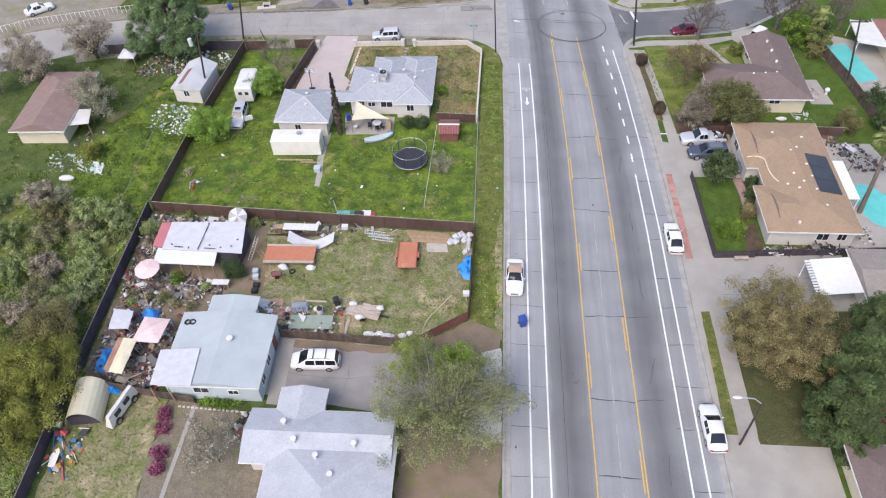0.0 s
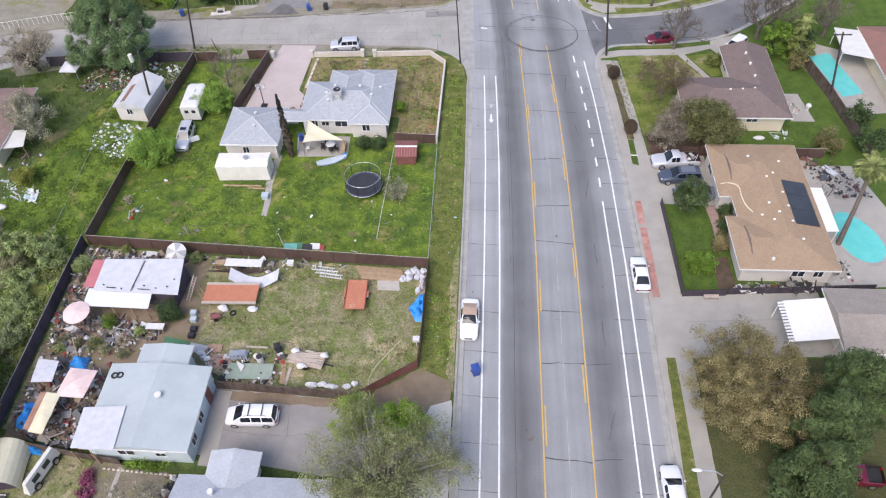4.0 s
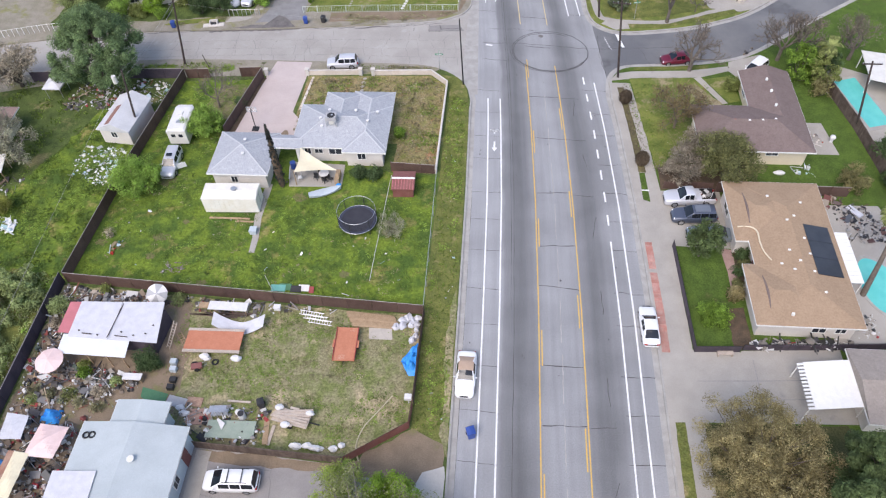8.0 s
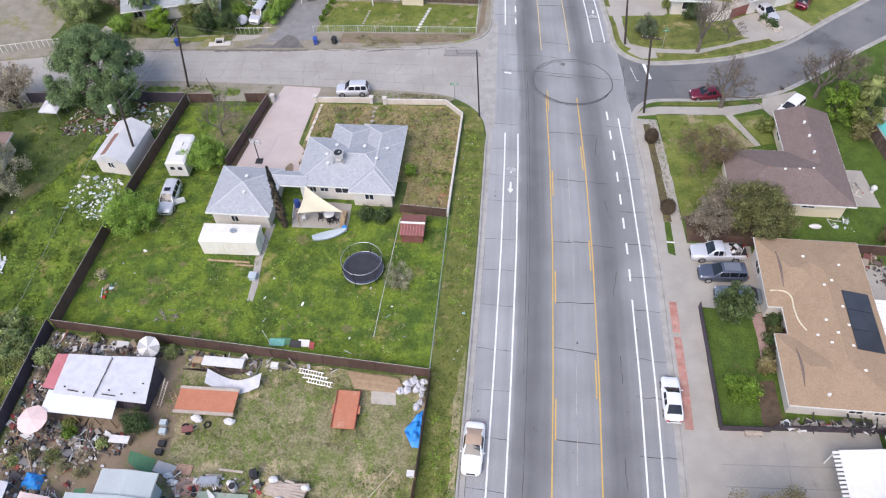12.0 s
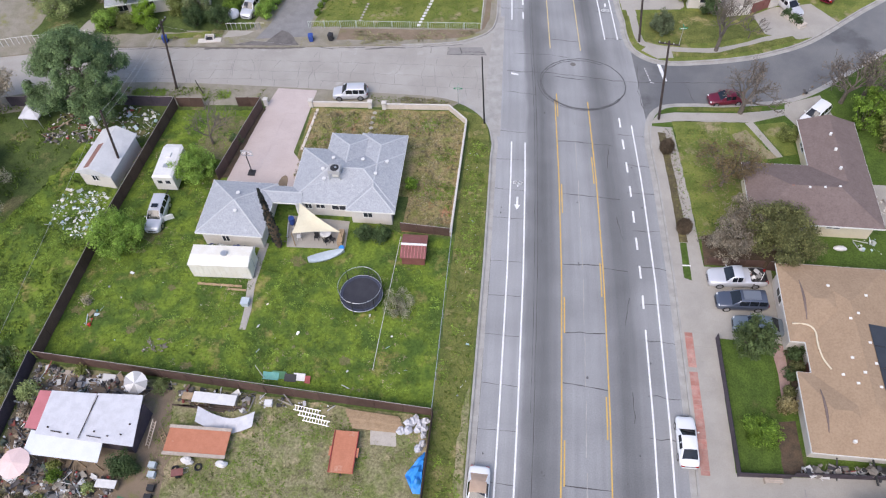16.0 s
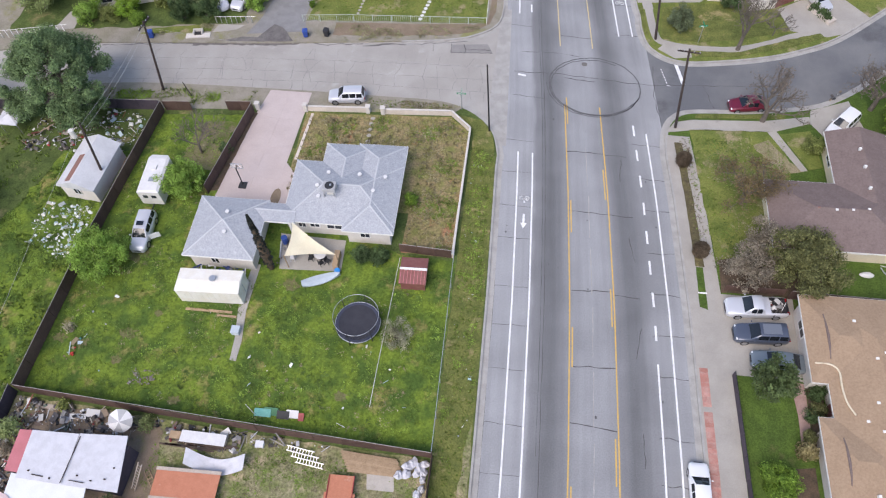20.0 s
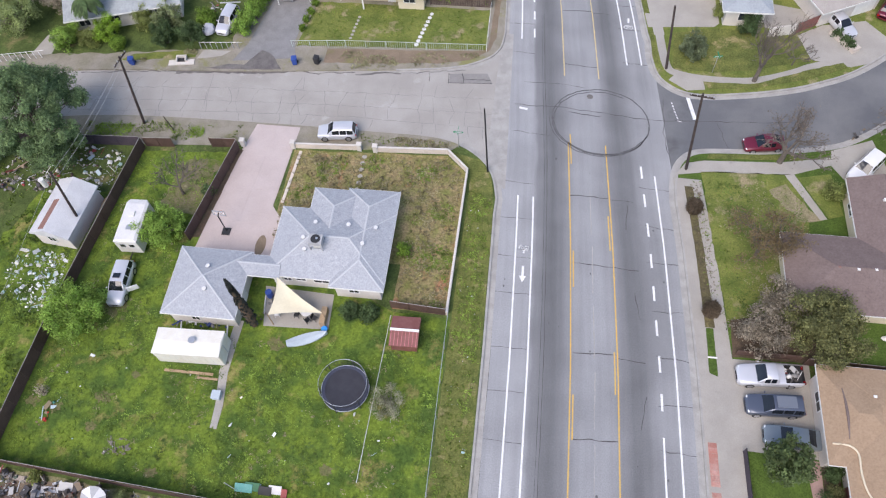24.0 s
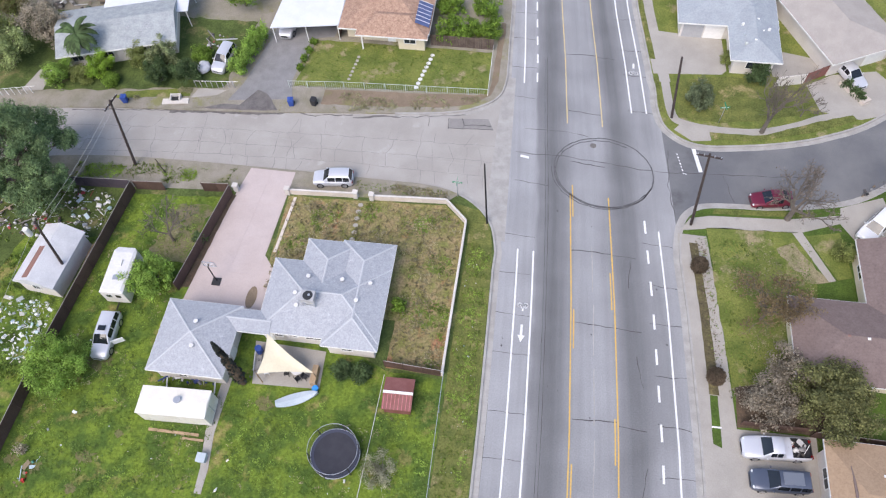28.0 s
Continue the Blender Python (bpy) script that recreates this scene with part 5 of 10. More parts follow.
def bush(label, x, y, height, r, leaf, seed, count=1600, size=0.16, group="", ry=None, rot=0, name="bush"):
    rng = np.random.default_rng(seed)
    ob = thing(name, label, "bush", pose(x, y, G, 0, 0, rot), group)
    pts = [(px, py, max(0.1, pz + height * 0.5), s) for px, py, pz, s in crown_points(r * 0.85, (ry or r) * 0.85, height * 0.5, 40, rng, -0.9)]
    stems = Form()
    for px, py, pz, s in pts[::3]:
        stems.tube([(px * 0.1, py * 0.1, -0.1), (px * 0.6, py * 0.6, pz * 0.6), (px, py, pz)], [0.05, 0.03, 0.012], 4, False)
    part("branchwork", stems, BARK, ob)
    part("foliage", leaves(pts, count, size, min(0.5, r * 0.42), seed), leaf, ob)
    return ob


def bare_tree(label, x, y, height, seed, trunk=0.16, bark=BARK, spread=0.55, depth=5, twigs=None, group="", shape=1.0, thin=0.03, keep=0.66, leaf_count=900):
    rng = np.random.default_rng(seed)
    ob = thing("bare_tree", label, "tree", pose(x, y, G), group)
    f, t = Form(), Form()
    f.tube([(0, 0, -0.2), (0.03, 0, height * 0.14), (0.05, 0.04, height * 0.28)], [trunk * 1.25, trunk, trunk * 0.9], 7)
    ends = []

    def grow(p, d, length, rad, level):
        pts, q, dd = [p], p, d
        for _ in range(3):
            dd = (dd + Vector(rng.normal(size=3)) * 0.17 + Vector((0, 0, 0.07 * shape))).normalized()
            q = q + dd * length / 3
            pts.append(q)
        (f if level < 3 else t).tube(pts, [rad, rad * 0.9, rad * 0.8, rad * 0.7], 5 if level < 2 else 3, False)
        ends.append((*q, 1.0))
        if level >= depth:
            return
        for k in range(3 if level < 4 else 2):
            turn = dd + Vector(rng.normal(size=3)) * spread
            turn.z = turn.z * 0.8 + 0.14 * shape
            grow(q if k else pts[-2], turn.normalized(), length * rng.uniform(0.6, 0.82), max(rad * keep, thin), level + 1)

    for k in range(4):
        a = 2 * math.pi * k / 4 + rng.random()
        grow(Vector((0.05, 0.04, height * 0.26)), Vector((math.cos(a) * 0.75, math.sin(a) * 0.75, 0.75 * shape)).normalized(), height * 0.29, trunk * 0.66, 1)
    part("trunk", f, bark, ob)
    part("twig_mass", t, bark, ob)["kind"] = "stuff"
    if twigs:
        part("thin_foliage", leaves(ends, leaf_count, 0.11, 0.45, seed), twigs, ob)
    return ob


def conifer(label, x, y, height, r, leaf, seed, count=40000, size=0.17, dense=150, low=0.12, bark=BARK, name="pine_tree", round_=0.5, clump=0.95, long=2.2):
    """A trunk with tiers of boughs that end in rounded clumps of needles."""
    rng = np.random.default_rng(seed)
    ob = thing(name, label, "tree", pose(x, y, G))
    f = Form().tube([(0, 0, -0.2), (0.1, 0.05, height * 0.5), (0, 0, height * 0.95)], [0.35, 0.24, 0.06], 8)
    pts = []
    for i in range(dense):
        k = rng.random() ** 0.9
        z = height * (low + (0.97 - low) * k)
        prof = round_ * (1 - k ** 2.6) ** 0.6 + (1 - round_) * (1 - k) ** 0.8
        prof *= min(1, 0.62 + 1.6 * k)
        a = 2 * math.pi * rng.random()
        q = r * prof * (0.62 + 0.42 * rng.random() ** 0.6) * (0.9 + 0.14 * math.sin(3 * a + seed) + 0.1 * math.sin(7 * a + z * 0.8))
        pts.append((q * math.cos(a), q * math.sin(a), z, 0.65 + 0.6 * rng.random()))
    boughs = Form()
    for px, py, pz, s in pts[::2]:
        boughs.tube([(0, 0, pz * 0.85), (px * 0.6, py * 0.6, pz * 0.94), (px, py, pz)], [0.06, 0.04, 0.015], 4, False)
    part("trunk", f, bark, ob)
    part("branchwork", boughs, bark, ob)
    part("crown", leaves(pts, count, size, clump, seed, long, 0.6), leaf, ob)
    return ob


def cypress(label, x, y, height, r, seed, leaf, lean=0.0):
    rng = np.random.default_rng(seed)
    ob = thing("cypress_tree", label, "tree", pose(x, y, G, 0, lean, 0))
    part("trunk", Form().tube([(0, 0, -0.2), (0, 0, height * 0.9)], [0.14, 0.03], 6), BARK, ob)
    pts = []
    for i in range(320):
        k = rng.random()
        z = height * (0.06 + 0.93 * k)
        q = r * (1 - k) ** 0.6 * min(1, 0.55 + 3 * k) * rng.random() ** 0.4
        a = 2 * math.pi * rng.random()
        pts.append((q * math.cos(a), q * math.sin(a), z, 0.6))
    part("core", Form().tube([(0, 0, 0.3), (0, 0, height * 0.3), (0, 0, height * 0.97)], [r * 0.5, r * 0.75, 0.03], 10), MULCH, ob)
    part("crown", leaves(pts, 15000, 0.075, 0.13, seed, 2.4, 0.4), leaf, ob)
    return ob


def palm(label, x, y, height, seed, fronds=22, length=2.4, tx=0.0, ty=0.0, leaf=None):
    rng = np.random.default_rng(seed)
    ob = thing("palm_tree", label, "tree", pose(x, y, G))
    part("trunk", Form().tube([(0, 0, -0.2), (tx * 0.4, ty * 0.4, height * 0.5), (tx, ty, height)], [0.3, 0.22, 0.2], 9), BARK, ob)
    for i in range(fronds):
        a = 2 * math.pi * i * 0.382 + rng.normal() * 0.1
        el = rng.uniform(-0.5, 1.1)
        f = Form()
        prev = None
        d = Vector((math.cos(a) * math.cos(el), math.sin(a) * math.cos(el), math.sin(el)))
        p = Vector((tx, ty, height))
        n = 9
        for k in range(n):
            q = p + d * length / n
            side = d.cross(Vector((0, 0, 1))).normalized()
            w = 0.42 * math.sin(math.pi * (k + 1) / (n + 1)) + 0.05
            for s in (-1, 1):
                f.add([p, q, q + side * s * w + d * 0.2 - Vector((0, 0, 0.12)), p + side * s * w * 0.9 + d * 0.1 - Vector((0, 0, 0.12))], [(0, 1, 2), (0, 2, 3)])
            p = q
            d = (d - Vector((0, 0, 0.17))).normalized()
        part("frond", f, leaf or LEAF_PALM, ob)
    return ob


def tufts(name, poly, count, height, mat, label, seed, base=G + 0.01, patchy=0.0, width=0.05):
    """Small leaning blades and weeds over a piece of ground."""
    rng = np.random.default_rng(seed)
    xs, ys = [p[0] for p in poly], [p[1] for p in poly]
    f = Form()
    v, fc = [], []
    tries = 0
    while len(fc) < count and tries < count * 8:
        tries += 1
        x, y = rng.uniform(min(xs), max(xs)), rng.uniform(min(ys), max(ys))
        if not inside(x, y, poly):
            continue
        if patchy and noise.noise(Vector((x * 0.45, y * 0.45, seed))) < patchy * rng.random():
            continue
        h = height * rng.uniform(0.4, 1.3)
        for _ in range(3):
            a = rng.uniform(0, 6.283)
            w = width * rng.uniform(0.7, 1.6)
            ox, oy = rng.normal(size=2) * 0.07
            dx, dy = math.cos(a), math.sin(a)
            k = len(v)
            lx, ly = rng.normal(size=2) * h * 0.6
            v += [(x + ox - dy * w, y + oy + dx * w, base), (x + ox + dy * w, y + oy - dx * w, base), (x + ox + lx, y + oy + ly, base + h)]
            fc.append((k, k + 1, k + 2))
    f.v, f.f = v, fc
    return solo(name, f, mat, label, "grass", kind="stuff")


# trees and bushes of the west side
tree("large spreading tree in first pale spring leaf", -2.0, 33.4, 8.6, 6.9, LEAF_SPRING, 3, 0.34, 230, 36000, 0.088, 0.9, 0.2, BARK_PALE, long=1.6)
tree("small tree in bright fresh leaf beside the driveway", -1.2, 38.9, 5.0, 2.5, LEAF_FRESH, 5, 0.12, 90, 15000, 0.1, 0.6, 0.25)
tree("small tree in yellow-green leaf beside the driveway", -5.4, 39.4, 4.8, 2.3, LEAF_FRESH_PALE, 6, 0.12, 80, 9500, 0.1, 0.6, 0.25)
tree("thin tree with pale blossom and twigs at the kerb", 1.5, 36.4, 4.6, 2.6, LEAF_PALE, 4, 0.12, 80, 6500, 0.085, 0.7, 0.2)
tree("dense green rounded bush-like tree beside the slatted fence", -34.4, 73.0, 4.0, 3.2, LEAF_BRIGHT, 7, 0.16, 110, 17000, 0.11, 0.7, 0.03)
tree("rounded citrus tree beside the camper", -29.4, 83.0, 3.6, 2.3, LEAF_BRIGHT, 8, 0.14, 80, 12000, 0.11, 0.6, 0.1)
cypress("slim dark Italian cypress", -18.1, 74.7, 9.6, 0.62, 9, LEAF_CYPRESS, 0.0)
conifer("big dark green pine with a broad clumpy crown", -45.5, 93.0, 10.6, 6.6, LEAF_PINE, 10, 85000, 0.1, 170, 0.14, round_=0.75, clump=0.95, long=2.6)
for k, (x, y, h, r) in enumerate(((-40.4, 33.8, 6.2, 4.8), (-42.0, 28.5, 6.5, 4.8), (-41.4, 38.5, 5.2, 3.4))):
    tree("dark tree with yellow-green tops", x, y, h, r, LEAF_YELLOW if k != 2 else LEAF_OLIVE, 20 + k, 0.22, 130, 30000, 0.1, 0.8, 0.08)
for k, (x, y, h, r, lf) in enumerate(((-49, 55.5, 3.0, 2.7, LEAF_OLIVE), (-45, 57, 2.6, 2.3, LEAF_WEED), (-42, 57.3, 2.8, 2.3, LEAF_WEED), (-40.2, 55.4, 2.5, 1.9, LEAF_WEED), (-46.5, 48, 2.0, 2.5, LEAF_GREY), (-50, 47, 2.6, 3.0, LEAF_WEED),
                                        (-52, 59, 2.6, 2.4, LEAF_GREY), (-42.3, 49.5, 1.3, 2.2, LEAF_WEED), (-43.5, 43.5, 1.5, 2.4, LEAF_WEED), (-54, 52, 2.5, 3.0, LEAF_WEED), (-47.5, 41.5, 1.6, 2.6, LEAF_GREY), (-52, 41, 2.4, 3.0, LEAF_WEED), (-58, 57, 2.5, 2.6, LEAF_WEED))):
    bush("overgrown shrub among tall weeds", x, y, h, r, lf, 40 + k, 4200, 0.14)
rng_w = np.random.default_rng(44)
for k, (x, y, h, r) in enumerate(((-43.4, 42.5, 1.8, 2.2), (-46.4, 45.2, 1.7, 2.4), (-48.4, 52.5, 2.2, 2.4), (-44.5, 54.5, 1.8, 1.8))):
    bush("dome of dry brown-olive scrub", x, y, h, r, LEAF_DRY, 480 + k, 6000, 0.1)
for k in range(14):
    x, y = rng_w.uniform(-50, -40.5), 22 + 2.6 * k + rng_w.uniform(-0.6, 0.6)
    bush("low dull green scrub bush", x, y, rng_w.uniform(0.9, 2.0), rng_w.uniform(1.8, 3.0), (LEAF_WEED, LEAF_OLIVE_GREEN, LEAF_WEED, LEAF_DRY, LEAF_PALE_GREEN)[k % 5], 400 + k, 3200, 0.12)
bush("small yellow-green bush on the lawn", -49.1, 67.9, 2.1, 1.6, LEAF_YELLOW, 60, 4200, 0.1)
bush("grey-green leafless shrub at the lawn's edge", -49.0, 58.9, 2.4, 2.2, LEAF_PALE, 59, 3500, 0.08)
bare_tree("sprawling tree with pale grey-green twigs", -51.4, 76.3, 5.8, 61, 0.22, BARK_PALE, 0.7, 6, LEAF_PALE, thin=0.02, leaf_count=8000)
tree("rounded tree with dull grey-pink leaves beside the street", -57.2, 91.0, 6.4, 4.2, LEAF_GREY, 62, 0.25, 110, 9000, 0.13, 0.75, 0.15)
for k, (x, y) in enumerate(((-64.5, 85), (-61.5, 83), (-67.5, 81))):
    tree("tall tree with sparse grey-brown leaves", x, y, 8.0, 2.9, LEAF_GREY, 63 + k, 0.16, 80, 6500, 0.12, 0.7, 0.12)
bare_tree("young bare tree in the side yard", -29.4, 88.2, 5.2, 70, 0.13, BARK_TWIG, 0.45, 5, shape=1.3, thin=0.022)
bush("grey twiggy leafless bush beside the trampoline", -4.7, 69.1, 2.4, 2.0, LEAF_PALE, 71, 5200, 0.06, name="twiggy_bush")
bush("clipped dark green foundation shrub", -9.6, 77.2, 1.2, 1.1, LEAF_DARK, 72, 3000, 0.12, "shrubs at the house wall")
bush("clipped dark green foundation shrub", -7.9, 77.2, 1.3, 1.1, LEAF_DARK, 73, 3000, 0.12, "shrubs at the house wall")
bush("green shrub beside the house wall", -5.9, 84.3, 1.6, 0.8, LEAF_BUSH, 74, 1200, 0.13)
bush("dark shrub beside the driveway fence", -26.6, 88.5, 1.5, 0.7, LEAF_DARK, 75, 900, 0.13)
bare_tree("bare brown shrub in the back yard", -21.9, 28.6, 5.0, 77, 0.12, BARK_PALE, 0.75, 6, LEAF_PALE, thin=0.025, leaf_count=1600)
# east side
tree("broad tree with olive-brown new leaves", 27.9, 43.4, 8.3, 6.1, LEAF_OLIVE_GOLD, 80, 0.28, 230, 90000, 0.085, 0.8, 0.08)
for k, (x, y, h, r, n) in enumerate(((30.9, 35.3, 8.8, 3.6, 46000), (32.6, 39.2, 9.8, 3.8, 52000), (35.0, 42.2, 10.6, 3.7, 52000))):
    conifer("tall dense dark evergreen beside the driveway", x, y, h, r, LEAF_CEDAR, 81 + 5 * k, n, 0.095, 110, 0.03, name="evergreen_tree", round_=0.65, clump=0.8, long=2.6)
tree("small tree with dull green leaves at the parking apron", 27.1, 68.0, 4.8, 2.0, LEAF_CEDAR, 82, 0.1, 60, 6000, 0.15, 0.55, 0.15)
bush("round bright green shrub on the lawn", 27.3, 60.0, 2.1, 1.9, LEAF_BUSH, 83, 6500, 0.11)
bush("dull orange-green shrub beside the wall", 29.7, 62.6, 1.9, 0.9, LEAF_OLIVE_GOLD, 84, 1600, 0.13)
tree("dense olive-green weeping tree beside the fence", 31.5, 80.3, 5.6, 3.5, LEAF_OLIVE_DARK, 85, 0.2, 120, 24000, 0.125, 0.75, 0.12)
tree("ragged grey-brown shrub tree", 26.9, 79.9, 3.6, 2.7, LEAF_TAUPE, 86, 0.16, 90, 8500, 0.11, 0.6, 0.1)
tree("grey-olive leafy shrub tree", 28.7, 82.6, 4.2, 2.6, LEAF_TAUPE, 87, 0.14, 70, 6000, 0.115, 0.6, 0.12)
bush("dark olive shrub below the grey shrub trees", 29.6, 81.6, 2.6, 1.8, LEAF_OLIVE_DARK, 89, 3600, 0.11)
bare_tree("bare spreading lawn tree with fine rusty twigs", 27.3, 88.4, 6.0, 88, 0.13, BARK_TWIG, 0.8, 6, LEAF_RUST, thin=0.014, leaf_count=5200)
bare_tree("leafless pollarded street tree on the grass strip", 31.1, 100.4, 6.0, 90, 0.26, BARK_TWIG, 0.5, 6, LEAF_BUD, "street trees", 1.35, 0.02, 0.6)
for k, (x, y) in enumerate(((43.7, 103.5), (46.6, 104.6), (53.8, 104.2))):
    bare_tree("leafless street tree with thin drooping twigs", x, y, 6.0, 91 + k, 0.24, BARK_TWIG, 0.5, 6, LEAF_BUD, "street trees", 1.35, 0.02, 0.6)
palm("leaning palm beside the pool", 42.6, 63.6, 7.2, 95, 26, 2.0, 2.2, 4.6)
palm("small palm among shrubs", 48.6, 100.6, 4.4, 96, 18, 1.6)
bush("rounded olive-yellow shrub at the back fence", 45.8, 79.0, 3.0, 2.2, LEAF_OLIVE, 97, 5000, 0.11)
bush("dark shrub behind the wooden fence", 51.3, 84.0, 3.0, 2.2, LEAF_DARK, 98, 1900, 0.18)
bush("dark shrub behind the wooden fence", 50.5, 79.0, 3.2, 2.2, LEAF_DARK, 99, 1900, 0.18)
for k, (x, y, h, r, lf) in enumerate(((45.2, 99.4, 4.2, 2.8, LEAF_BUSH), (48.2, 98.6, 3.6, 2.4, LEAF_OLIVE_GREEN), (46.8, 101.6, 3.6, 2.4, LEAF_BUSH), (50.0, 101.4, 2.6, 1.8, LEAF_DARK))):
    bush("tall green shrub below the palm", x, y, h, r, lf, 190 + k, 4200, 0.14)
bush("brown shrub at the back fence", 47.2, 96.0, 2.4, 1.6, LEAF_OLIVE, 101, 1300, 0.16)
for x, y in ((21.9, 93.0), (22.85, 81.7)):
    ob = thing("clipped_bush", "round clipped dark brown bush in the parkway", "bush", pose(x, y, G), "parkway bushes")
    part("stem", Form().cyl(0, 0, -0.1, 0.5, 0.06, 6), BARK, ob)
    part("core", Form().ball(0, 0, 0.88, 0.66, 0.66, 0.78, 12, 0.05), MULCH, ob)
    shell_pts = [(0.74 * math.cos(a) * math.cos(b), 0.74 * math.sin(a) * math.cos(b), 0.9 + 0.86 * math.sin(b)) for b in np.linspace(-1.0, 1.45, 9) for a in np.linspace(0, 5.8, 14)]
    part("foliage", leaves(shell_pts, 4200, 0.08, 0.14, 102), LEAF_BROWN, ob)
bush("low shrub against the house porch", 30.8, 66.0, 1.0, 0.9, LEAF_DARK, 103, 900, 0.12)
# north side
bush("large round shrub on the corner lawn", 23.0, 115.4, 2.2, 2.3, LEAF_WEED_DARK, 110, 6000, 0.12)
bare_tree("leafless street tree on the corner", 29.7, 111.9, 7.6, 111, 0.22, BARK_TWIG, 0.4, 6, group="street trees", shape=1.9, thin=0.02, keep=0.58)
bare_tree("thin young street tree", 34.4, 115.0, 3.6, 112, 0.06, BARK_TWIG, 0.45, 4)
bush("dark green shrub at the white house", 29.8, 119.9, 2.4, 1.5, LEAF_DARK, 113, 3600, 0.12)
bush("clipped hedge beside the garage", 26.5, 122.4, 1.5, 0.8, LEAF_OLIVE_GREEN, 114, 1800, 0.1, ry=1.3)
for k, (x, y, h, r, lf) in enumerate(((-45.6, 110.2, 3.0, 2.2, LEAF_FRESH), (-50.2, 108.6, 3.0, 2.3, LEAF_BRIGHT), (-47.6, 108.8, 2.0, 1.5, LEAF_OLIVE_GREEN), (-41.6, 112.2, 2.8, 1.7, LEAF_OLIVE_GREEN), (-39.0, 112.4, 3.6, 2.2, LEAF_PALE_GREEN), (-38.6, 109.8, 2.8, 2.4, LEAF_DARK), (-35.6, 110.4, 2.6, 2.0, LEAF_DARK), (-34.8, 113.8, 2.0, 1.4, LEAF_BUSH), (-44.0, 108.6, 1.4, 1.2, LEAF_BUSH))):
    bush("leafy front garden shrub", x, y, h, r, lf, 430 + k, 5200, 0.11)
for k, (x, y, h, r) in enumerate(((-57, 110.5, 5.0, 3.4), (-54.6, 115.5, 5.4, 3.2), (-60, 114, 6.0, 3.6))):
    tree("overgrown grey-green tree beside the old house", x, y, h, r, (LEAF_WEED, LEAF_GREY, LEAF_OLIVE_GREEN)[k], 460 + k, 0.16, 80, 9000, 0.12, 0.8, 0.08)
for k in range(5):
    bush("tall green hedge shrub beside the driveway", -29.9 + 0.2 * k, 112.0 + 1.5 * k, 2.6, 1.1, LEAF_BRIGHT, 135 + k, 2200, 0.13, "driveway hedge")
for k in range(4):
    bush("low green hedge beside the lawn", -23.2 + 0.15 * k, 113.6 + 1.5 * k, 0.8, 0.55, LEAF_BUSH, 141 + k, 500, 0.12, "lawn hedge")
palm("dark feather palm in the front garden", -47.6, 111.6, 4.8, 146, 18, 2.5, leaf=LEAF_DARK)
for k, (x, y) in enumerate(((-6.8, 121.6), (-4.6, 122.0), (-2.2, 122.4), (-3.0, 126), (-7.5, 126))):
    bush("large leafy shrub behind the wooden fence", x, y, 2.6, 2.2, LEAF_BUSH, 150 + k, 3400, 0.14)
for k, (x, y) in enumerate(((-24.4, 128), (-33, 124), (-30.5, 128), (-54, 124), (-60, 119))):
    tree("leafy back garden tree", x, y, 5.5, 2.6, LEAF_BUSH if k % 2 else LEAF_OLIVE, 160 + k, 0.16, 70, 6500, 0.14, 0.8, 0.15)

# grass and weeds that stand proud
tufts("grass_tufts", [(-37, 59.4), (-36, 92), (-27, 93), (-27, 82), (-19.5, 73), (-11, 74), (-1, 77), (-0.9, 59.4)], 12000, 0.07, GRASS_TUFT, "uneven tufts of green lawn grass", 1, G + 0.01, 0.08)
tufts("grass_tufts", [(-0.3, 46), (-0.3, 94), (2.1, 91), (2.4, 46)], 3600, 0.12, GRASS_TUFT, "tufts of verge grass", 2, G + 0.015)
tufts("weed_tufts", [(-19, 84), (-19, 95), (-3.4, 96.3), (-1.3, 94.3), (-1.3, 79), (-5.8, 79), (-5.8, 90), (-15, 90)], 4200, 0.22, DRY_TUFT, "dry weeds in the front yard", 3, G + 0.02)
tufts("weed_tufts", [(-24, 43.5), (-24, 57.5), (-1.2, 57.5), (-1.2, 47), (-6, 43.3)], 8000, 0.06, DRY_TUFT, "dry grass tufts of the yard", 4, G + 0.012, 0.2)
tufts("weed_tufts", [(-24, 43.5), (-24, 57.5), (-1.2, 57.5), (-1.2, 47), (-6, 43.3)], 2600, 0.06, GRASS_TUFT, "green weeds of the yard", 5, G + 0.012, 0.3)
tufts("weed_tufts", [(-62, 20), (-62, 92), (-37.2, 92), (-38.6, 20)], 12000, 0.24, GRASS_TUFT, "tall green weeds of the neighbouring lots", 6, G, 0.35, 0.07)
tufts("weed_tufts", [(-37, 12), (-37, 34), (-29, 34), (-29, 12)], 2000, 0.14, DRY_TUFT, "dry lawn tufts", 7, G + 0.016)
tufts("weed_tufts", [(23, 81.5), (21.9, 97), (33, 98), (33, 90), (28.5, 90), (28.5, 82)], 2600, 0.1, GRASS_TUFT, "lawn grass tufts", 8, G + 0.03)
tufts("weed_tufts", [(-22.5, 112.5), (-22.3, 118.8), (-1.6, 119.2), (-1.4, 113.4)], 2600, 0.12, GRASS_TUFT, "lawn grass tufts", 9, G + 0.03)
tufts("weed_tufts", [(-43, 94.5), (-43, 97), (-26, 98), (-26, 95.6)], 1500, 0.12, GRASS_TUFT, "weeds on the gravel shoulder", 10, G + 0.02, 0.3)
tufts("weed_tufts", [(-13, 97.2), (-13, 98.5), (-3.6, 98.4), (-3.6, 97.6)], 700, 0.1, GRASS_TUFT, "weeds on the gravel shoulder", 11, G + 0.02)

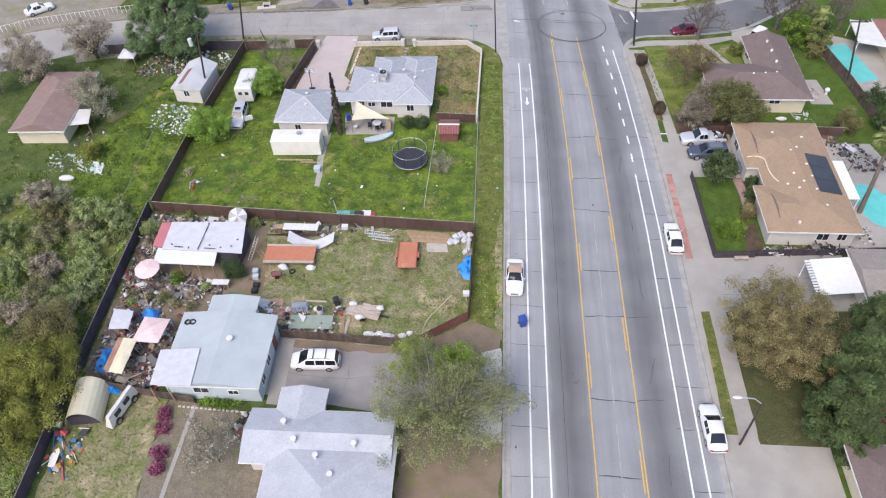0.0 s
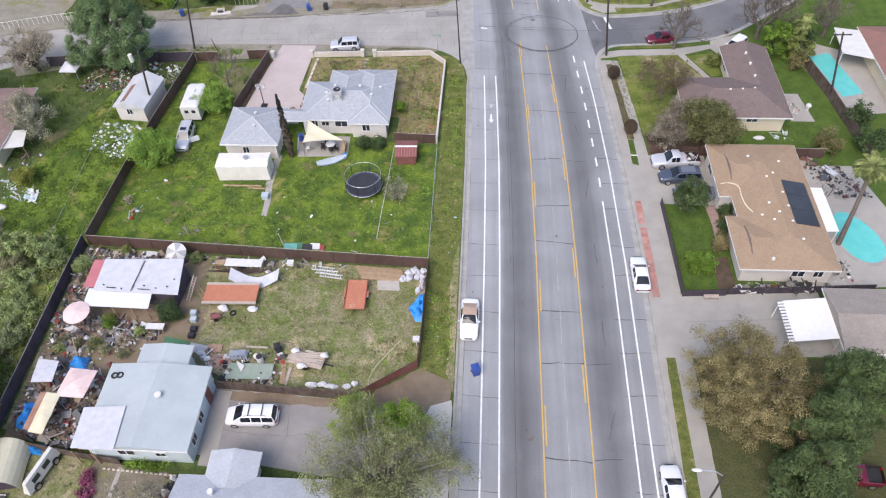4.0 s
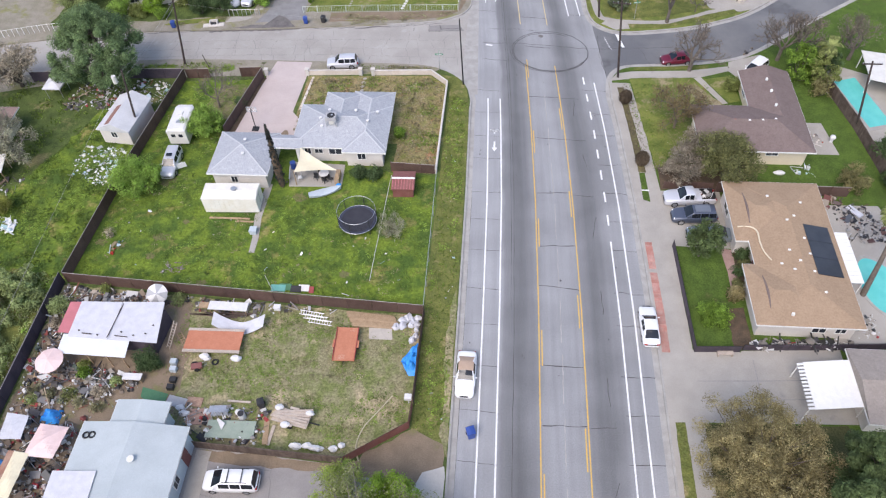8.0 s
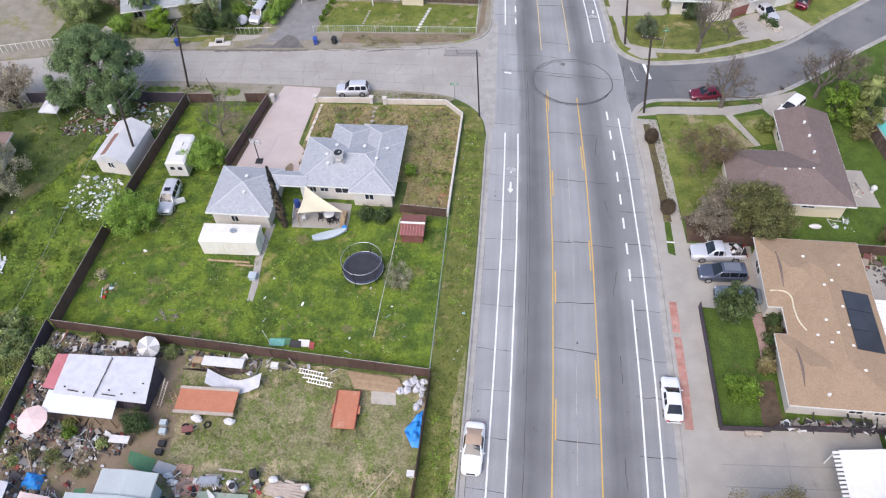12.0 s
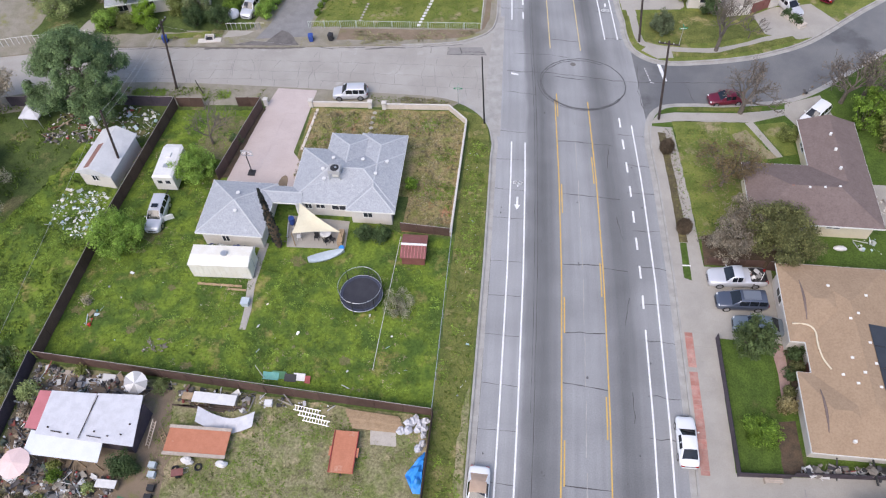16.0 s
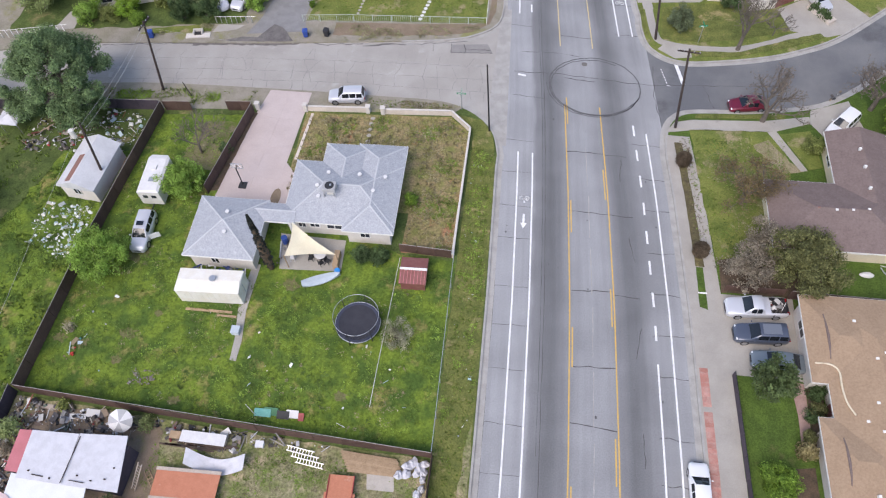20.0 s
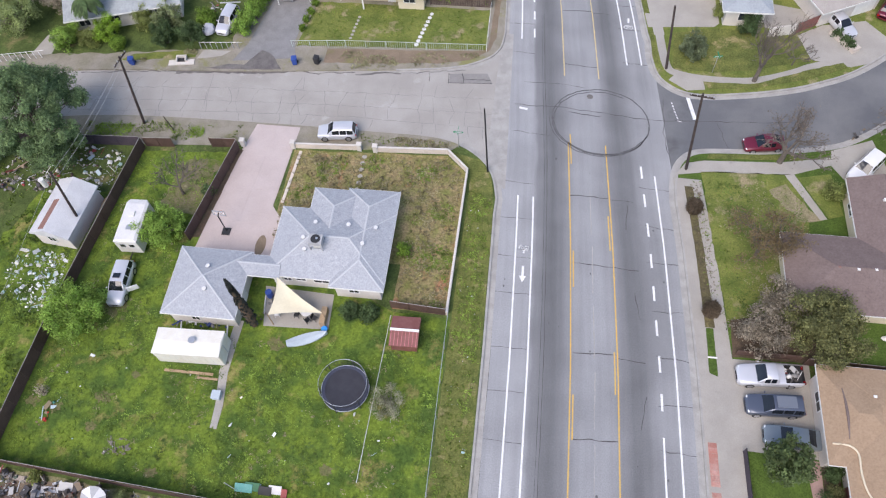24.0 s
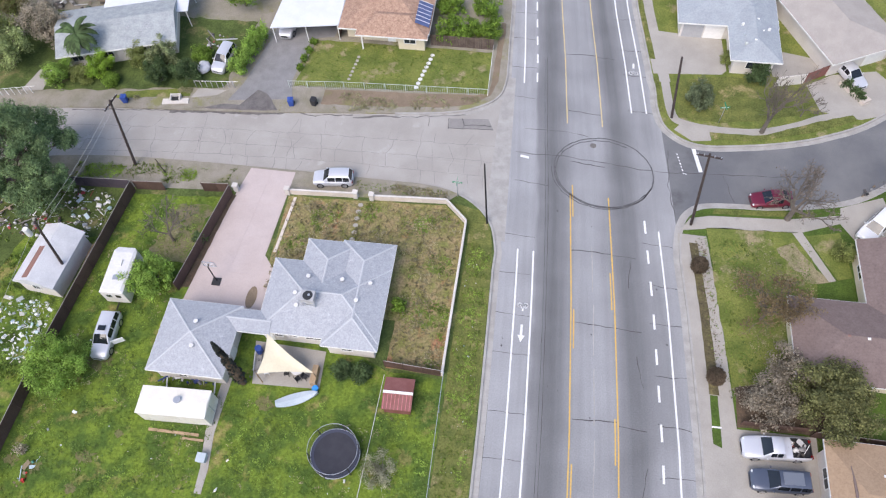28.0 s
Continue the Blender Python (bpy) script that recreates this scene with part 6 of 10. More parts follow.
TUFT_DARK = leaf_material("dark_grass_blades", (0.10, 0.155, 0.036), 0.2)
TUFT_LIGHT = leaf_material("light_grass_blades", (0.19, 0.28, 0.05), 0.3)
lawn_poly = [(-37, 59.4), (-36, 92), (-27, 93), (-27, 82), (-19.5, 73), (-11, 74), (-1, 77), (-0.9, 59.4)]
tufts("grass_tufts", lawn_poly, 5000, 0.07, TUFT_DARK, "darker clumps of lawn weeds", 12, G + 0.01, 0.28, 0.06)
tufts("grass_tufts", lawn_poly, 5000, 0.08, TUFT_LIGHT, "lighter clumps of lawn grass", 13, G + 0.01, 0.3, 0.05)
tufts("grass_tufts", [(-50, 60), (-50.5, 69), (-47, 78), (-44.5, 86), (-37.4, 87), (-37.6, 74), (-38.2, 60)], 7000, 0.1, TUFT_DARK, "darker clumps of weeds in the rough lawn", 14, G + 0.01, 0.28, 0.07)
tufts("weed_tufts", [(-52, 20), (-52, 59), (-38.6, 59), (-39, 20)], 16000, 0.35, LEAF_WEED, "tall dull green weeds beside the screened fence", 15, G, 0.1, 0.09)

# ---- fences, walls and poles ----


def fence(label, pts, height, mat, bay=2.4, rail=STEEL, post=None, thick=0.05, category="fence", slats=0, base=G, cap=True):
    """Posts, one panel or a row of boards for each bay, and a rail on top."""
    ob = thing("fence", label, category)
    for (x0, y0), (x1, y1) in zip(pts, pts[1:]):
        length = math.hypot(x1 - x0, y1 - y0)
        ang = math.degrees(math.atan2(y1 - y0, x1 - x0))
        n = max(1, round(length / bay))
        for i in range(n):
            a = length * i / n
            m = pose(x0, y0, base, 0, 0, ang) @ pose(a, 0, 0, 0, random.uniform(-0.6, 0.6), 0)
            w = length / n
            if slats:
                for k in range(slats):
                    s = w / slats
                    part("board", Form().box(0.02 + k * s, -thick / 2, 0.03, (k + 1) * s, thick / 2, height * random.uniform(0.97, 1.0)), mat, ob, "", m)
            elif mat:
                part("panel", Form().box(0.05, -thick / 2, 0.04, w - 0.05, thick / 2, height), mat, ob, "", m)
            part("post", Form().cyl(0, 0, -0.1, height + 0.06, 0.045, 6), post or (mat if mat and not slats else rail), ob, "", m)
        if cap:
            part("rail", Form().tube([(0, 0, height + 0.02), (length, 0, height + 0.02)], 0.028, 6), rail, ob, "", pose(x0, y0, base, 0, 0, ang))
    return ob


FENCE_RAIL = material("dull_fence_rail", (0.36, 0.33, 0.31), 0.6, 0.3, fine=0.15, bump=0)
fence("dark brown slatted fence between the back lawn and the junk yard", [(-37.6, 58.8), (-0.5, 58.6)], 1.6, FENCE_BROWN, 2.5, FENCE_RAIL)
fence("tall dark brown slatted fence along the side yard", [(-37.6, 58.8), (-36.9, 74), (-35.5, 93.8)], 1.7, FENCE_BROWN, 2.5, FENCE_RAIL)
fence("dark screened fence along the junk yard", [(-38.6, 12), (-38.2, 35), (-37.9, 58.8)], 1.7, FENCE_DARK, 2.5, FENCE_RAIL)
fence("dark brown slatted fence beside the pink driveway", [(-27.0, 82.8), (-25.3, 94.8)], 1.6, FENCE_BROWN, 2.4, FENCE_RAIL)
fence("dark brown fence panels at the side yard's street end", [(-35.4, 93.9), (-32.3, 94.2)], 1.5, FENCE_BROWN, 1.6, FENCE_RAIL)
fence("dark brown fence panels beside the driveway's mouth", [(-28.3, 94.7), (-25.4, 95.0)], 1.5, FENCE_BROWN, 1.5, FENCE_RAIL)
fence("weathered dark fence behind the pine", [(-56, 92.0), (-46, 93.2), (-35.8, 93.9)], 1.6, FENCE_DARK, 2.4, FENCE_RAIL)
fence("thin dark brown fence along the verge", [(-0.45, 58.6), (-0.55, 48.6)], 1.5, FENCE_BROWN, 2.5, FENCE_BROWN)
fence("dark red-brown fence across the yard's cut corner", [(-0.6, 48.4), (-0.7, 46.4), (-5.8, 42.6)], 1.3, SHED_RED, 2.2, FENCE_BROWN)
fence("weathered wooden fence beside the driveway", [(-5.9, 42.6), (-19.0, 42.5)], 1.3, FENCE_WOOD, 2.0, FENCE_WOOD, slats=8)
fence("wire fence on thin posts along the verge", [(-0.5, 58.8), (-0.75, 78.2)], 1.5, None, 3.0, STEEL)
fence("dark brown gate fence beside the house", [(-6.1, 78.4), (-1.0, 78.3)], 1.4, FENCE_BROWN, 1.7, FENCE_RAIL)
fence("rough plank fence at the end of the yard", [(-35.5, 34.6), (-29.3, 34.2), (-25.6, 34.1)], 1.2, FENCE_WOOD, 2.0, FENCE_WOOD, slats=6)
fence("low dark fence along the front lawn", [(24.75, 69.2), (25.1, 56.2), (29.2, 56.4)], 1.0, FENCE_DARK, 2.0, IRON)
fence("dark wooden fence beside the concrete driveway", [(29.4, 56.6), (44, 57.2)], 0.95, FENCE_DARK, 2.2, IRON, slats=10)
fence("dark red-brown wooden fence behind the tan house", [(30.4, 77.6), (45, 77.4)], 1.5, FENCE_BROWN, 2.2, FENCE_RAIL)
fence("dark fence beside the planting bed", [(24.8, 77.9), (30.2, 78.0)], 1.0, FENCE_BROWN, 2.1, FENCE_BROWN)
fence("weathered board fence behind the pool", [(46.8, 101.6), (48.6, 97), (49.6, 89.3), (50.1, 80.9), (50.3, 77)], 1.7, FENCE_WOOD, 2.2, FENCE_WOOD, slats=9)
fence("pale green picket fence along the front lawn", [(-23.6, 110.6), (-17.4, 111.3), (-0.9, 112.6)], 1.0, None, 2.4, PICKET)
fence("weathered board fence beside the brown-tiled house", [(-8.8, 119.8), (-1.2, 120.1)], 1.6, FENCE_WOOD, 2.2, FENCE_WOOD, slats=12)
fence("white fence beside the corner lawn", [(-0.9, 112.6), (-1.2, 120)], 0.9, None, 2.3, TRIM_WHITE)
fence("thin iron fence before the overgrown garden", [(-34.2, 109.2), (-29.2, 109.7)], 1.0, None, 0.6, STEEL)
fence("white ornamental fence along the street", [(-80, 95), (-72, 100.4), (-60, 104.4), (-52, 106.2)], 1.1, None, 0.7, TRIM_WHITE)
fence("red-brown wooden gate fence beside the white house", [(35.6, 120.5), (39.2, 122.8)], 1.6, SHED_RED, 1.8, FENCE_RAIL)
# picket uprights of the pale fence
for i in range(90):
    x = -23.4 + 22.2 * i / 90
    y = 110.6 + 2.0 * i / 90
    part("picket", Form().box(x - 0.012, y - 0.01, G, x + 0.012, y + 0.01, G + 0.95), PICKET, bpy.data.objects["fence.018"])

front_wall = thing("garden_wall", "low pale block wall with a white cap round the front yard", "wall")
for (x0, y0), (x1, y1) in (((-19.6, 95.7), (-12.8, 96.3)), ((-10.9, 96.3), (-3.3, 97.0)), ((-3.3, 97.0), (-0.95, 94.8)), ((-0.95, 94.8), (-0.95, 78.3))):
    ln, an = math.hypot(x1 - x0, y1 - y0), math.degrees(math.atan2(y1 - y0, x1 - x0))
    n = max(1, round(ln / 2.4))
    for i in range(n):
        m = pose(x0, y0, G, 0, 0, an) @ pose(ln * i / n, 0, 0)
        part("wall_panel", Form().box(0.005, -0.09, -0.05, ln / n - 0.005, 0.09, 0.72), BRICK_PALE, front_wall, "", m)
        part("cap", Form().box(0.0, -0.105, 0.723, ln / n - 0.01, 0.105, 0.78), BRICK_CAP, front_wall, "", m)
for x, y in ((-19.6, 95.7), (-12.6, 96.3), (-10.9, 96.3), (-25.0, 95.3)):
    part("pillar", Form().box(x - 0.22, y - 0.22, 0.1, x + 0.22, y + 0.22, 1.1).box(x - 0.27, y - 0.27, 1.103, x + 0.27, y + 0.27, 1.2), BRICK_CAP, front_wall, "white gate pillar")


def pole(label, x, y, top, arms=1, r=0.15, mat=POLE_WOOD, turn=0):
    tx, ty, tz = top
    ob = thing("utility_pole", label, "utility pole", pose(x, y, 0))
    part("shaft", Form().tube([(0, 0, 0), ((tx - x), (ty - y), tz)], [r, r * 0.7], 8), mat, ob)
    for k in range(arms):
        f = (tz - 0.35 - 0.7 * k) / tz
        m = pose((tx - x) * f, (ty - y) * f, tz * f, 0, 0, turn)
        part("crossarm", Form().box(-1.1, -0.06, -0.06, 1.1, 0.06, 0.06), mat, ob, "", m)
        for q in (-1.0, -0.45, 0.45, 1.0):
            part("insulator", Form().cyl(q, 0, 0.06, 0.2, 0.05, 6), STEEL, ob, "", m)
    return ob


pole("tall dark wooden utility pole beside the white shed", -38.0, 82.5, (-37.2, 83.4, 9.2), 0)
part("transformer", Form().cyl(-0.25, 0.4, 7.6, 8.6, 0.26, 10), METAL_WHITE, bpy.data.objects["utility_pole"], "white transformer can")
pole("tall dark wooden utility pole on the shoulder", -36.9, 97.1, (-35.7, 97.8, 9.8), 1, turn=80)
pole("slim dark street corner pole", 1.25, 95.2, (0.85, 95.3, 9.9), 0, 0.1, IRON)
pole("tall dark wooden utility pole at the crossing", 21.5, 98.2, (20.3, 98.4, 11.2), 1, turn=-8)
pole("dark wooden utility pole on the far corner", 19.9, 112.5, (18.9, 112.8, 8.8), 0)
pole("dark utility pole beside the back fence", 49.8, 89.3, (48.0, 89.8, 9.6), 1)
pole("short leaning post on the shoulder", -33.2, 96.4, (-33.9, 96.9, 1.9), 0, 0.07)


def wire(a, b, sag, label, r=0.012):
    a, b = Vector(a), Vector(b)
    pts = [a.lerp(b, t) - Vector((0, 0, sag * 4 * t * (1 - t))) for t in steps(0, 1, 0.05)]
    return solo("wire", Form().tube(pts, r, 4, False), WIRE, label, "wire", "overhead wires")


WIRE = material("pale_overhead_wire", (0.34, 0.34, 0.33), 0.6, fine=0, bump=0)
wire((-37.2, 83.4, 9.0), (-39.3, 26, 3.5), 0.6, "thin pale overhead service wire")
wire((-37.2, 83.4, 9.0), (-35.7, 97.3, 9.5), 0.5, "thin pale overhead wire between poles", 0.016)
wire((-37.0, 83.4, 8.4), (-35.7, 97.3, 8.9), 0.5, "thin pale overhead wire between poles", 0.016)
wire((-35.7, 97.3, 9.5), (1.0, 95.3, 9.6), 0.9, "thin pale overhead wire along the street", 0.008)

lamp = thing("street_lamp", "tall street lamp with a pale curved arm at the sidewalk", "street lamp", pose(23.5, 34.1, G))
part("post", Form().tube([(0, 0, 0), (-0.1, 0, 7.2)], [0.11, 0.08], 8), POLE_WOOD, lamp)
part("arm", Form().tube([(-0.1, 0, 7.0), (-0.8, 0.1, 7.6), (-1.9, 0.1, 7.75)], 0.05, 6), STEEL, lamp)
part("lamp_head", Form().ball(-2.2, 0.1, 7.72, 0.42, 0.16, 0.1, 10), METAL_WHITE, lamp, "pale lamp head")


def street_sign(label, x, y, z, turn):
    ob = thing("street_sign", label, "sign", pose(x, y, G, 0, 0, turn))
    part("post", Form().cyl(0, 0, 0, z, 0.035, 6), STEEL, ob)
    for k, a in enumerate((0, 90)):
        s = part("name_plate", Form().box(-0.5, -0.015, z + 0.05 + 0.24 * k, 0.5, 0.015, z + 0.26 + 0.24 * k), SIGN_GREEN, ob, "green street name plate", pose(0, 0, 0, 0, 0, a))
        part("lettering", Form().box(-0.36, -0.02, z + 0.11 + 0.24 * k, 0.36, -0.016, z + 0.19 + 0.24 * k), TRIM_WHITE, s)
    return ob


SIGN_GREEN = material("green_sign_enamel", (0.015, 0.22, 0.11), 0.5, fine=0.05, bump=0)
street_sign("green street name sign on a thin post", 24.9, 112.5, 2.4, 10)
street_sign("green street name sign on a thin post", -2.3, 98.0, 2.4, 0)

# ---- vehicles ----
TAN_TOP = material("tan_canvas_top", (0.44, 0.32, 0.24), 0.85, second=(0.38, 0.27, 0.2), size=0.5, amount=0.5, fine=0.1)
PAINT = {}


def paint(name, colour, metal=0.0, rough=0.3):
    if name not in PAINT:
        m = bpy.data.materials.new(name)
        m.use_nodes = True
        b = m.node_tree.nodes["Principled BSDF"]
        b.inputs["Base Color"].default_value = (*colour, 1)
        b.inputs["Roughness"].default_value, b.inputs["Metallic"].default_value = rough, metal
        b.inputs["Coat Weight"].default_value = 0.6
        PAINT[name] = m
    return PAINT[name]


def wheel(parent, x, y, r=0.32, w=0.2):
    m = pose(x, y, r)
    side = 1 if y > 0 else -1
    tyre = part("tyre", Form().tube([(0, -w / 2, 0), (0, w / 2, 0)], r, 16), RUBBER, None, "", None)
    ob = part("wheel", Form().tube([(0, side * (w / 2 - 0.02), 0), (0, side * (w / 2 + 0.012), 0)], r * 0.66, 14), RIM, parent, "", m)
    tyre.parent = ob
    return ob


def car(label, at, colour, shape="sedan", roof=None, category="car", L=4.6, W=1.8):
    """x is forward. A lofted lower body carries a lofted cabin whose panes, pillars and roof are parts of their own."""
    ob = thing({"pickup": "pickup_truck", "suv": "car", "van": "minivan"}.get(shape, "car"), label, category, at)
    hood, belt, top, boot = {"sedan": (0.80, 0.90, 1.43, 0.88), "coupe": (0.74, 0.84, 1.28, 0.80), "suv": (0.98, 1.04, 1.66, 1.04), "van": (0.94, 1.02, 1.72, 1.02), "pickup": (1.02, 1.10, 1.76, 1.08)}[shape]
    a, c, d, b = {"sedan": (0.12, 0.28, 0.55, 0.72), "coupe": (0.14, 0.30, 0.50, 0.68), "suv": (0.012, 0.075, 0.57, 0.73), "van": (0.012, 0.06, 0.62, 0.82), "pickup": (0.40, 0.445, 0.61, 0.73)}[shape]
    stations = [(0.0, 0.70, 0.40, boot - 0.22), (0.012, 0.84, 0.30, boot - 0.08), (0.05, 0.94, 0.23, boot - 0.01), (0.14, 0.99, 0.2, boot + 0.01), (0.3, 1.0, 0.19, belt), (0.5, 1.0, 0.19, belt), (0.68, 1.0, 0.19, belt - 0.01), (0.76, 0.99, 0.19, hood + 0.04),
                (0.86, 0.97, 0.19, hood), (0.93, 0.93, 0.2, hood - 0.07), (0.97, 0.86, 0.22, hood - 0.15), (0.992, 0.74, 0.27, hood - 0.25), (1.0, 0.6, 0.36, hood - 0.34)]
    rings = []
    for s, w, lo, hi in stations:
        x, h = (s - 0.5) * L, W / 2 * w
        half = [(0.88, lo), (0.98, lo + 0.12), (1.0, lo + (hi - lo) * 0.45), (0.985, hi - 0.16), (0.94, hi - 0.06), (0.84, hi - 0.01), (0.5, hi + 0.025)]
        rings.append([(x, -h * q, z) for q, z in half] + [(x, 0, hi + 0.035)] + [(x, h * q, z) for q, z in half[::-1]])
    n = len(rings[0])
    faces = [(i * n + j, (i + 1) * n + j, (i + 1) * n + (j + 1) % n, i * n + (j + 1) % n) for i in range(len(rings) - 1) for j in range(n)]
    if shape == "pickup":
        faces = [q for q in faces if not (1 <= q[0] // n < 4 and q[0] % n in (5, 6, 7, 8))]
    part("body", Form().add([p for r in rings for p in r], faces + [tuple(range(n - 1, -1, -1)), tuple((len(rings) - 1) * n + j for j in range(n))]), colour, ob, "", None, True)
    if shape == "pickup":
        x0, x1, h = -0.485 * L, -0.105 * L, W / 2 * 0.83
        part("bed", Form().add([(x0, -h, 0.6), (x1, -h, 0.6), (x1, h, 0.6), (x0, h, 0.6), (x0, -h, belt - 0.02), (x1, -h, belt - 0.02), (x1, h, belt - 0.02), (x0, h, belt - 0.02)], [(0, 1, 2, 3), (0, 4, 5, 1), (1, 5, 6, 2), (2, 6, 7, 3), (3, 7, 4, 0)]), PLASTIC_BLACK, ob, "dark open load bed")
    wb, wt = W / 2 * 0.93, W / 2 * 0.74
    z0 = belt - 0.03

    def section(s):
        """Foot, shoulder, rail and crown of the cabin at s along the length."""
        k = 1.0
        if s < c:
            k = ((s - a) / (c - a)) ** 0.8
        elif s > d:
            k = ((b - s) / (b - d)) ** 0.85
        z = z0 + (top - 0.05 * (2 * (s - c) / (d - c) - 1) ** 2 - z0) * k if c <= s <= d else z0 + (top - 0.05 - z0) * k
        w = wb + (wt - wb) * k
        x = (s - 0.5) * L
        ends = 1.0 - 0.06 * (1 - k)
        return [(x, wb * ends, z0), (x, (w * 0.96 + wb * 0.04) * ends, z0 + (z - z0) * 0.86), (x, w * 0.86, z - 0.012), (x, 0, z + 0.03 * k)], k

    cuts = {"sedan": (0.30, 0.415, 0.43, 0.57), "coupe": (0.32, 0.55), "suv": (0.07, 0.22, 0.24, 0.40, 0.42, 0.60), "van": (0.05, 0.25, 0.27, 0.45, 0.47, 0.66), "pickup": (0.46, 0.54, 0.55, 0.63)}[shape]
    marks = sorted(set([a + (c - a) * t for t in (0.03, 0.5, 1)] + [c + (d - c) * t / 6 for t in range(7)] + [d + (b - d) * t for t in (0.5, 0.97)] + list(cuts)))
    rows = [section(s)[0] for s in marks]
    cab, crown, front, back = Form(), Form(), Form(), Form()
    sides = {}

    def quad(form, p, q, r, t, flip):
        form.add([p, q, r, t], [(3, 2, 1, 0) if flip else (0, 1, 2, 3)])

    for (s0, r0), (s1, r1) in zip(zip(marks, rows), zip(marks[1:], rows[1:])):
        mid = (s0 + s1) / 2
        for sg in (1, -1):
            m0, m1 = [(x, sg * y, z) for x, y, z in r0], [(x, sg * y, z) for x, y, z in r1]
            hole = next((k for k in range(0, len(cuts), 2) if cuts[k] <= mid <= cuts[k + 1]), None)
            low0, low1 = [tuple(Vector(p).lerp(Vector(q), 0.1)) for p, q in ((m0[0], m0[1]), (m1[0], m1[1]))]
            quad(cab, m1[0], m0[0], low0, low1, sg < 0)
            quad(sides.setdefault((hole, sg), Form()) if hole is not None else cab, low1, low0, m0[1], m1[1], sg < 0)
            quad(cab if mid < c or mid > d else crown, m1[1], m0[1], m0[2], m1[2], sg < 0)
            quad(back if mid < c else (front if mid > d else crown), m1[2], m0[2], m0[3], m1[3], sg < 0)
    cabin = part("cabin", cab.weld(), colour, ob, "", None, False)
    part("roof", crown.weld(), roof or colour, ob, "", None, True)
    part("windshield", front, CAR_GLASS, cabin)
    part("rear_window", back, CAR_GLASS if roof is not TAN_TOP else TAN_TOP, cabin)
    for f in sides.values():
        part("side_window", f, CAR_GLASS, cabin)
    for x in (-0.30 * L, 0.31 * L):
        for y in (-W / 2 + 0.1, W / 2 - 0.1):
            wheel(ob, x, y, 0.33 if shape in ("sedan", "coupe", "van") else 0.38)
    for y in (-1, 1):
        part("headlight", Form().ball(0.462 * L, y * W * 0.33, hood - 0.2, 0.1, 0.17, 0.08, 8), LAMP_CLEAR, ob)
        part("tail_light", Form().box(-0.503 * L, y * W * 0.34 - 0.14, boot - 0.3, -0.475 * L, y * W * 0.34 + 0.14, boot - 0.14), LAMP_RED, ob)
        part("mirror", Form().ball((b - 0.5) * L - 0.3, y * (W / 2 + 0.06), belt + 0.07, 0.07, 0.11, 0.08, 6), colour, ob)
    part("bumper", Form().box(0.475 * L, -W * 0.32, 0.3, 0.503 * L, W * 0.32, 0.48), colour if shape != "pickup" else RIM, ob)
    part("bumper", Form().box(-0.508 * L, -W * 0.36, 0.32, -0.485 * L, W * 0.36, 0.5), colour if shape != "pickup" else RIM, ob)
    part("grille", Form().box(0.488 * L, -W * 0.2, 0.5, 0.506 * L, W * 0.2, 0.6), PLASTIC_BLACK, ob)
    return ob


WHITE_CAR = paint("white_car_paint", (0.76, 0.76, 0.77))
SILVER_CAR = paint("silver_car_paint", (0.60, 0.60, 0.63), 0.3)
DARK_CAR = paint("dark_blue_grey_car_paint", (0.085, 0.10, 0.14), 0.3)
BLUE_CAR = paint("blue_grey_car_paint", (0.20, 0.235, 0.26), 0.35)
GREY_CAR = paint("grey_car_paint", (0.22, 0.235, 0.265), 0.4)
RED_CAR = paint("red_car_paint", (0.14, 0.009, 0.028), 0.1)
car("white convertible with a closed tan canvas top", pose(3.85, 52.1, 0.0, 0, 0, -91), WHITE_CAR, "coupe", TAN_TOP, L=4.8, W=1.9)
wagon = car("white minivan with roof rails parked on the grey driveway", pose(-14.9, 39.7, G + 0.03, 0, 0, 182), WHITE_CAR, "van", L=4.75, W=1.85)
for y in (-0.62, 0.62):
    part("roof_rail", Form().tube([(-1.7, y, 1.72), (-1.6, y, 1.8), (0.35, y, 1.8), (0.45, y, 1.72)], 0.03, 6), PLASTIC_BLACK, wagon)
for x in (-1.2, 0.0):
    part("cross_bar", Form().box(x - 0.04, -0.62, 1.79, x + 0.04, 0.62, 1.83), PLASTIC_BLACK, wagon)
sedan = car("white sedan parked at the red paver strip", pose(21.35, 58.7, 0.0, 0, 0, 91), WHITE_CAR, "sedan", L=4.5, W=1.72)
car("white sedan parked beside the street lamp", pose(21.35, 35.5, 0.0, 0, 0, 92), WHITE_CAR, "sedan", L=4.7, W=1.78)
car("silver pickup truck with a loaded dark bed", pose(27.2, 76.0, G + 0.03, 0, 0, 184), SILVER_CAR, "pickup", category="pickup truck", L=5.6, W=1.95)
apron_suv = car("dark blue-grey wagon on the parking apron", pose(27.3, 73.3, G + 0.03, 0, 0, 183), DARK_CAR, "suv", L=4.8, W=1.85)
part("roof_panel", Form().box(-1.5, -0.5, 1.68, 0.1, 0.5, 1.705), GREY_CAR, apron_suv, "grey roof panel")
car("blue-grey sedan on the parking apron", pose(28.5, 70.7, G + 0.03, 0, 0, 178), BLUE_CAR, "sedan", L=4.7, W=1.8)
car("silver compact off-roader parked on the shoulder", pose(-15.3, 97.95, G + 0.02, 0, 0, 186), SILVER_CAR, "suv", L=4.2, W=1.75)
car("dark red sedan parked under a bare tree", pose(29.6, 102.4, 0.0, 0, 0, 189), RED_CAR, "sedan", L=4.2, W=1.75)
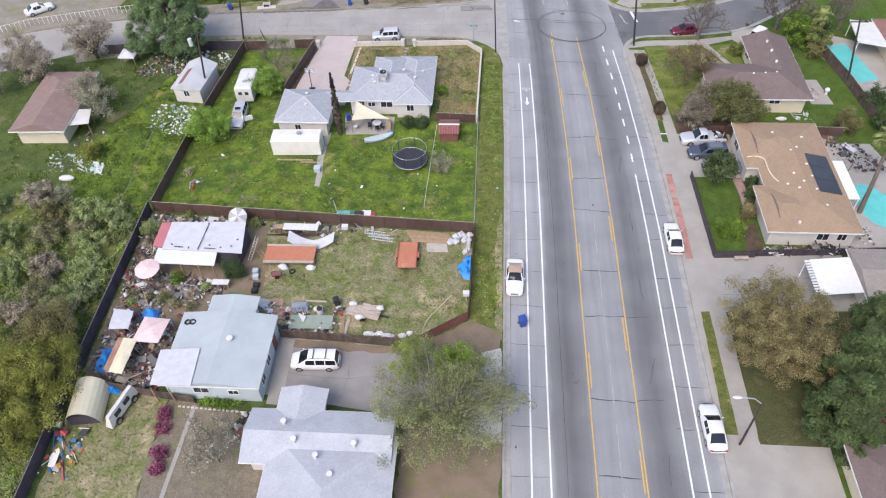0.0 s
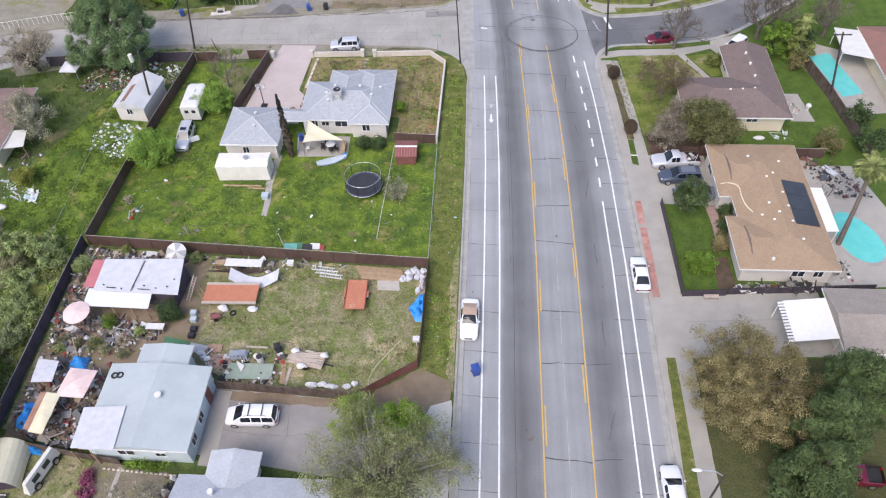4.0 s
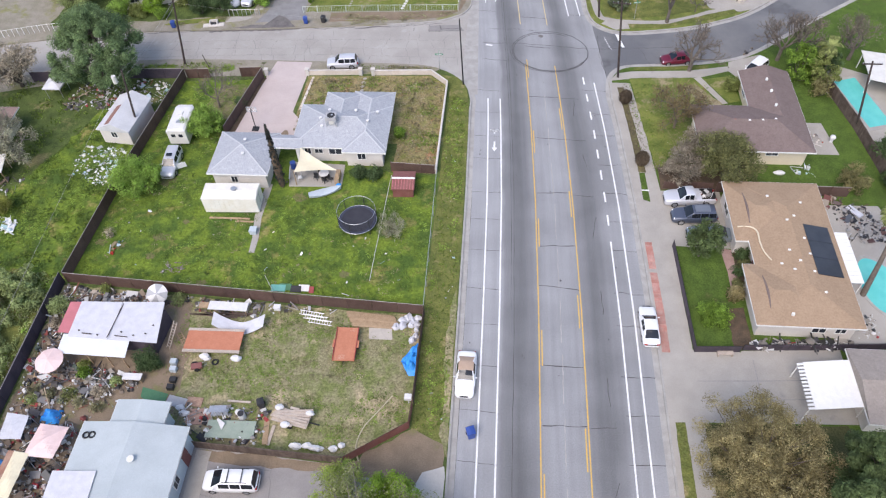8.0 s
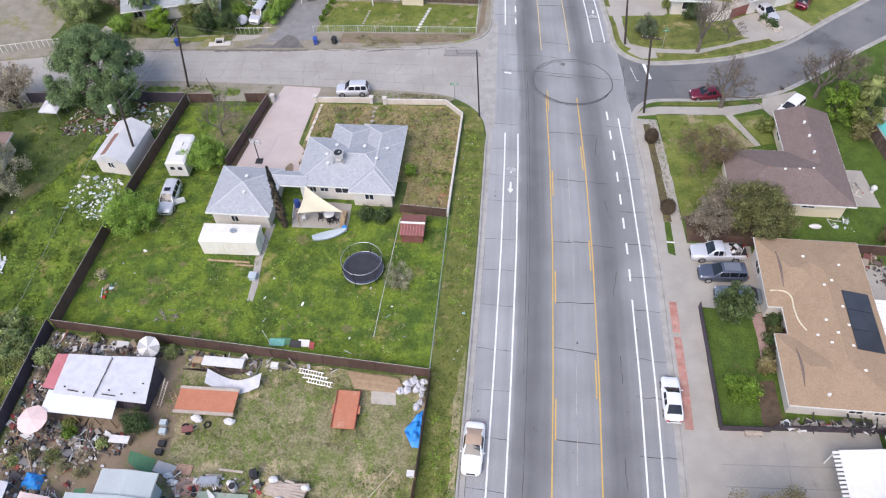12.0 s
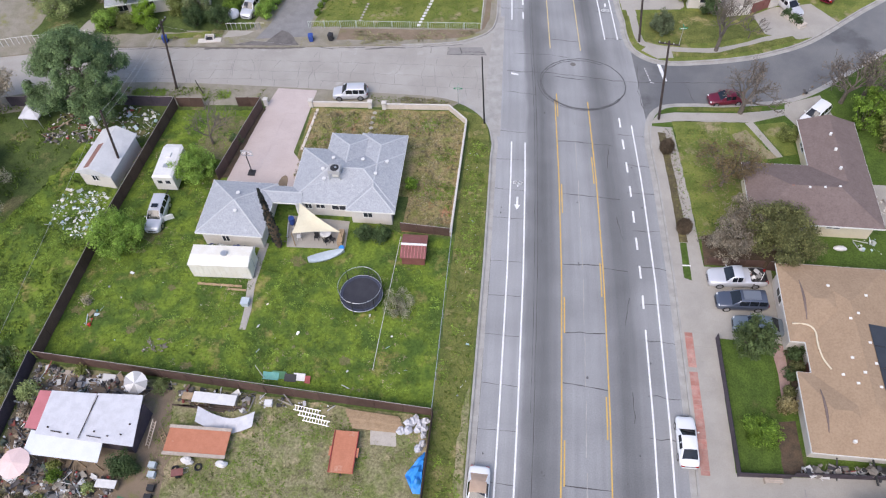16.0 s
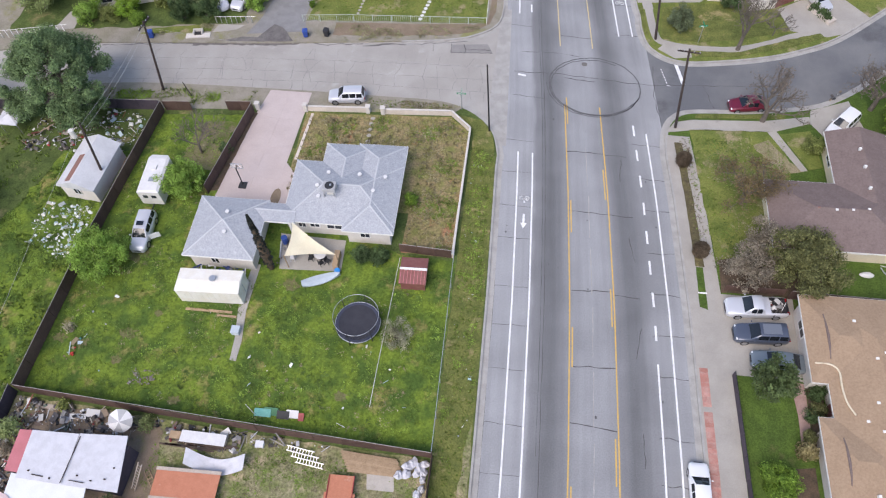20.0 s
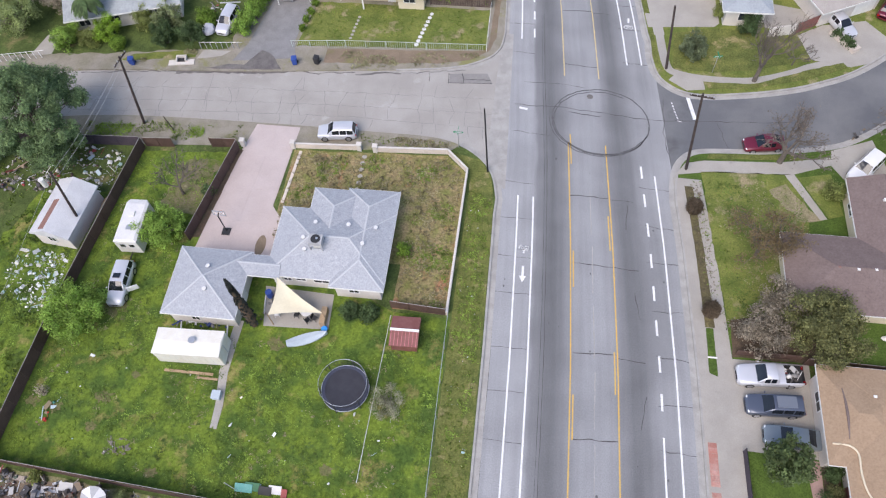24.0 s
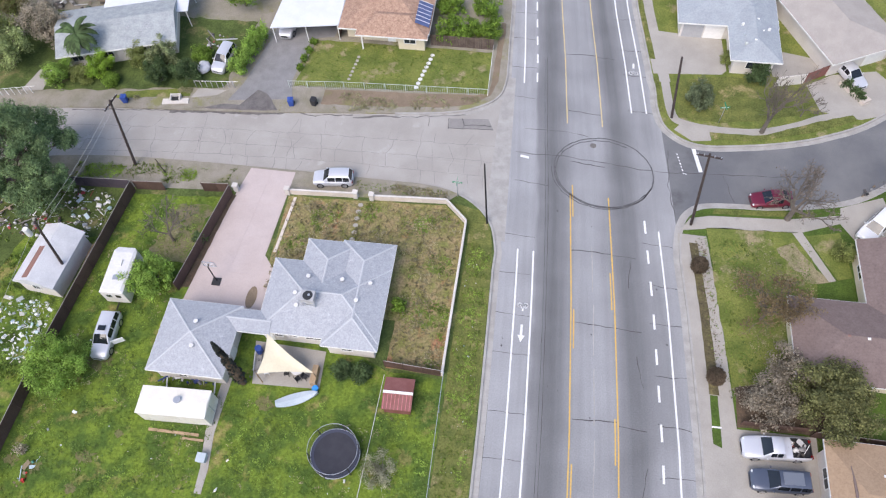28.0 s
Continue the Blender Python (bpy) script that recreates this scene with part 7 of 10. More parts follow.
yard_suv = car("silver off-roader parked on the grass with one door open", pose(-31.85, 76.9, G + 0.01, 0, 0, -87), SILVER_CAR, "suv", L=4.7, W=1.8)
part("open_door", Form().box(0, -0.04, 0.35, 1.05, 0.04, 1.05).box(0.05, -0.03, 1.05, 0.85, 0.03, 1.1), WHITE_CAR, yard_suv, "door standing open", pose(0.75, 0.9, 0, 0, 0, 115))
part("sunroof", Form().box(-0.5, -0.35, 1.72, 0.0, 0.35, 1.755), CAR_GLASS, yard_suv)
car("silver off-roader in the front garden", pose(-32.2, 113.6, G, 0, 0, 262), SILVER_CAR, "suv", L=4.3, W=1.75)
car("silver pickup truck under the carport", pose(-26.3, 120.6, G + 0.03, 0, 0, 268), SILVER_CAR, "pickup", category="pickup truck", L=4.6, W=1.75)
car("silver sedan in the driveway", pose(41.3, 122.4, G, 0, 0, -62), SILVER_CAR, "sedan", L=4.4, W=1.75)
car("white off-roader in the driveway behind the house", pose(39.6, 100.2, G, 0, 0, 228), WHITE_CAR, "suv", L=4.4, W=1.8)
car("red off-roader behind the evergreen", pose(35.6, 37.2, G + 0.02, 0, 0, 176), RED_CAR, "pickup", category="pickup truck", L=4.8, W=1.8)
car("white car parked beyond the white fence", pose(-72.5, 105, G, 0, 0, 40), WHITE_CAR, "sedan", L=4.5, W=1.8)
car("red sedan in the far driveway", pose(48.5, 126.5, G, 0, 0, 60), RED_CAR, "sedan", L=4.4, W=1.75)

camper = thing("camper_trailer", "white travel trailer parked on the grass", "trailer", pose(-32.1, 83.0, G, 0, 0, 2))
part("body", Form().prism([(-1.15, -2.5), (1.15, -2.5), (1.15, 2.0), (0.85, 2.4), (-0.85, 2.4), (-1.15, 2.0)], 0.45, 2.45), METAL_WHITE, camper)
part("roof", Form().add([(-1.15, -2.5, 2.453), (1.15, -2.5, 2.453), (1.15, 2.0, 2.453), (0.85, 2.4, 2.453), (-0.85, 2.4, 2.453), (-1.15, 2.0, 2.453), (-0.9, -2.3, 2.6), (0.9, -2.3, 2.6), (0.9, 1.8, 2.6), (-0.9, 1.8, 2.6)],
                        [(0, 1, 7, 6), (1, 2, 8, 7), (2, 3, 8), (3, 4, 9, 8), (4, 5, 9), (5, 0, 6, 9), (6, 7, 8, 9)]), PLASTIC_WHITE, camper)
part("roof_hatch", Form().box(-0.35, 0.3, 2.6, 0.2, 0.9, 2.75), PLASTIC_WHITE, camper)
part("roof_hatch", Form().box(-0.2, -1.2, 2.6, 0.3, -0.7, 2.7), STEEL, camper)
for x in (-0.45, 0.45):
    part("window", Form().box(x - 0.25, -2.52, 1.5, x + 0.25, -2.49, 1.95), WINDOW, camper)
part("window", Form().box(1.14, -0.9, 1.4, 1.165, 0.3, 1.95), WINDOW, camper)
part("tow_bar", Form().box(-0.05, -3.3, 0.4, 0.05, -2.5, 0.5), IRON, camper)
for x in (-1.08, 1.08):
    wheel(camper, 0, 0, 0.33).matrix_basis = pose(x, -0.3, 0.33, 0, 0, 90)

# ---- the back lawn and its house ----


def chair(label, x, y, turn, mat, group="", z=G):
    ob = thing("chair", label, "chair", pose(x, y, z, 0, 0, turn), group)
    part("seat", Form().box(-0.23, -0.23, 0.40, 0.23, 0.23, 0.45), mat, ob)
    part("backrest", Form().box(-0.23, 0.19, 0.45, 0.23, 0.24, 0.9), mat, ob)
    for a in (-0.2, 0.2):
        for b in (-0.2, 0.2):
            part("leg", Form().box(a - 0.02, b - 0.02, 0, a + 0.02, b + 0.02, 0.4), mat, ob)
    return ob


def bin_(label, x, y, turn, mat, z=G, s=1.0, group=""):
    ob = thing("wheeled_bin", label, "bin", pose(x, y, z, 0, 0, turn), group)
    a, b = 0.24 * s, 0.30 * s
    part("body", Form().add([(-a, -a, 0.05), (a, -a, 0.05), (a, a, 0.05), (-a, a, 0.05), (-b, -b, 0.95 * s), (b, -b, 0.95 * s), (b, b, 0.95 * s), (-b, b, 0.95 * s)], [(3, 2, 1, 0), (0, 1, 5, 4), (1, 2, 6, 5), (2, 3, 7, 6), (3, 0, 4, 7)]), mat, ob)
    part("lid", Form().add([(-b - 0.02, -b - 0.04, 0.953 * s), (b + 0.02, -b - 0.04, 0.953 * s), (b + 0.02, b + 0.06, 0.99 * s), (-b - 0.02, b + 0.06, 0.99 * s), (0, -b, 1.06 * s), (0, b, 1.06 * s)], [(0, 1, 4), (1, 2, 5, 4), (2, 3, 5), (3, 0, 4, 5), (3, 2, 1, 0)]), mat, ob)
    part("handle", Form().tube([(-b * 0.8, b + 0.1, 0.92 * s), (b * 0.8, b + 0.1, 0.92 * s)], 0.02, 5), PLASTIC_BLACK, ob)
    for q in (-1, 1):
        part("wheel", Form().tube([(q * (a + 0.0), a + 0.05, 0.12), (q * (a + 0.06), a + 0.05, 0.12)], 0.12, 10), RUBBER, ob)
    return ob


def heap(name, poly, count, size, mat, label, seed, high=0.5, base=G + 0.01, category="scrap"):
    """Loose bits past counting: tilted boxes, boards, drums and rags."""
    rng = np.random.default_rng(seed)
    f = Form()
    xs, ys = [p[0] for p in poly], [p[1] for p in poly]
    n = 0
    while n < count:
        x, y = rng.uniform(min(xs), max(xs)), rng.uniform(min(ys), max(ys))
        if not inside(x, y, poly):
            continue
        n += 1
        s = size * (0.3 + 1.5 * rng.random() ** 2.2)
        m = pose(x, y, base + 0.25 * s + high * rng.random() ** 3, rng.uniform(-30, 30), rng.uniform(-30, 30), rng.uniform(0, 360))
        k = rng.random()
        if k < 0.34:
            w = rng.uniform(0.6, 1.0)
            f.add([m @ Vector(c) for c in ((-s * 0.5, -s * 0.38 * w, -s * 0.3), (s * 0.5, -s * 0.38, -s * 0.3), (s * 0.5, s * 0.38 * w, -s * 0.3), (-s * 0.45, s * 0.38, -s * 0.3),
                                           (-s * 0.4 * w, -s * 0.3, s * 0.25), (s * 0.45, -s * 0.35 * w, s * 0.2 * w), (s * 0.38, s * 0.3, s * 0.22), (-s * 0.4, s * 0.33 * w, s * 0.25 * w))],
                  [(3, 2, 1, 0), (4, 5, 6, 7), (0, 1, 5, 4), (1, 2, 6, 5), (2, 3, 7, 6), (3, 0, 4, 7)])
        elif k < 0.62:
            f.box(-s * 1.5, -s * 0.09, -s * 0.06, s * 1.5, s * 0.09, s * 0.04, m)
        elif k < 0.74:
            p, q = m @ Vector((0, 0, -s * 0.35)), m @ Vector((0, 0, s * 0.35))
            f.tube([p, q], s * 0.3, 8)
        elif k < 0.9:
            f.box(-s * 0.9, -s * 0.55, -0.015, s * 0.9, s * 0.55, 0.015, m)
        else:
            c = m @ Vector((0, 0, 0))
            f.ball(c.x, c.y, c.z - 0.05, s * 0.5, s * 0.4, s * 0.3, 7, 0.25)
    return solo(name, f, mat, label, category, kind="stuff")


def canopy(label, corners, z, mat, posts=True, rise=0.35, name="canopy"):
    """A cloth on four posts."""
    ob = thing(name, label, "canopy")
    a, b, c, d = [Vector((*p, 0)) for p in corners]
    n = 9
    grid = []
    for i in range(n):
        row = []
        for j in range(n):
            u, v = i / (n - 1), j / (n - 1)
            p = a.lerp(b, v).lerp(d.lerp(c, v), u)
            peak = rise * min(1 - abs(2 * u - 1), 1 - abs(2 * v - 1))
            wob = 0.06 * noise.noise(Vector((p.x * 1.7, p.y * 1.7, z)))
            row.append((p.x, p.y, z + peak + wob))
        grid.append(row)
    part("cloth", Form().sheet(grid, 0.03), mat, ob)
    if posts:
        for p in (a, b, c, d):
            part("post", Form().cyl(p.x, p.y, G, z, 0.03, 6), STEEL, ob)
    return ob


container = thing("storage_container", "white metal storage container standing on the lawn", "container", pose(-22.8, 71.4, G, 0, 0, 2))
part("body", Form().box(-3.05, -1.2, 0.12, 3.05, 1.2, 2.28), CREAM_METAL, container)
part("roof", Form().add([(-3.1, -1.25, 2.283), (3.1, -1.25, 2.283), (3.1, 1.25, 2.283), (-3.1, 1.25, 2.283), (-3.0, 0, 2.42), (3.0, 0, 2.42)], [(0, 1, 5, 4), (2, 3, 4, 5), (1, 2, 5), (3, 0, 4), (3, 2, 1, 0)]), CREAM_METAL, container)
part("roof_vent", Form().cyl(0.4, 0.1, 2.38, 2.6, 0.25, 10).cyl(0.4, 0.1, 2.6, 2.66, 0.33, 10), STEEL, container)
part("skid", Form().box(-3.0, -1.0, 0, 3.0, -0.85, 0.12), WOOD, container)
part("skid", Form().box(-3.0, 0.85, 0, 3.0, 1.0, 0.12), WOOD, container)
for k in range(11):
    part("rib", Form().box(-2.9 + 0.56 * k, -1.225, 0.2, -2.84 + 0.56 * k, -1.2, 2.2), CREAM_METAL, container)
part("door", Form().box(3.05, -1.1, 0.2, 3.08, 1.1, 2.2), CREAM_METAL, container)
part("latch", Form().box(3.08, -0.04, 0.4, 3.11, 0.04, 2.0), STEEL, container)
solo("plank", Form().box(-25.2, 69.2, G, -20.6, 69.45, G + 0.08), WOOD, "pale plank lying beside the container", "plank", "planks beside the container")
solo("plank", Form().box(-22.0, 68.9, G, -20.1, 69.1, G + 0.1), WOOD, "pale plank lying beside the container", "plank", "planks beside the container")

tramp = thing("trampoline", "round black trampoline with a net enclosure", "trampoline", pose(-8.6, 69.8, G))
R = 2.1
PAD_DARK = material("dark_vinyl_pad", (0.05, 0.055, 0.085), 0.6, fine=0.1, bump=0)
part("mat", Form().cyl(0, 0, 0.78, 0.80, R - 0.28, 32), MAT_BLACK := material("black_woven_mat", (0.035, 0.035, 0.045), 0.8, second=(0.05, 0.05, 0.06), size=0.8, amount=0.5, fine=0.1), tramp)
part("pad", strip([(R * 0.93 * math.cos(a), R * 0.93 * math.sin(a)) for a in np.linspace(0, 2 * math.pi, 41)], 0.3, 0.82), PAD_DARK, tramp, "dark blue-black safety pad")
part("rim", Form().tube([(R * math.cos(a), R * math.sin(a), 0.8) for a in np.linspace(0, 2 * math.pi, 41)], 0.035, 6, False), STEEL, tramp)
part("top_ring", Form().tube([(R * math.cos(a), R * math.sin(a), 2.35) for a in np.linspace(0, 2 * math.pi, 41)], 0.025, 6, False), STEEL, tramp)
for k in range(6):
    a = 2 * math.pi * k / 6 + 0.3
    part("pole", Form().tube([(R * math.cos(a), R * math.sin(a), 0), (R * math.cos(a), R * math.sin(a), 2.4)], 0.04, 6), PLASTIC_BLACK, tramp)
net = Form()
for k in range(44):
    a = 2 * math.pi * k / 44
    net.tube([(R * math.cos(a), R * math.sin(a), 0.82), (R * math.cos(a), R * math.sin(a), 2.35)], 0.009, 3, False)
for z in np.arange(1.0, 2.3, 0.22):
    net.tube([(R * math.cos(a), R * math.sin(a), z) for a in np.linspace(0, 2 * math.pi, 31)], 0.008, 3, False)
part("net", net, PLASTIC_BLACK, tramp, "thin black net")["kind"] = "stuff"

red_shed = thing("garden_shed", "small maroon metal garden shed with a striped roof", "shed", pose(-4.25, 75.6, G, 0, 0, 1))
part("wall", Form().box(-1.15, -1.3, 0, 1.15, 1.3, 1.35), SHED_RED, red_shed)
part("roof", hip(-1.3, -1.45, 1.3, 1.45, 1.42, 0.35, (0, 0), "x")[0], SHED_RED, red_shed)
part("ridge_strip", Form().box(-1.32, -0.12, 1.74, 1.32, 0.12, 1.8), TRIM_WHITE, red_shed, "white ridge strip")
for k in range(8):
    part("roof_rib", Form().add([(-1.2 + 0.33 * k, -1.45, 1.44), (-1.15 + 0.33 * k, -1.45, 1.44), (-1.15 + 0.33 * k, -0.13, 1.77), (-1.2 + 0.33 * k, -0.13, 1.77)], [(0, 1, 2, 3)]), RED_ROOFING, red_shed)
part("door", Form().box(-0.6, -1.33, 0.03, 0.6, -1.3, 1.25), SHED_RED, red_shed)

boat = thing("rowing_boat", "pale grey rowing boat lying on the grass", "boat", pose(-13.0, 74.0, G, 0, 0, 24))
hull = []
for i in range(13):
    u = i / 12
    w = 0.55 * math.sin(math.pi * min(1, 0.12 + 0.88 * u)) ** 0.6 if u < 0.98 else 0.02
    x = -1.9 + 3.8 * u
    lift = 0.25 * (2 * u - 1) ** 2
    hull.append([(x, -w, 0.45 + lift), (x, -w * 0.8, 0.18 + lift * 0.7), (x, 0, 0.02 + lift * 0.5), (x, w * 0.8, 0.18 + lift * 0.7), (x, w, 0.45 + lift)])
BOAT_GREY = material("pale_blue_grey_paint", (0.42, 0.48, 0.52), 0.5, second=(0.5, 0.55, 0.58), size=0.6, amount=0.6, fine=0.1)
part("hull", Form().sheet(hull), BOAT_GREY, boat)
part("cover", Form().sheet([[(r[0][0], r[0][1] * 0.98, r[0][2] + 0.01), (r[2][0], 0, r[0][2] + 0.06), (r[4][0], r[4][1] * 0.98, r[4][2] + 0.01)] for r in hull]), BOAT_GREY, boat)

sail = thing("shade_sail", "cream triangular shade sail over the patio", "shade sail")
A_, B_, C_ = Vector((-16.5, 78.9, 2.7)), Vector((-11.7, 76.0, 2.0)), Vector((-16.6, 75.2, 2.3))
rows_ = []
n_ = 12
tri_v, tri_f = [], []
for i in range(n_ + 1):
    for j in range(n_ + 1 - i):
        u, v = i / n_, j / n_
        w = 1 - u - v
        p = A_ * w + B_ * u + C_ * v
        centre = (A_ + B_ + C_) / 3
        edge = min(u, v, w)
        pull = 0.13 * (1 - edge * 3) * (4 * max(u * v, v * w, w * u))
        p = p.lerp(centre, pull) - Vector((0, 0, 0.5 * edge))
        tri_v.append(tuple(p))
idx = {}
k_ = 0
for i in range(n_ + 1):
    for j in range(n_ + 1 - i):
        idx[i, j] = k_
        k_ += 1
for i in range(n_):
    for j in range(n_ - i):
        tri_f.append((idx[i, j], idx[i + 1, j], idx[i, j + 1]))
        if i + j < n_ - 1:
            tri_f.append((idx[i + 1, j], idx[i + 1, j + 1], idx[i, j + 1]))
part("cloth", Form().add(tri_v, tri_f), TARP_CREAM, sail, "", None, True)
for q in (B_, C_):
    part("post", Form().cyl(q.x, q.y, G, q.z + 0.1, 0.05, 8), WOOD, sail)
patio_table = thing("patio_table", "round patio table under the shade sail", "table", pose(-13.6, 76.6, G + 0.05))
part("tabletop", Form().cyl(0, 0, 0.7, 0.74, 0.6, 18), PLASTIC_WHITE, patio_table)
part("pedestal", Form().cyl(0, 0, 0, 0.7, 0.06, 8).cyl(0, 0, 0, 0.04, 0.3, 12), IRON, patio_table)
for k, (x, y) in enumerate(((-14.5, 76.2), (-12.8, 76.1), (-13.4, 75.8), (-14.2, 77.3), (-16.3, 76.0))):
    chair("dark patio chair beside the table", x, y, 70 * k, PLASTIC_BLACK if k < 4 else PLASTIC_WHITE, "patio chairs", G + 0.05)
solo("rug", Form().box(-12.2, 75.5, G + 0.05, -11.7, 77.2, G + 0.9), WOOD, "small wooden trellis panel at the patio's edge", "trellis")
solo("barrel", Form().cyl(-17.5, 77.9, G + 0.05, G + 0.95, 0.32, 14), PLASTIC_BLUE, "blue plastic barrel on the patio", "barrel")
solo("tub", Form().cyl(-11.7, 75.2, G + 0.02, G + 0.4, 0.25, 12, 0.3), TARP_BLUE, "small blue tub beside the patio", "tub")
heap("patio_clutter", [(-18, 75.2), (-17.6, 78.4), (-16.8, 78.4), (-17.1, 75.2)], 16, 0.35, JUNK, "mixed clutter beside the garage wall", 201, 0.25, G + 0.05)
heap("wall_clutter", [(-26, 73.9), (-26, 74.9), (-20.2, 74.9), (-20.2, 73.9)], 34, 0.38, rainbow("blue_dark_clutter", [(0.03, 0.05, 0.2), (0.06, 0.06, 0.08), (0.6, 0.6, 0.6), (0.02, 0.04, 0.15), (0.2, 0.2, 0.22)]), "dark blue clutter along the garage wall", 202, 0.3)
solo("garden_box", Form().box(-20.05, 67.2, G, -19.35, 67.9, G + 0.55).box(-20.1, 67.15, G + 0.553, -19.3, 67.95, G + 0.62), BOAT_GREY, "grey-blue storage box on the path", "box")

hoop = thing("basketball_hoop", "basketball hoop on a dark post beside the driveway", "basketball hoop", pose(-23.7, 84.4, G))
part("post", Form().tube([(0, 0, 0), (0, 0, 2.8), (0, 0.3, 3.0)], 0.06, 8), IRON, hoop)
part("backboard", Form().box(-0.6, 0.3, 2.5, 0.6, 0.34, 3.2), CLEAR, hoop, "clear backboard")
part("backboard_frame", Form().box(-0.63, 0.29, 2.46, 0.63, 0.36, 2.5).box(-0.63, 0.29, 3.2, 0.63, 0.36, 3.24).box(-0.64, 0.29, 2.46, -0.6, 0.36, 3.24).box(0.6, 0.29, 2.46, 0.64, 0.36, 3.24), STEEL, hoop)
part("rim", Form().tube([(0.22 * math.cos(a), 0.6 + 0.22 * math.sin(a), 2.6) for a in np.linspace(0, 6.283, 17)], 0.012, 5, False), ORANGE, hoop)
part("base", Form().box(-0.4, -0.5, 0, 0.4, 0.3, 0.16), PLASTIC_BLACK, hoop)

patch("planter", [(-19.9 + 0.5 * math.cos(a), 83.2 + 1.2 * math.sin(a)) for a in np.linspace(0, 6.0, 16)], DIRT, "oval brick-edged planting bed in the driveway", "planting bed", 0.06)
patch("bare_patch", [(-26.9, 83.2), (-26.2, 83.3), (-24.9, 94.6), (-25.3, 94.7)], MULCH, "strip of bare soil beside the driveway", "soil", 0.034, 0.05)
patch("edging", [(-19.2, 88.5), (-18.9, 88.5), (-18.6, 95.3), (-18.9, 95.3)], BRICK_PALE, "pale brick edging in the front yard", "edging", 0.07)
for i in range(7):
    solo("stepping_stone", Form().prism([(-11.9 + 0.28 * math.cos(a) + 0.06 * math.sin(i), 90.3 + 0.85 * i + 0.24 * math.sin(a)) for a in np.linspace(0, 5.6, 9)], G, G + 0.06), CONCRETE, "rough round stepping stone in the weeds", "stepping stone", "front path stones")
pipe = Form().tube([(-6.3, 62.2, G + 0.05), (-6.25, 66, G + 0.06), (-6.1, 72, G + 0.05), (-6.0, 77.6, G + 0.05)], 0.028, 6)
solo("pipe", pipe, PLASTIC_WHITE, "long pale plastic pipe lying on the lawn", "pipe")
SOIL_WORN = material("worn_side_yard", (0.215, 0.185, 0.11), 0.95, second=(0.15, 0.16, 0.06), size=1.1, amount=0.85, fine=0.3, fine_size=0.15, bump=0.7, bump_size=0.12, third=(0.12, 0.17, 0.035), third_size=2.2, third_at=0.55, spec=0.1)
SOIL_SPOT = material("thin_worn_turf", (0.17, 0.15, 0.075), 0.95, second=(0.125, 0.14, 0.05), size=0.6, amount=0.8, fine=0.35, fine_size=0.15, bump=0.7, bump_size=0.12, spec=0.1)
for x, y, r in ((-29.7, 65.9, 0.9), (-36.0, 64.5, 0.7), (-33.9, 64.3, 0.8), (-30, 63.1, 0.6), (-9.0, 62.8, 0.7), (-27.6, 68.4, 0.5), (-31.8, 74.6, 1.3), (-15.8, 73.2, 0.9), (-23.5, 60.2, 0.6)):
    patch("bare_patch", [(x + r * math.cos(a) * random.uniform(0.5, 1.25), y + 0.75 * r * math.sin(a) * random.uniform(0.5, 1.25)) for a in np.linspace(0, 5.9, 22)], SOIL_SPOT, "worn thin patch in the lawn", "soil", 0.018)
patch("worn_ground", [(-31.5, 85.4), (-31.0, 92.6), (-26.7, 93), (-27.4, 86)], SOIL_WORN, "worn brown ground in the side yard", "soil", 0.018, 0.25)
heap("litter", [(-34, 60), (-34, 70), (-2, 68), (-2, 60)], 46, 0.16, LITTER, "small pale litter strewn on the lawn", 203, 0.02)
heap("litter", [(-0.2, 47), (-0.2, 92), (2.2, 90), (2.3, 47)], 50, 0.1, LITTER, "small pale litter on the verge", 204, 0.0)
heap("brush", [(-28.2, 61), (-28.2, 62.6), (-26, 62.6), (-26, 61)], 70, 0.16, BARK_PALE, "small heap of cut branches on the lawn", 205, 0.15)
heap("garden_tools", [(-35.0, 62.5), (-34.4, 65), (-33.8, 64.6), (-34.3, 62.2)], 14, 0.3, rainbow("toy_colours", [(0.4, 0.03, 0.02), (0.5, 0.6, 0.62), (0.05, 0.2, 0.15), (0.25, 0.2, 0.12)]), "toys and tools left beside the fence", 206, 0.2)
bush("dead twiggy shrub beside the fence", -35.2, 65.4, 1.5, 0.7, LEAF_GREY, 207, 250, 0.1, name="dead_shrub")

# ---- the west lot ----
white_shed = thing("white_outbuilding", "white gabled outbuilding with a dull red roof strip", "outbuilding", pose(-39.5, 83.2, G, 0, 0, -6))
ROOF_WHITE = material("chalky_white_roofing", (0.56, 0.56, 0.575), 0.85, second=(0.46, 0.46, 0.475), size=1.3, amount=0.7, fine=0.1, third=(0.37, 0.36, 0.36), third_size=1.5, third_at=0.66)
part("wall", Form().box(-1.9, -2.8, 0, 1.9, 3.3, 2.25), STUCCO_WHITE, white_shed)
rf, _ = hip(-2.15, -3.0, 2.15, 3.5, 2.3, 1.0, (0, 0), "y")
part("roof", rf, ROOF_WHITE, white_shed)
for y in (-2.78, 3.18):
    part("gable", Form().add([(-1.9, y, 2.2), (1.9, y, 2.2), (0, y, 3.12), (-1.9, y + 0.1, 2.2), (1.9, y + 0.1, 2.2), (0, y + 0.1, 3.12)], [(0, 1, 2), (5, 4, 3), (1, 4, 5, 2), (2, 5, 3, 0)]), STUCCO_WHITE, white_shed)
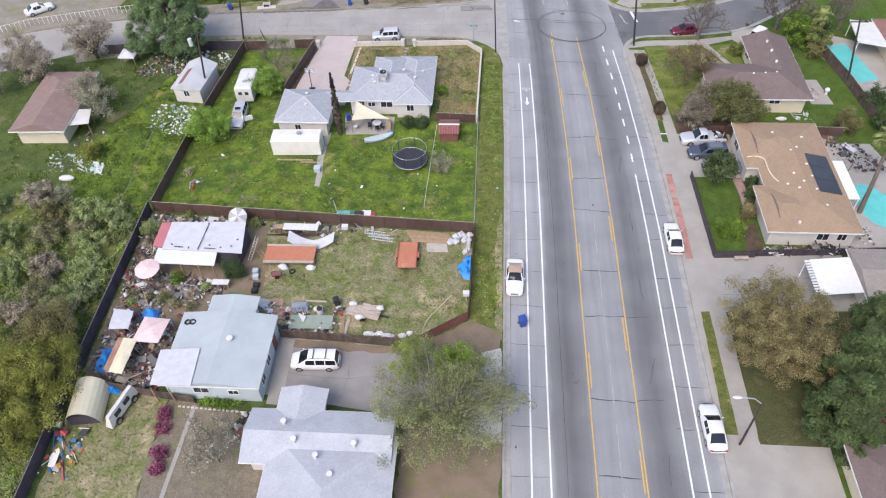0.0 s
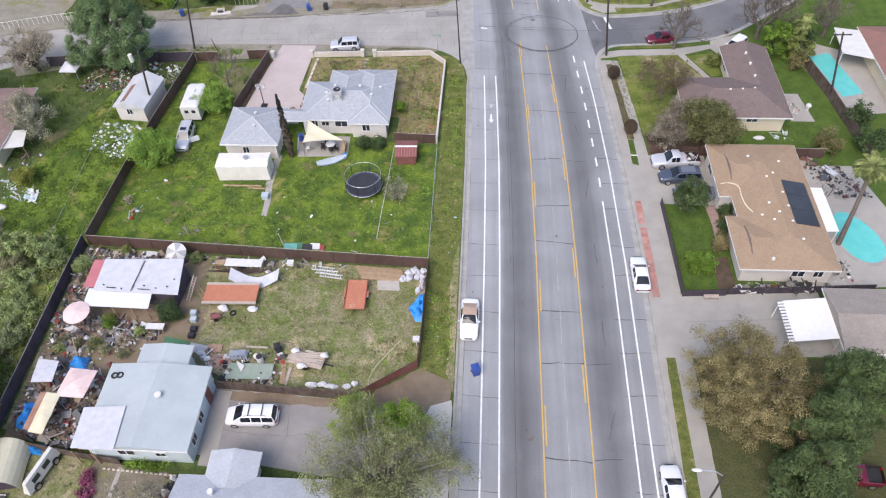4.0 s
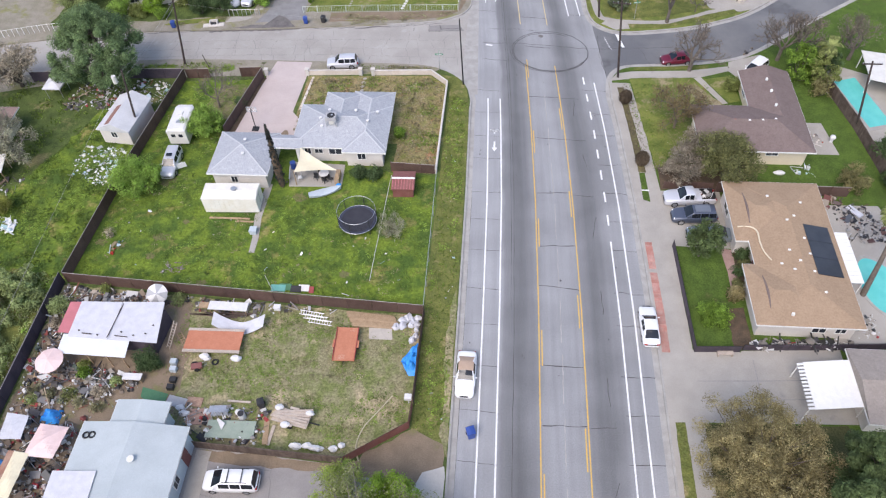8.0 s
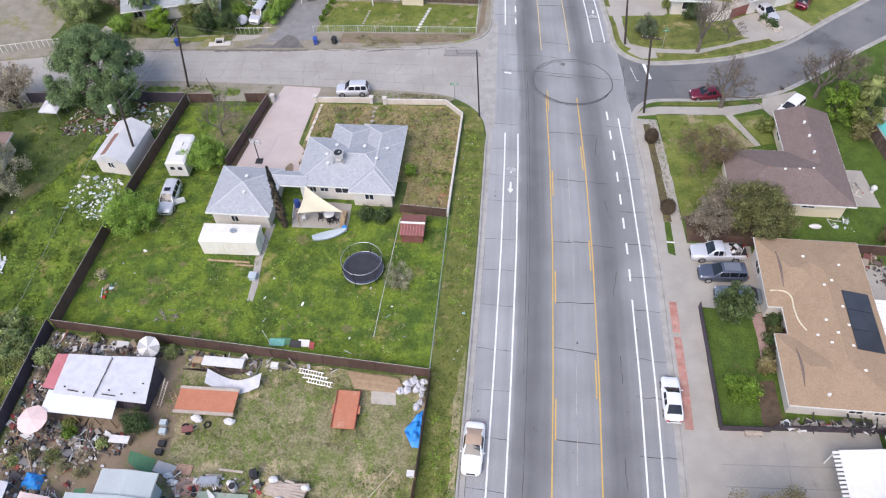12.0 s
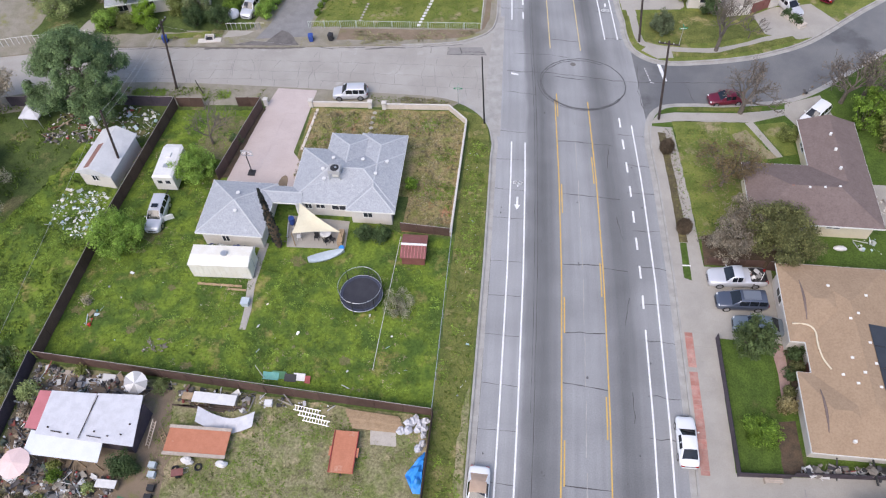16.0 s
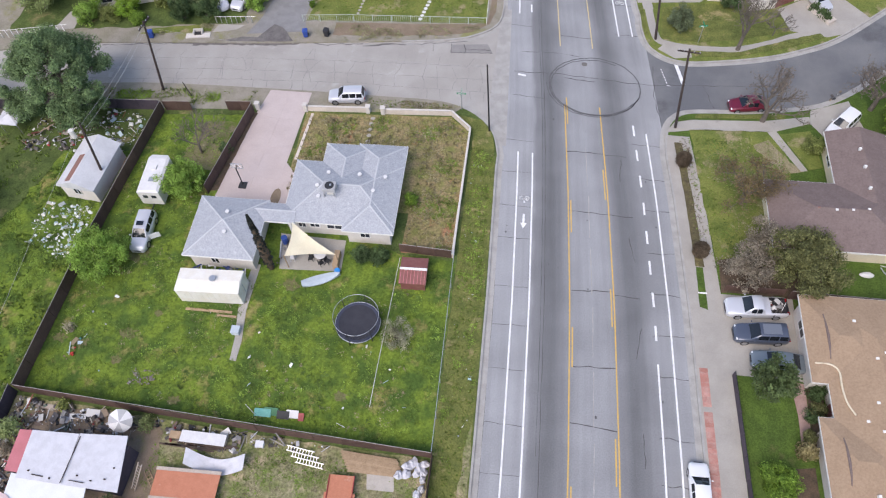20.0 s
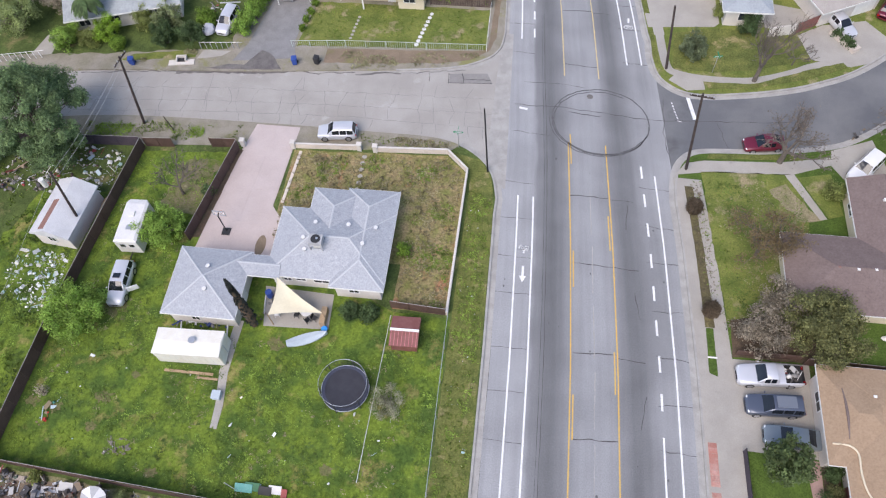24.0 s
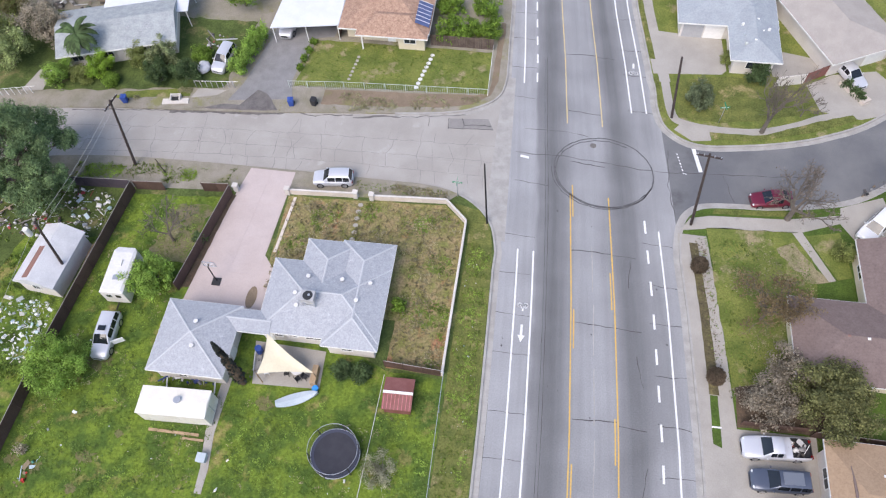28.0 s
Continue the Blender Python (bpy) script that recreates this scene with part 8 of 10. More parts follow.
part("roof_strip", Form().add([(-1.0, -2.7, 2.87), (-0.25, -2.7, 3.22), (-0.25, 0.8, 3.22), (-1.0, 0.8, 2.87), (-1.0, -2.7, 2.75), (-0.25, -2.7, 3.1), (-0.25, 0.8, 3.1), (-1.0, 0.8, 2.75)], [(0, 1, 2, 3), (0, 4, 5, 1), (2, 6, 7, 3), (3, 7, 4, 0), (1, 5, 6, 2)]), SHINGLE_RED, white_shed, "dull red roof strip")
window(white_shed, "S", -0.1, -2.81, 1.5, 0.7, 0.8)
for k in range(6):
    solo("plank", Form().box(-37.4 + 0.16 * k, 81.5 + 0.2 * k, G + 0.1 * (k % 3), -37.28 + 0.16 * k, 86.3 + 0.1 * k, G + 0.1 * (k % 3) + 0.09), WOOD, "weathered plank stacked beside the outbuilding", "plank", "planks beside the outbuilding")
heap("rubbish", [(-44, 74.5), (-43.2, 79.6), (-38.6, 79.6), (-37.6, 73.8), (-40, 73)], 260, 0.22, LITTER, "strewn pale rubbish on the grass", 210, 0.1)
heap("rubbish", [(-50, 86), (-49, 92), (-41, 92.6), (-42, 86.5)], 120, 0.36, JUNK, "strewn rubbish below the pine", 211, 0.25)
heap("rubbish", [(-42, 87), (-41, 93), (-36.5, 93), (-37, 87)], 55, 0.3, LITTER, "strewn rubbish behind the outbuilding", 212, 0.2)
heap("rubbish", [(-54.5, 64), (-54.5, 68.5), (-51, 68), (-46.6, 66.4), (-47, 64.6), (-50.5, 65)], 110, 0.24, LITTER, "strewn rubbish beside the lawn", 213, 0.2)
heap("rubbish", [(-49.5, 64.4), (-49.5, 66.3), (-46.6, 66.5), (-46.6, 64.6)], 26, 0.45, LITTER, "pale rubbish on the grass", 214, 0.2)
heap("rubbish", [(-53, 69), (-53, 72), (-49, 74), (-49, 70)], 40, 0.3, JUNK, "junk along the old house wall", 215, 0.2)
solo("drum", Form().cyl(-48.0, 52.6, G, G + 0.85, 0.42, 14), METAL_WHITE, "old white drum among weeds", "drum")
solo("tub", Form().ball(-50.6, 63.4, G + 0.2, 1.0, 0.5, 0.3, 12), PLASTIC_WHITE, "white plastic tub lying on the grass", "tub")
lean_roof = thing("porch_roof", "pale patched lean-to roof on the old red house", "porch roof")
part("sheet", Form().add([(-54.2, 71.2, 2.35), (-50.4, 72.2, 2.2), (-51.2, 75.2, 2.25), (-54.4, 74.5, 2.5), (-54.2, 71.2, 2.28), (-50.4, 72.2, 2.13), (-51.2, 75.2, 2.18), (-54.4, 74.5, 2.43)], [(0, 1, 2, 3), (7, 6, 5, 4), (0, 4, 5, 1), (1, 5, 6, 2), (2, 6, 7, 3), (3, 7, 4, 0)]), METAL_WHITE, lean_roof)
for x, y in ((-53.9, 71.4), (-50.7, 72.4), (-51.4, 74.9)):
    part("post", Form().cyl(x, y, G, 2.2, 0.05, 6), WOOD, lean_roof)
small_tent = thing("pavilion", "small pale canopy below the pine", "canopy")
part("cloth", hip(-52.6, 88.4, -50.2, 90.8, 1.9, 0.5, (1, 1), "x")[0], TARP_WHITE, small_tent)
for x, y in ((-52.4, 88.6), (-50.4, 88.6), (-52.4, 90.6), (-50.4, 90.6)):
    part("post", Form().cyl(x, y, G, 1.9, 0.04, 6), STEEL, small_tent)

# ---- the junk yard ----
yard_shed = thing("yard_shed", "rambling shed under white and red sheet roofing", "shed", pose(-30, 52, 0, 0, 0, -4) @ pose(30, -51.4, 0))


def slab(name, quad, t, mat, parent, label=""):
    v = [Vector(p) for p in quad]
    return part(name, Form().add(v + [p - Vector((0, 0, t)) for p in v], [(0, 1, 2, 3), (7, 6, 5, 4), (0, 4, 5, 1), (1, 5, 6, 2), (2, 6, 7, 3), (3, 7, 4, 0)]), mat, parent, label)


slab("roof_sheet", [(-33.5, 50.5, 2.35), (-29.46, 50.6, 2.4), (-29.62, 54.75, 2.6), (-33.8, 54.4, 2.55)], 0.06, TARP_WHITE, yard_shed, "white roofing sheet")
slab("roof_sheet", [(-29.42, 50.6, 2.38), (-24.6, 50.8, 2.33), (-25.5, 55.3, 2.53), (-29.58, 54.8, 2.58)], 0.06, TARP_WHITE, yard_shed, "white roofing sheet")
slab("roof_sheet", [(-34.8, 50.9, 2.2), (-33.55, 50.9, 2.25), (-33.8, 54.4, 2.45), (-35.0, 54.3, 2.4)], 0.06, RED_ROOFING, yard_shed, "faded red roofing sheet")
slab("roof_sheet", [(-34.0, 48.8, 1.95), (-27.2, 49.1, 1.95), (-27.4, 50.9, 2.2), (-34.1, 50.8, 2.2)], 0.05, ROOFING_WHITE, yard_shed, "bright white lean-to sheet")
part("wall", Form().box(-34.2, 50.9, G, -25.2, 54.6, 2.2), FENCE_DARK, yard_shed)
for x in (-33.7, -31, -29, -27.4):
    part("post", Form().box(x - 0.05, 48.95, G, x + 0.05, 49.05, 1.95), WOOD, yard_shed)
for bx0, by0, bx1, by1, bz in ((-32.2, 50.9, -31.2, 50.98, 2.47), (-28.9, 51.0, -27.6, 51.06, 2.49), (-29.47, 50.65, -29.42, 54.6, 2.63)):
    part("batten", Form().box(bx0, by0, bz - 0.07, bx1, by1, bz), POLE_WOOD, yard_shed)
for bx, by in ((-28.4, 51.5), (-27.1, 51.3), (-26.0, 51.6), (-25.6, 52.6), (-30.6, 50.9), (-32.6, 51.2)):
    part("roof_stone", Form().ball(bx, by, 2.46, 0.1, 0.08, 0.09, 7, 0.2), POLE_WOOD, yard_shed, "dark stone weighing down the sheet")
ladder = thing("ladder", "wooden ladder lying on the yard ground", "ladder", pose(-23.9, 53.9, G + 0.05, 0, 0, -50))
for y in (-0.2, 0.2):
    part("rail", Form().box(0, y - 0.03, 0, 2.6, y + 0.03, 0.07), WOOD, ladder)
for k in range(8):
    part("rung", Form().box(0.2 + 0.3 * k, -0.2, 0.02, 0.25 + 0.3 * k, 0.2, 0.06), WOOD, ladder)


def umbrella(label, x, y, z, r, mats, tilt=0, turn=0):
    ob = thing("parasol", label, "parasol", pose(x, y, G))
    part("pole", Form().cyl(0, 0, 0, z, 0.025, 6), STEEL, ob)
    for k in range(8):
        a, b = 2 * math.pi * k / 8, 2 * math.pi * (k + 1) / 8
        m = pose(0, 0, z - G, tilt, 0, turn)
        part("canopy_panel", Form().add([(0, 0, 0.35), (r * math.cos(a), r * math.sin(a), 0), (r * math.cos((a + b) / 2) * 0.97, r * math.sin((a + b) / 2) * 0.97, -0.03), (r * math.cos(b), r * math.sin(b), 0)], [(0, 1, 2), (0, 2, 3)]), mats[k % len(mats)], ob, "", m)
    return ob


umbrella("white and blue-grey striped parasol at the fence", -26.7, 57.2, 1.9, 1.05, (PLASTIC_WHITE, SILVER_DOOR), 35, 20)
umbrella("wide faded pink parasol", -34.5, 48.4, 2.0, 1.35, (TARP_PINK,), 4, 0)
canopy("white cloth canopy over stored goods", [(-35.9, 40.3), (-33.9, 40.4), (-34.1, 42.6), (-36.2, 42.8)], 2.0, TARP_WHITE, rise=0.12)
canopy("faded pink peaked canopy over stored goods", [(-33.0, 39.2), (-30.3, 39.1), (-30.0, 42.0), (-32.7, 42.2)], 2.0, TARP_PINK, rise=0.45)
canopy("cream tarpaulin shelter with a rust-brown edge", [(-34.1, 35.4), (-32.7, 35.2), (-32.6, 39.2), (-34.0, 39.3)], 2.05, TARP_CREAM, rise=0.3)
canopy("rust-brown tarpaulin flap beside the shelter", [(-34.75, 35.6), (-34.15, 35.5), (-34.05, 39.3), (-34.65, 39.3)], 1.95, TARP_RUST, rise=0.05)
for label, pts, z in (("crumpled blue tarpaulin over stored goods", [(-34.0, 42.9), (-32.2, 42.9), (-32.2, 44.3), (-34.0, 44.4)], 1.0), ("crumpled blue tarpaulin beside the shelter", [(-36.6, 36.2), (-35.2, 36.2), (-35.4, 39), (-36.7, 39)], 1.1),
                      ("crumpled blue tarpaulin behind the tent", [(-35.6, 34.0), (-33.3, 33.9), (-33.3, 34.9), (-35.6, 35.0)], 0.9)):
    f = Form()
    g = []
    for i in range(10):
        row = []
        for j in range(10):
            u, v = i / 9, j / 9
            x = (pts[0][0] * (1 - v) + pts[1][0] * v) * (1 - u) + (pts[3][0] * (1 - v) + pts[2][0] * v) * u
            y = (pts[0][1] * (1 - v) + pts[1][1] * v) * (1 - u) + (pts[3][1] * (1 - v) + pts[2][1] * v) * u
            e = min(u, v, 1 - u, 1 - v) * 4
            row.append((x, y, G + 0.03 + z * min(1, e) * (0.75 + 0.5 * noise.noise(Vector((x * 1.8, y * 1.8, 3))))))
        g.append(row)
    solo("tarpaulin", f.sheet(g), TARP_BLUE, label, "tarpaulin")
g = []
for i in range(12):
    row = []
    for j in range(8):
        u, v = i / 11, j / 7
        x, y = -0.6 - 1.5 * (1 - v) * (1 - 0.75 * abs(2 * u - 0.75)), 51.6 + 3.6 * u
        e = min(u, v + 0.25, 1 - u, 1 - v + 0.25) * 4
        row.append((x, y, G + 0.03 + 0.95 * min(1, e) * (0.45 + 0.55 * v) * (0.85 + 0.9 * noise.noise(Vector((x * 2.2, y * 2.2, 8))))))
    g.append(row)
solo("tarpaulin", Form().sheet(g), TARP_BLUE, "bright blue tarpaulin draped over goods at the fence", "tarpaulin")


def flat_trailer(label, x, y, turn, w, l, mat, z=0.62, rails=True, tow=1.0):
    ob = thing("flat_trailer", label, "trailer", pose(x, y, G, 0, 0, turn))
    part("deck", Form().box(-w / 2, -l / 2, z, w / 2, l / 2, z + 0.08), mat, ob)
    if rails:
        for q in (-1, 1):
            part("side_rail", Form().box(q * w / 2 - 0.03, -l / 2, z + 0.083, q * w / 2 + 0.03, l / 2, z + 0.2), METAL_RED, ob)
    part("axle", Form().tube([(-w / 2 - 0.1, 0, 0.32), (w / 2 + 0.1, 0, 0.32)], 0.05, 6), IRON, ob)
    part("tow_bar", Form().box(-0.05, -l / 2 - tow, z - 0.1, 0.05, -l / 2, z), IRON, ob)
    for q in (-1, 1):
        wheel(ob, 0, 0, 0.32).matrix_basis = pose(q * (w / 2 + 0.1), 0, 0.32, 0, 0, 90)
        part("mudguard", Form().box(q * (w / 2 + 0.12) - 0.11, -0.42, 0.68, q * (w / 2 + 0.12) + 0.11, 0.42, 0.72), mat, ob)
    return ob


flat_trailer("small flat trailer with an orange deck", -7.35, 54.1, 1, 2.1, 3.7, ORANGE, tow=0.15)
orange_board = thing("board_stack", "long orange sheet-metal deck on trestles", "deck", pose(-20.0, 53.1, G, 0, 0, 1))
part("sheet", Form().box(-2.75, -1.05, 0.66, 2.75, 1.05, 0.74), ORANGE, orange_board)
for q in (-1, 1):
    part("edge_strip", Form().box(-2.8, q * 1.2 - 0.14, 0.64, 2.8, q * 1.2 + 0.14, 0.78), PALE_BOARD, orange_board, "pale wooden edge")
for x in (-2.2, 2.2):
    part("trestle", Form().box(x - 0.05, -0.9, 0, x + 0.05, 0.9, 0.66), WOOD, orange_board)
for x, y in ((-20.6, 51.5), (-17.5, 51.6)):
    solo("parcel", Form().ball(x, y, G + 0.3, 0.55, 0.35, 0.32, 10, 0.15), PLASTIC_WHITE, "white wrapped parcel beside the orange deck", "parcel", "white parcels")
bench = thing("long_table", "long white table top beside the fence", "table", pose(-19.6, 57.1, G, 0, 0, -1))
part("tabletop", Form().box(-2.0, -0.5, 0.78, 2.0, 0.5, 0.86), PLASTIC_WHITE, bench)
for x in (-1.8, 1.8):
    for y in (-0.4, 0.4):
        part("leg", Form().box(x - 0.04, y - 0.04, 0, x + 0.04, y + 0.04, 0.78), WOOD, bench)
part("shelf_board", Form().box(-3.0, -0.3, 0.72, -2.05, 0.35, 0.8), WOOD, bench)
g = []
for i in range(8):
    row = []
    for j in range(16):
        u, v = i / 7, j / 15
        x, y = -20.7 + 5.2 * v, 54.9 + 1.3 * u - 0.5 * math.sin(3.1 * v)
        row.append((x, y, G - 0.02 + 1.0 * abs(2 * v - 1) ** 1.5 + 0.3 * u + 0.05 * noise.noise(Vector((x * 2, y * 2, 1)))))
    g.append(row)
solo("tarpaulin", Form().sheet(g, 0.02), TARP_WHITE, "slack white tarpaulin hung like a hammock", "tarpaulin")
for k in range(3):
    ob = thing("ladder", "galvanised ladder rack leaning at the fence", "ladder", pose(-12.6 + 0.5 * k, 57.7 - 0.45 * k, G + 0.13 + 0.03 * k, 24, 0, -8), "galvanised ladders")
    for y in (-0.2, 0.2):
        part("rail", Form().box(0, y - 0.03, 0, 2.5, y + 0.03, 0.08), STEEL, ob)
    for q in range(9):
        part("rung", Form().box(0.12 + 0.27 * q, -0.2, 0.02, 0.17 + 0.27 * q, 0.2, 0.07), STEEL, ob)
for k in range(9):
    solo("board", Form().box(-2.6, -0.12, 0, 2.2, 0.12, 0.05), WOOD, "pale salvaged board at the fence", "board", "salvaged boards", at=pose(-5.4 + 0.1 * k, 57.9 - 0.16 * k, G + 0.3 - 0.02 * k, 0, 2, -3 + 1.5 * (k % 3)))
g = [[(-5.4 + 2.3 * j / 6 - 0.2 * i / 5, 55.3 + 1.4 * i / 5, G + 0.02 + 0.05 * i / 5 + 0.02 * random.random()) for j in range(7)] for i in range(6)]
solo("tarpaulin", Form().sheet(g, 0.02), material("beige_cloth", (0.46, 0.42, 0.37), 0.85, second=(0.38, 0.34, 0.3), size=0.5, amount=0.6, fine=0.1), "beige cloth spread on boards", "tarpaulin")
for k, (x, y) in enumerate(((-2.3, 57.6), (-1.9, 57.9), (-1.4, 57.6), (-1.0, 57.2), (-1.5, 57.1), (-2.9, 56.7), (-2.3, 56.9), (-1.0, 55.9), (-1.25, 55.4), (-0.95, 57.9), (-0.95, 56.6))):
    solo("sack", Form().ball(x, y, G + 0.26, random.uniform(0.28, 0.5), random.uniform(0.28, 0.46), random.uniform(0.27, 0.42), 9, 0.3), TARP_WHITE, "bulging white sack at the fence corner", "sack", "white sacks")
solo("mailbox", Form().box(-1.25, 48.6, G + 0.95, -0.6, 49.1, G + 1.35).cyl(-0.92, 48.85, G, G + 0.95, 0.05, 6), PLASTIC_WHITE, "white box on a post beside the fence", "box")
hose = [(-4.6, 42.9), (-5.0, 44.3), (-4.6, 46.0), (-3.6, 47.6), (-2.4, 49.4)]
solo("hose", Form().tube([(x, y, G + 0.05) for x, y in smooth_line(hose, 6)], 0.06, 6), material("pale_hose", (0.45, 0.4, 0.28), 0.6, fine=0.1, bump=0), "pale garden hose lying in a curve", "hose")
flat_trailer("small boat trailer loaded with old timber", -11.0, 46.1, 78, 1.4, 3.4, PALE_BOARD, 0.5, False)
for k in range(6):
    solo("timber", Form().box(-1.8, -0.1, 0, 1.6, 0.1, 0.1), PALE_BOARD, "grey old timber on the trailer", "timber", "timber on the trailer", at=pose(-11.1 + 0.08 * k, 45.7 + 0.19 * k, G + 0.62 + 0.05 * (k % 2), 0, 2, -14 + 4 * k))
for x, y in ((-12.2, 46.9), (-11.4, 45.3), (-9.4, 46.6)):
    solo("sack", Form().ball(x, y, G + 0.65, 0.45, 0.3, 0.25, 9, 0.15), PLASTIC_WHITE, "white sack on the old trailer", "sack", "white sacks")
slab_green = solo("sheet", Form().box(-2.2, -0.85, 0, 2.2, 0.85, 0.06), material("dirty_green_panel", (0.25, 0.31, 0.25), 0.35, second=(0.33, 0.37, 0.31), size=0.8, amount=0.6, fine=0.1), "dirty pale green panel lying on blocks", "panel", at=pose(-16.2, 44.4, G + 0.35, 0, 0, 1))
heap("junk", [(-21.3, 44.0), (-21.3, 46.4), (-13.2, 46.9), (-13.4, 43.2), (-18.5, 43.3)], 150, 0.34, JUNK, "salvaged junk along the wooden fence", 220, 0.35)
heap("junk", [(-37.4, 44.2), (-37.4, 50), (-30, 49.0), (-27, 45.2), (-33, 44.4)], 230, 0.4, JUNK, "dense salvaged junk in the yard", 221, 0.45)
heap("junk", [(-37.5, 50), (-37.5, 58.2), (-35.1, 58.2), (-35.2, 50)], 150, 0.4, JUNK, "dense salvaged junk along the fence", 222, 0.5)
heap("junk", [(-35.4, 55.6), (-35.4, 58.2), (-26.0, 58.2), (-26, 56.2)], 130, 0.36, JUNK, "salvaged junk behind the shed", 223, 0.4)
heap("junk", [(-37.3, 36), (-37.3, 44.4), (-29.4, 44.2), (-29.3, 37.9), (-29.5, 34.8), (-35, 35.2)], 420, 0.38, JUNK, "dense salvaged junk below the canopies", 224, 0.4)
heap("junk", [(-34, 47.4), (-34, 49), (-26, 49), (-26, 46.8)], 110, 0.34, JUNK, "junk before the shed", 225, 0.3)
heap("junk", [(-24.6, 57.2), (-24.6, 58.3), (-13, 58.3), (-13, 57.6), (-17, 56.4), (-22, 56.4)], 104, 0.32, JUNK, "scraps along the brown fence", 226, 0.25)
heap("bags", [(-32.4, 35.4), (-32.4, 38.6), (-29.6, 38.8), (-29.6, 35.2)], 60, 0.4, rainbow("bag_colours", [(0.6, 0.6, 0.62), (0.4, 0.03, 0.05), (0.1, 0.1, 0.1), (0.7, 0.7, 0.68), (0.25, 0.2, 0.18), (0.35, 0.3, 0.3), (0.3, 0.02, 0.03)]), "bags and boxes piled beside the lean-to", 227, 0.5)
for x, y, s in ((-23.4, 50.6, 1), (-23.2, 49.8, 1), (-22.9, 47.9, 1), (-22.9, 48.7, 0.9)):
    solo("crate", Form().box(x - 0.3, y - 0.25, G, x + 0.3, y + 0.25, G + 0.5 * s), BOAT_GREY if y > 49 else PLASTIC_BLACK, "grey plastic tub standing in the yard", "tub", "yard tubs")
white_bench = thing("workbench", "white work table beside the bush", "table", pose(-26.6, 48.3, G))
part("tabletop", Form().box(-0.9, -0.35, 0.72, 0.9, 0.35, 0.8), PLASTIC_WHITE, white_bench)
for x in (-0.8, 0.8):
    part("leg", Form().box(x - 0.04, -0.3, 0, x + 0.04, 0.3, 0.72), WOOD, white_bench)
patch("carpet", [(-25.6, 47.7), (-23.0, 47.3), (-23.1, 45.9), (-24.6, 46.2), (-25.5, 46.7)], GREEN_SHEET, "green carpet strip laid on the ground", "carpet", 0.05)
patch("carpet", [(-29.5, 38.5), (-28.4, 38.6), (-28.2, 43.9), (-29.2, 43.6)], GREEN_SHEET, "green carpet strip beside the house wall", "carpet", 0.05)
for x, y in ((-27.5, 41.2), (-27.0, 41.3)):
    solo("tyre", Form().tube([(x + 0.26 * math.cos(a), y + 0.26 * math.sin(a), 3.14) for a in np.linspace(0, 6.283, 17)], 0.08, 6, False), RUBBER, "old tyre lying on the roof", "tyre", "tyres on the roof")
tent = thing("tent", "yellow canvas barrel-roofed tent shelter", "tent", pose(-35.7, 32.3, G, 0, 0, 8))
g = [[(1.6 * math.cos(a), -2.0 + 4.0 * i / 9, 0.1 + 2.1 * math.sin(a)) for a in np.linspace(0.05, math.pi - 0.05, 13)] for i in range(10)]
part("cover", Form().sheet(g, 0.03), TARP_CREAM, tent)
# A solid dark block stands in for the shade inside the tent.
part("dark_interior", Form().box(-1.3, -1.8, 0.02, 1.3, 1.9, 1.3), FENCE_DARK, tent)
shell = thing("caravan_shell", "old grey caravan side leaning on its wheels", "trailer", pose(-32.2, 32.4, G, 0, 0, -15))
part("side", Form().add([(-0.35, -2.1, 0.4), (0.35, -2.1, 0.4), (0.35, 2.1, 0.4), (-0.35, 2.1, 0.4), (-0.15, -1.7, 1.7), (0.2, -1.7, 1.7), (0.2, 1.8, 1.7), (-0.15, 1.8, 1.7)], [(3, 2, 1, 0), (4, 5, 6, 7), (0, 1, 5, 4), (1, 2, 6, 5), (2, 3, 7, 6), (3, 0, 4, 7)]), METAL_WHITE, shell)
for y in (-1.2, 1.2):
    wheel(shell, 0, 0, 0.36).matrix_basis = pose(0.4, y, 0.36, 0, 0, 90)
for y in (-0.8, 0.5):
    part("window", Form().box(0.2, y - 0.4, 0.9, 0.34, y + 0.4, 1.4), WINDOW, shell)
heap("junk", [(-38, 25), (-38, 30), (-34.5, 30), (-35, 25)], 60, 0.42, rainbow("bright_junk", [(0.7, 0.7, 0.7), (0.55, 0.1, 0.12), (0.03, 0.15, 0.35), (0.7, 0.68, 0.6), (0.4, 0.22, 0.05), (0.1, 0.1, 0.1)]), "bright junk in the yard's corner", 228, 0.35)
for k, (x, y) in enumerate(((-28.1, 32.4), (-27.9, 31.0), (-27.5, 28.4), (-27.2, 27.0))):
    bush("low bush of deep pink flowers", x, y, 0.7, 0.9, FLOWER_PINK, 230 + k, 900, 0.12, "flower bushes", name="flower_bush")
bush("low green row beside the house wall", -23.0, 34.2, 0.6, 2.6, LEAF_BUSH, 235, 1500, 0.12, ry=0.4, name="flower_row")
for i in range(18):
    solo("edging_brick", Form().box(-0.13, -0.07, 0, 0.13, 0.07, 0.12), BRICK_PALE, "pale edging brick laid along the bed", "brick", "edging bricks", at=pose(-27.0 + 0.43 * i, 33.5 + 0.01 * i, G + 0.02, 0, 0, random.uniform(-12, 12)))
patch("path", [(-26.6, 20), (-26.2, 20), (-25.4, 33.8), (-25.8, 33.8)], CONCRETE, "thin concrete path edge", "path", 0.06)
heap("junk", [(-21.5, 31), (-21.5, 33.4), (-19.4, 33.2), (-19.4, 30.6)], 57, 0.38, JUNK, "odds and ends beside the roof edge", 229, 0.3)
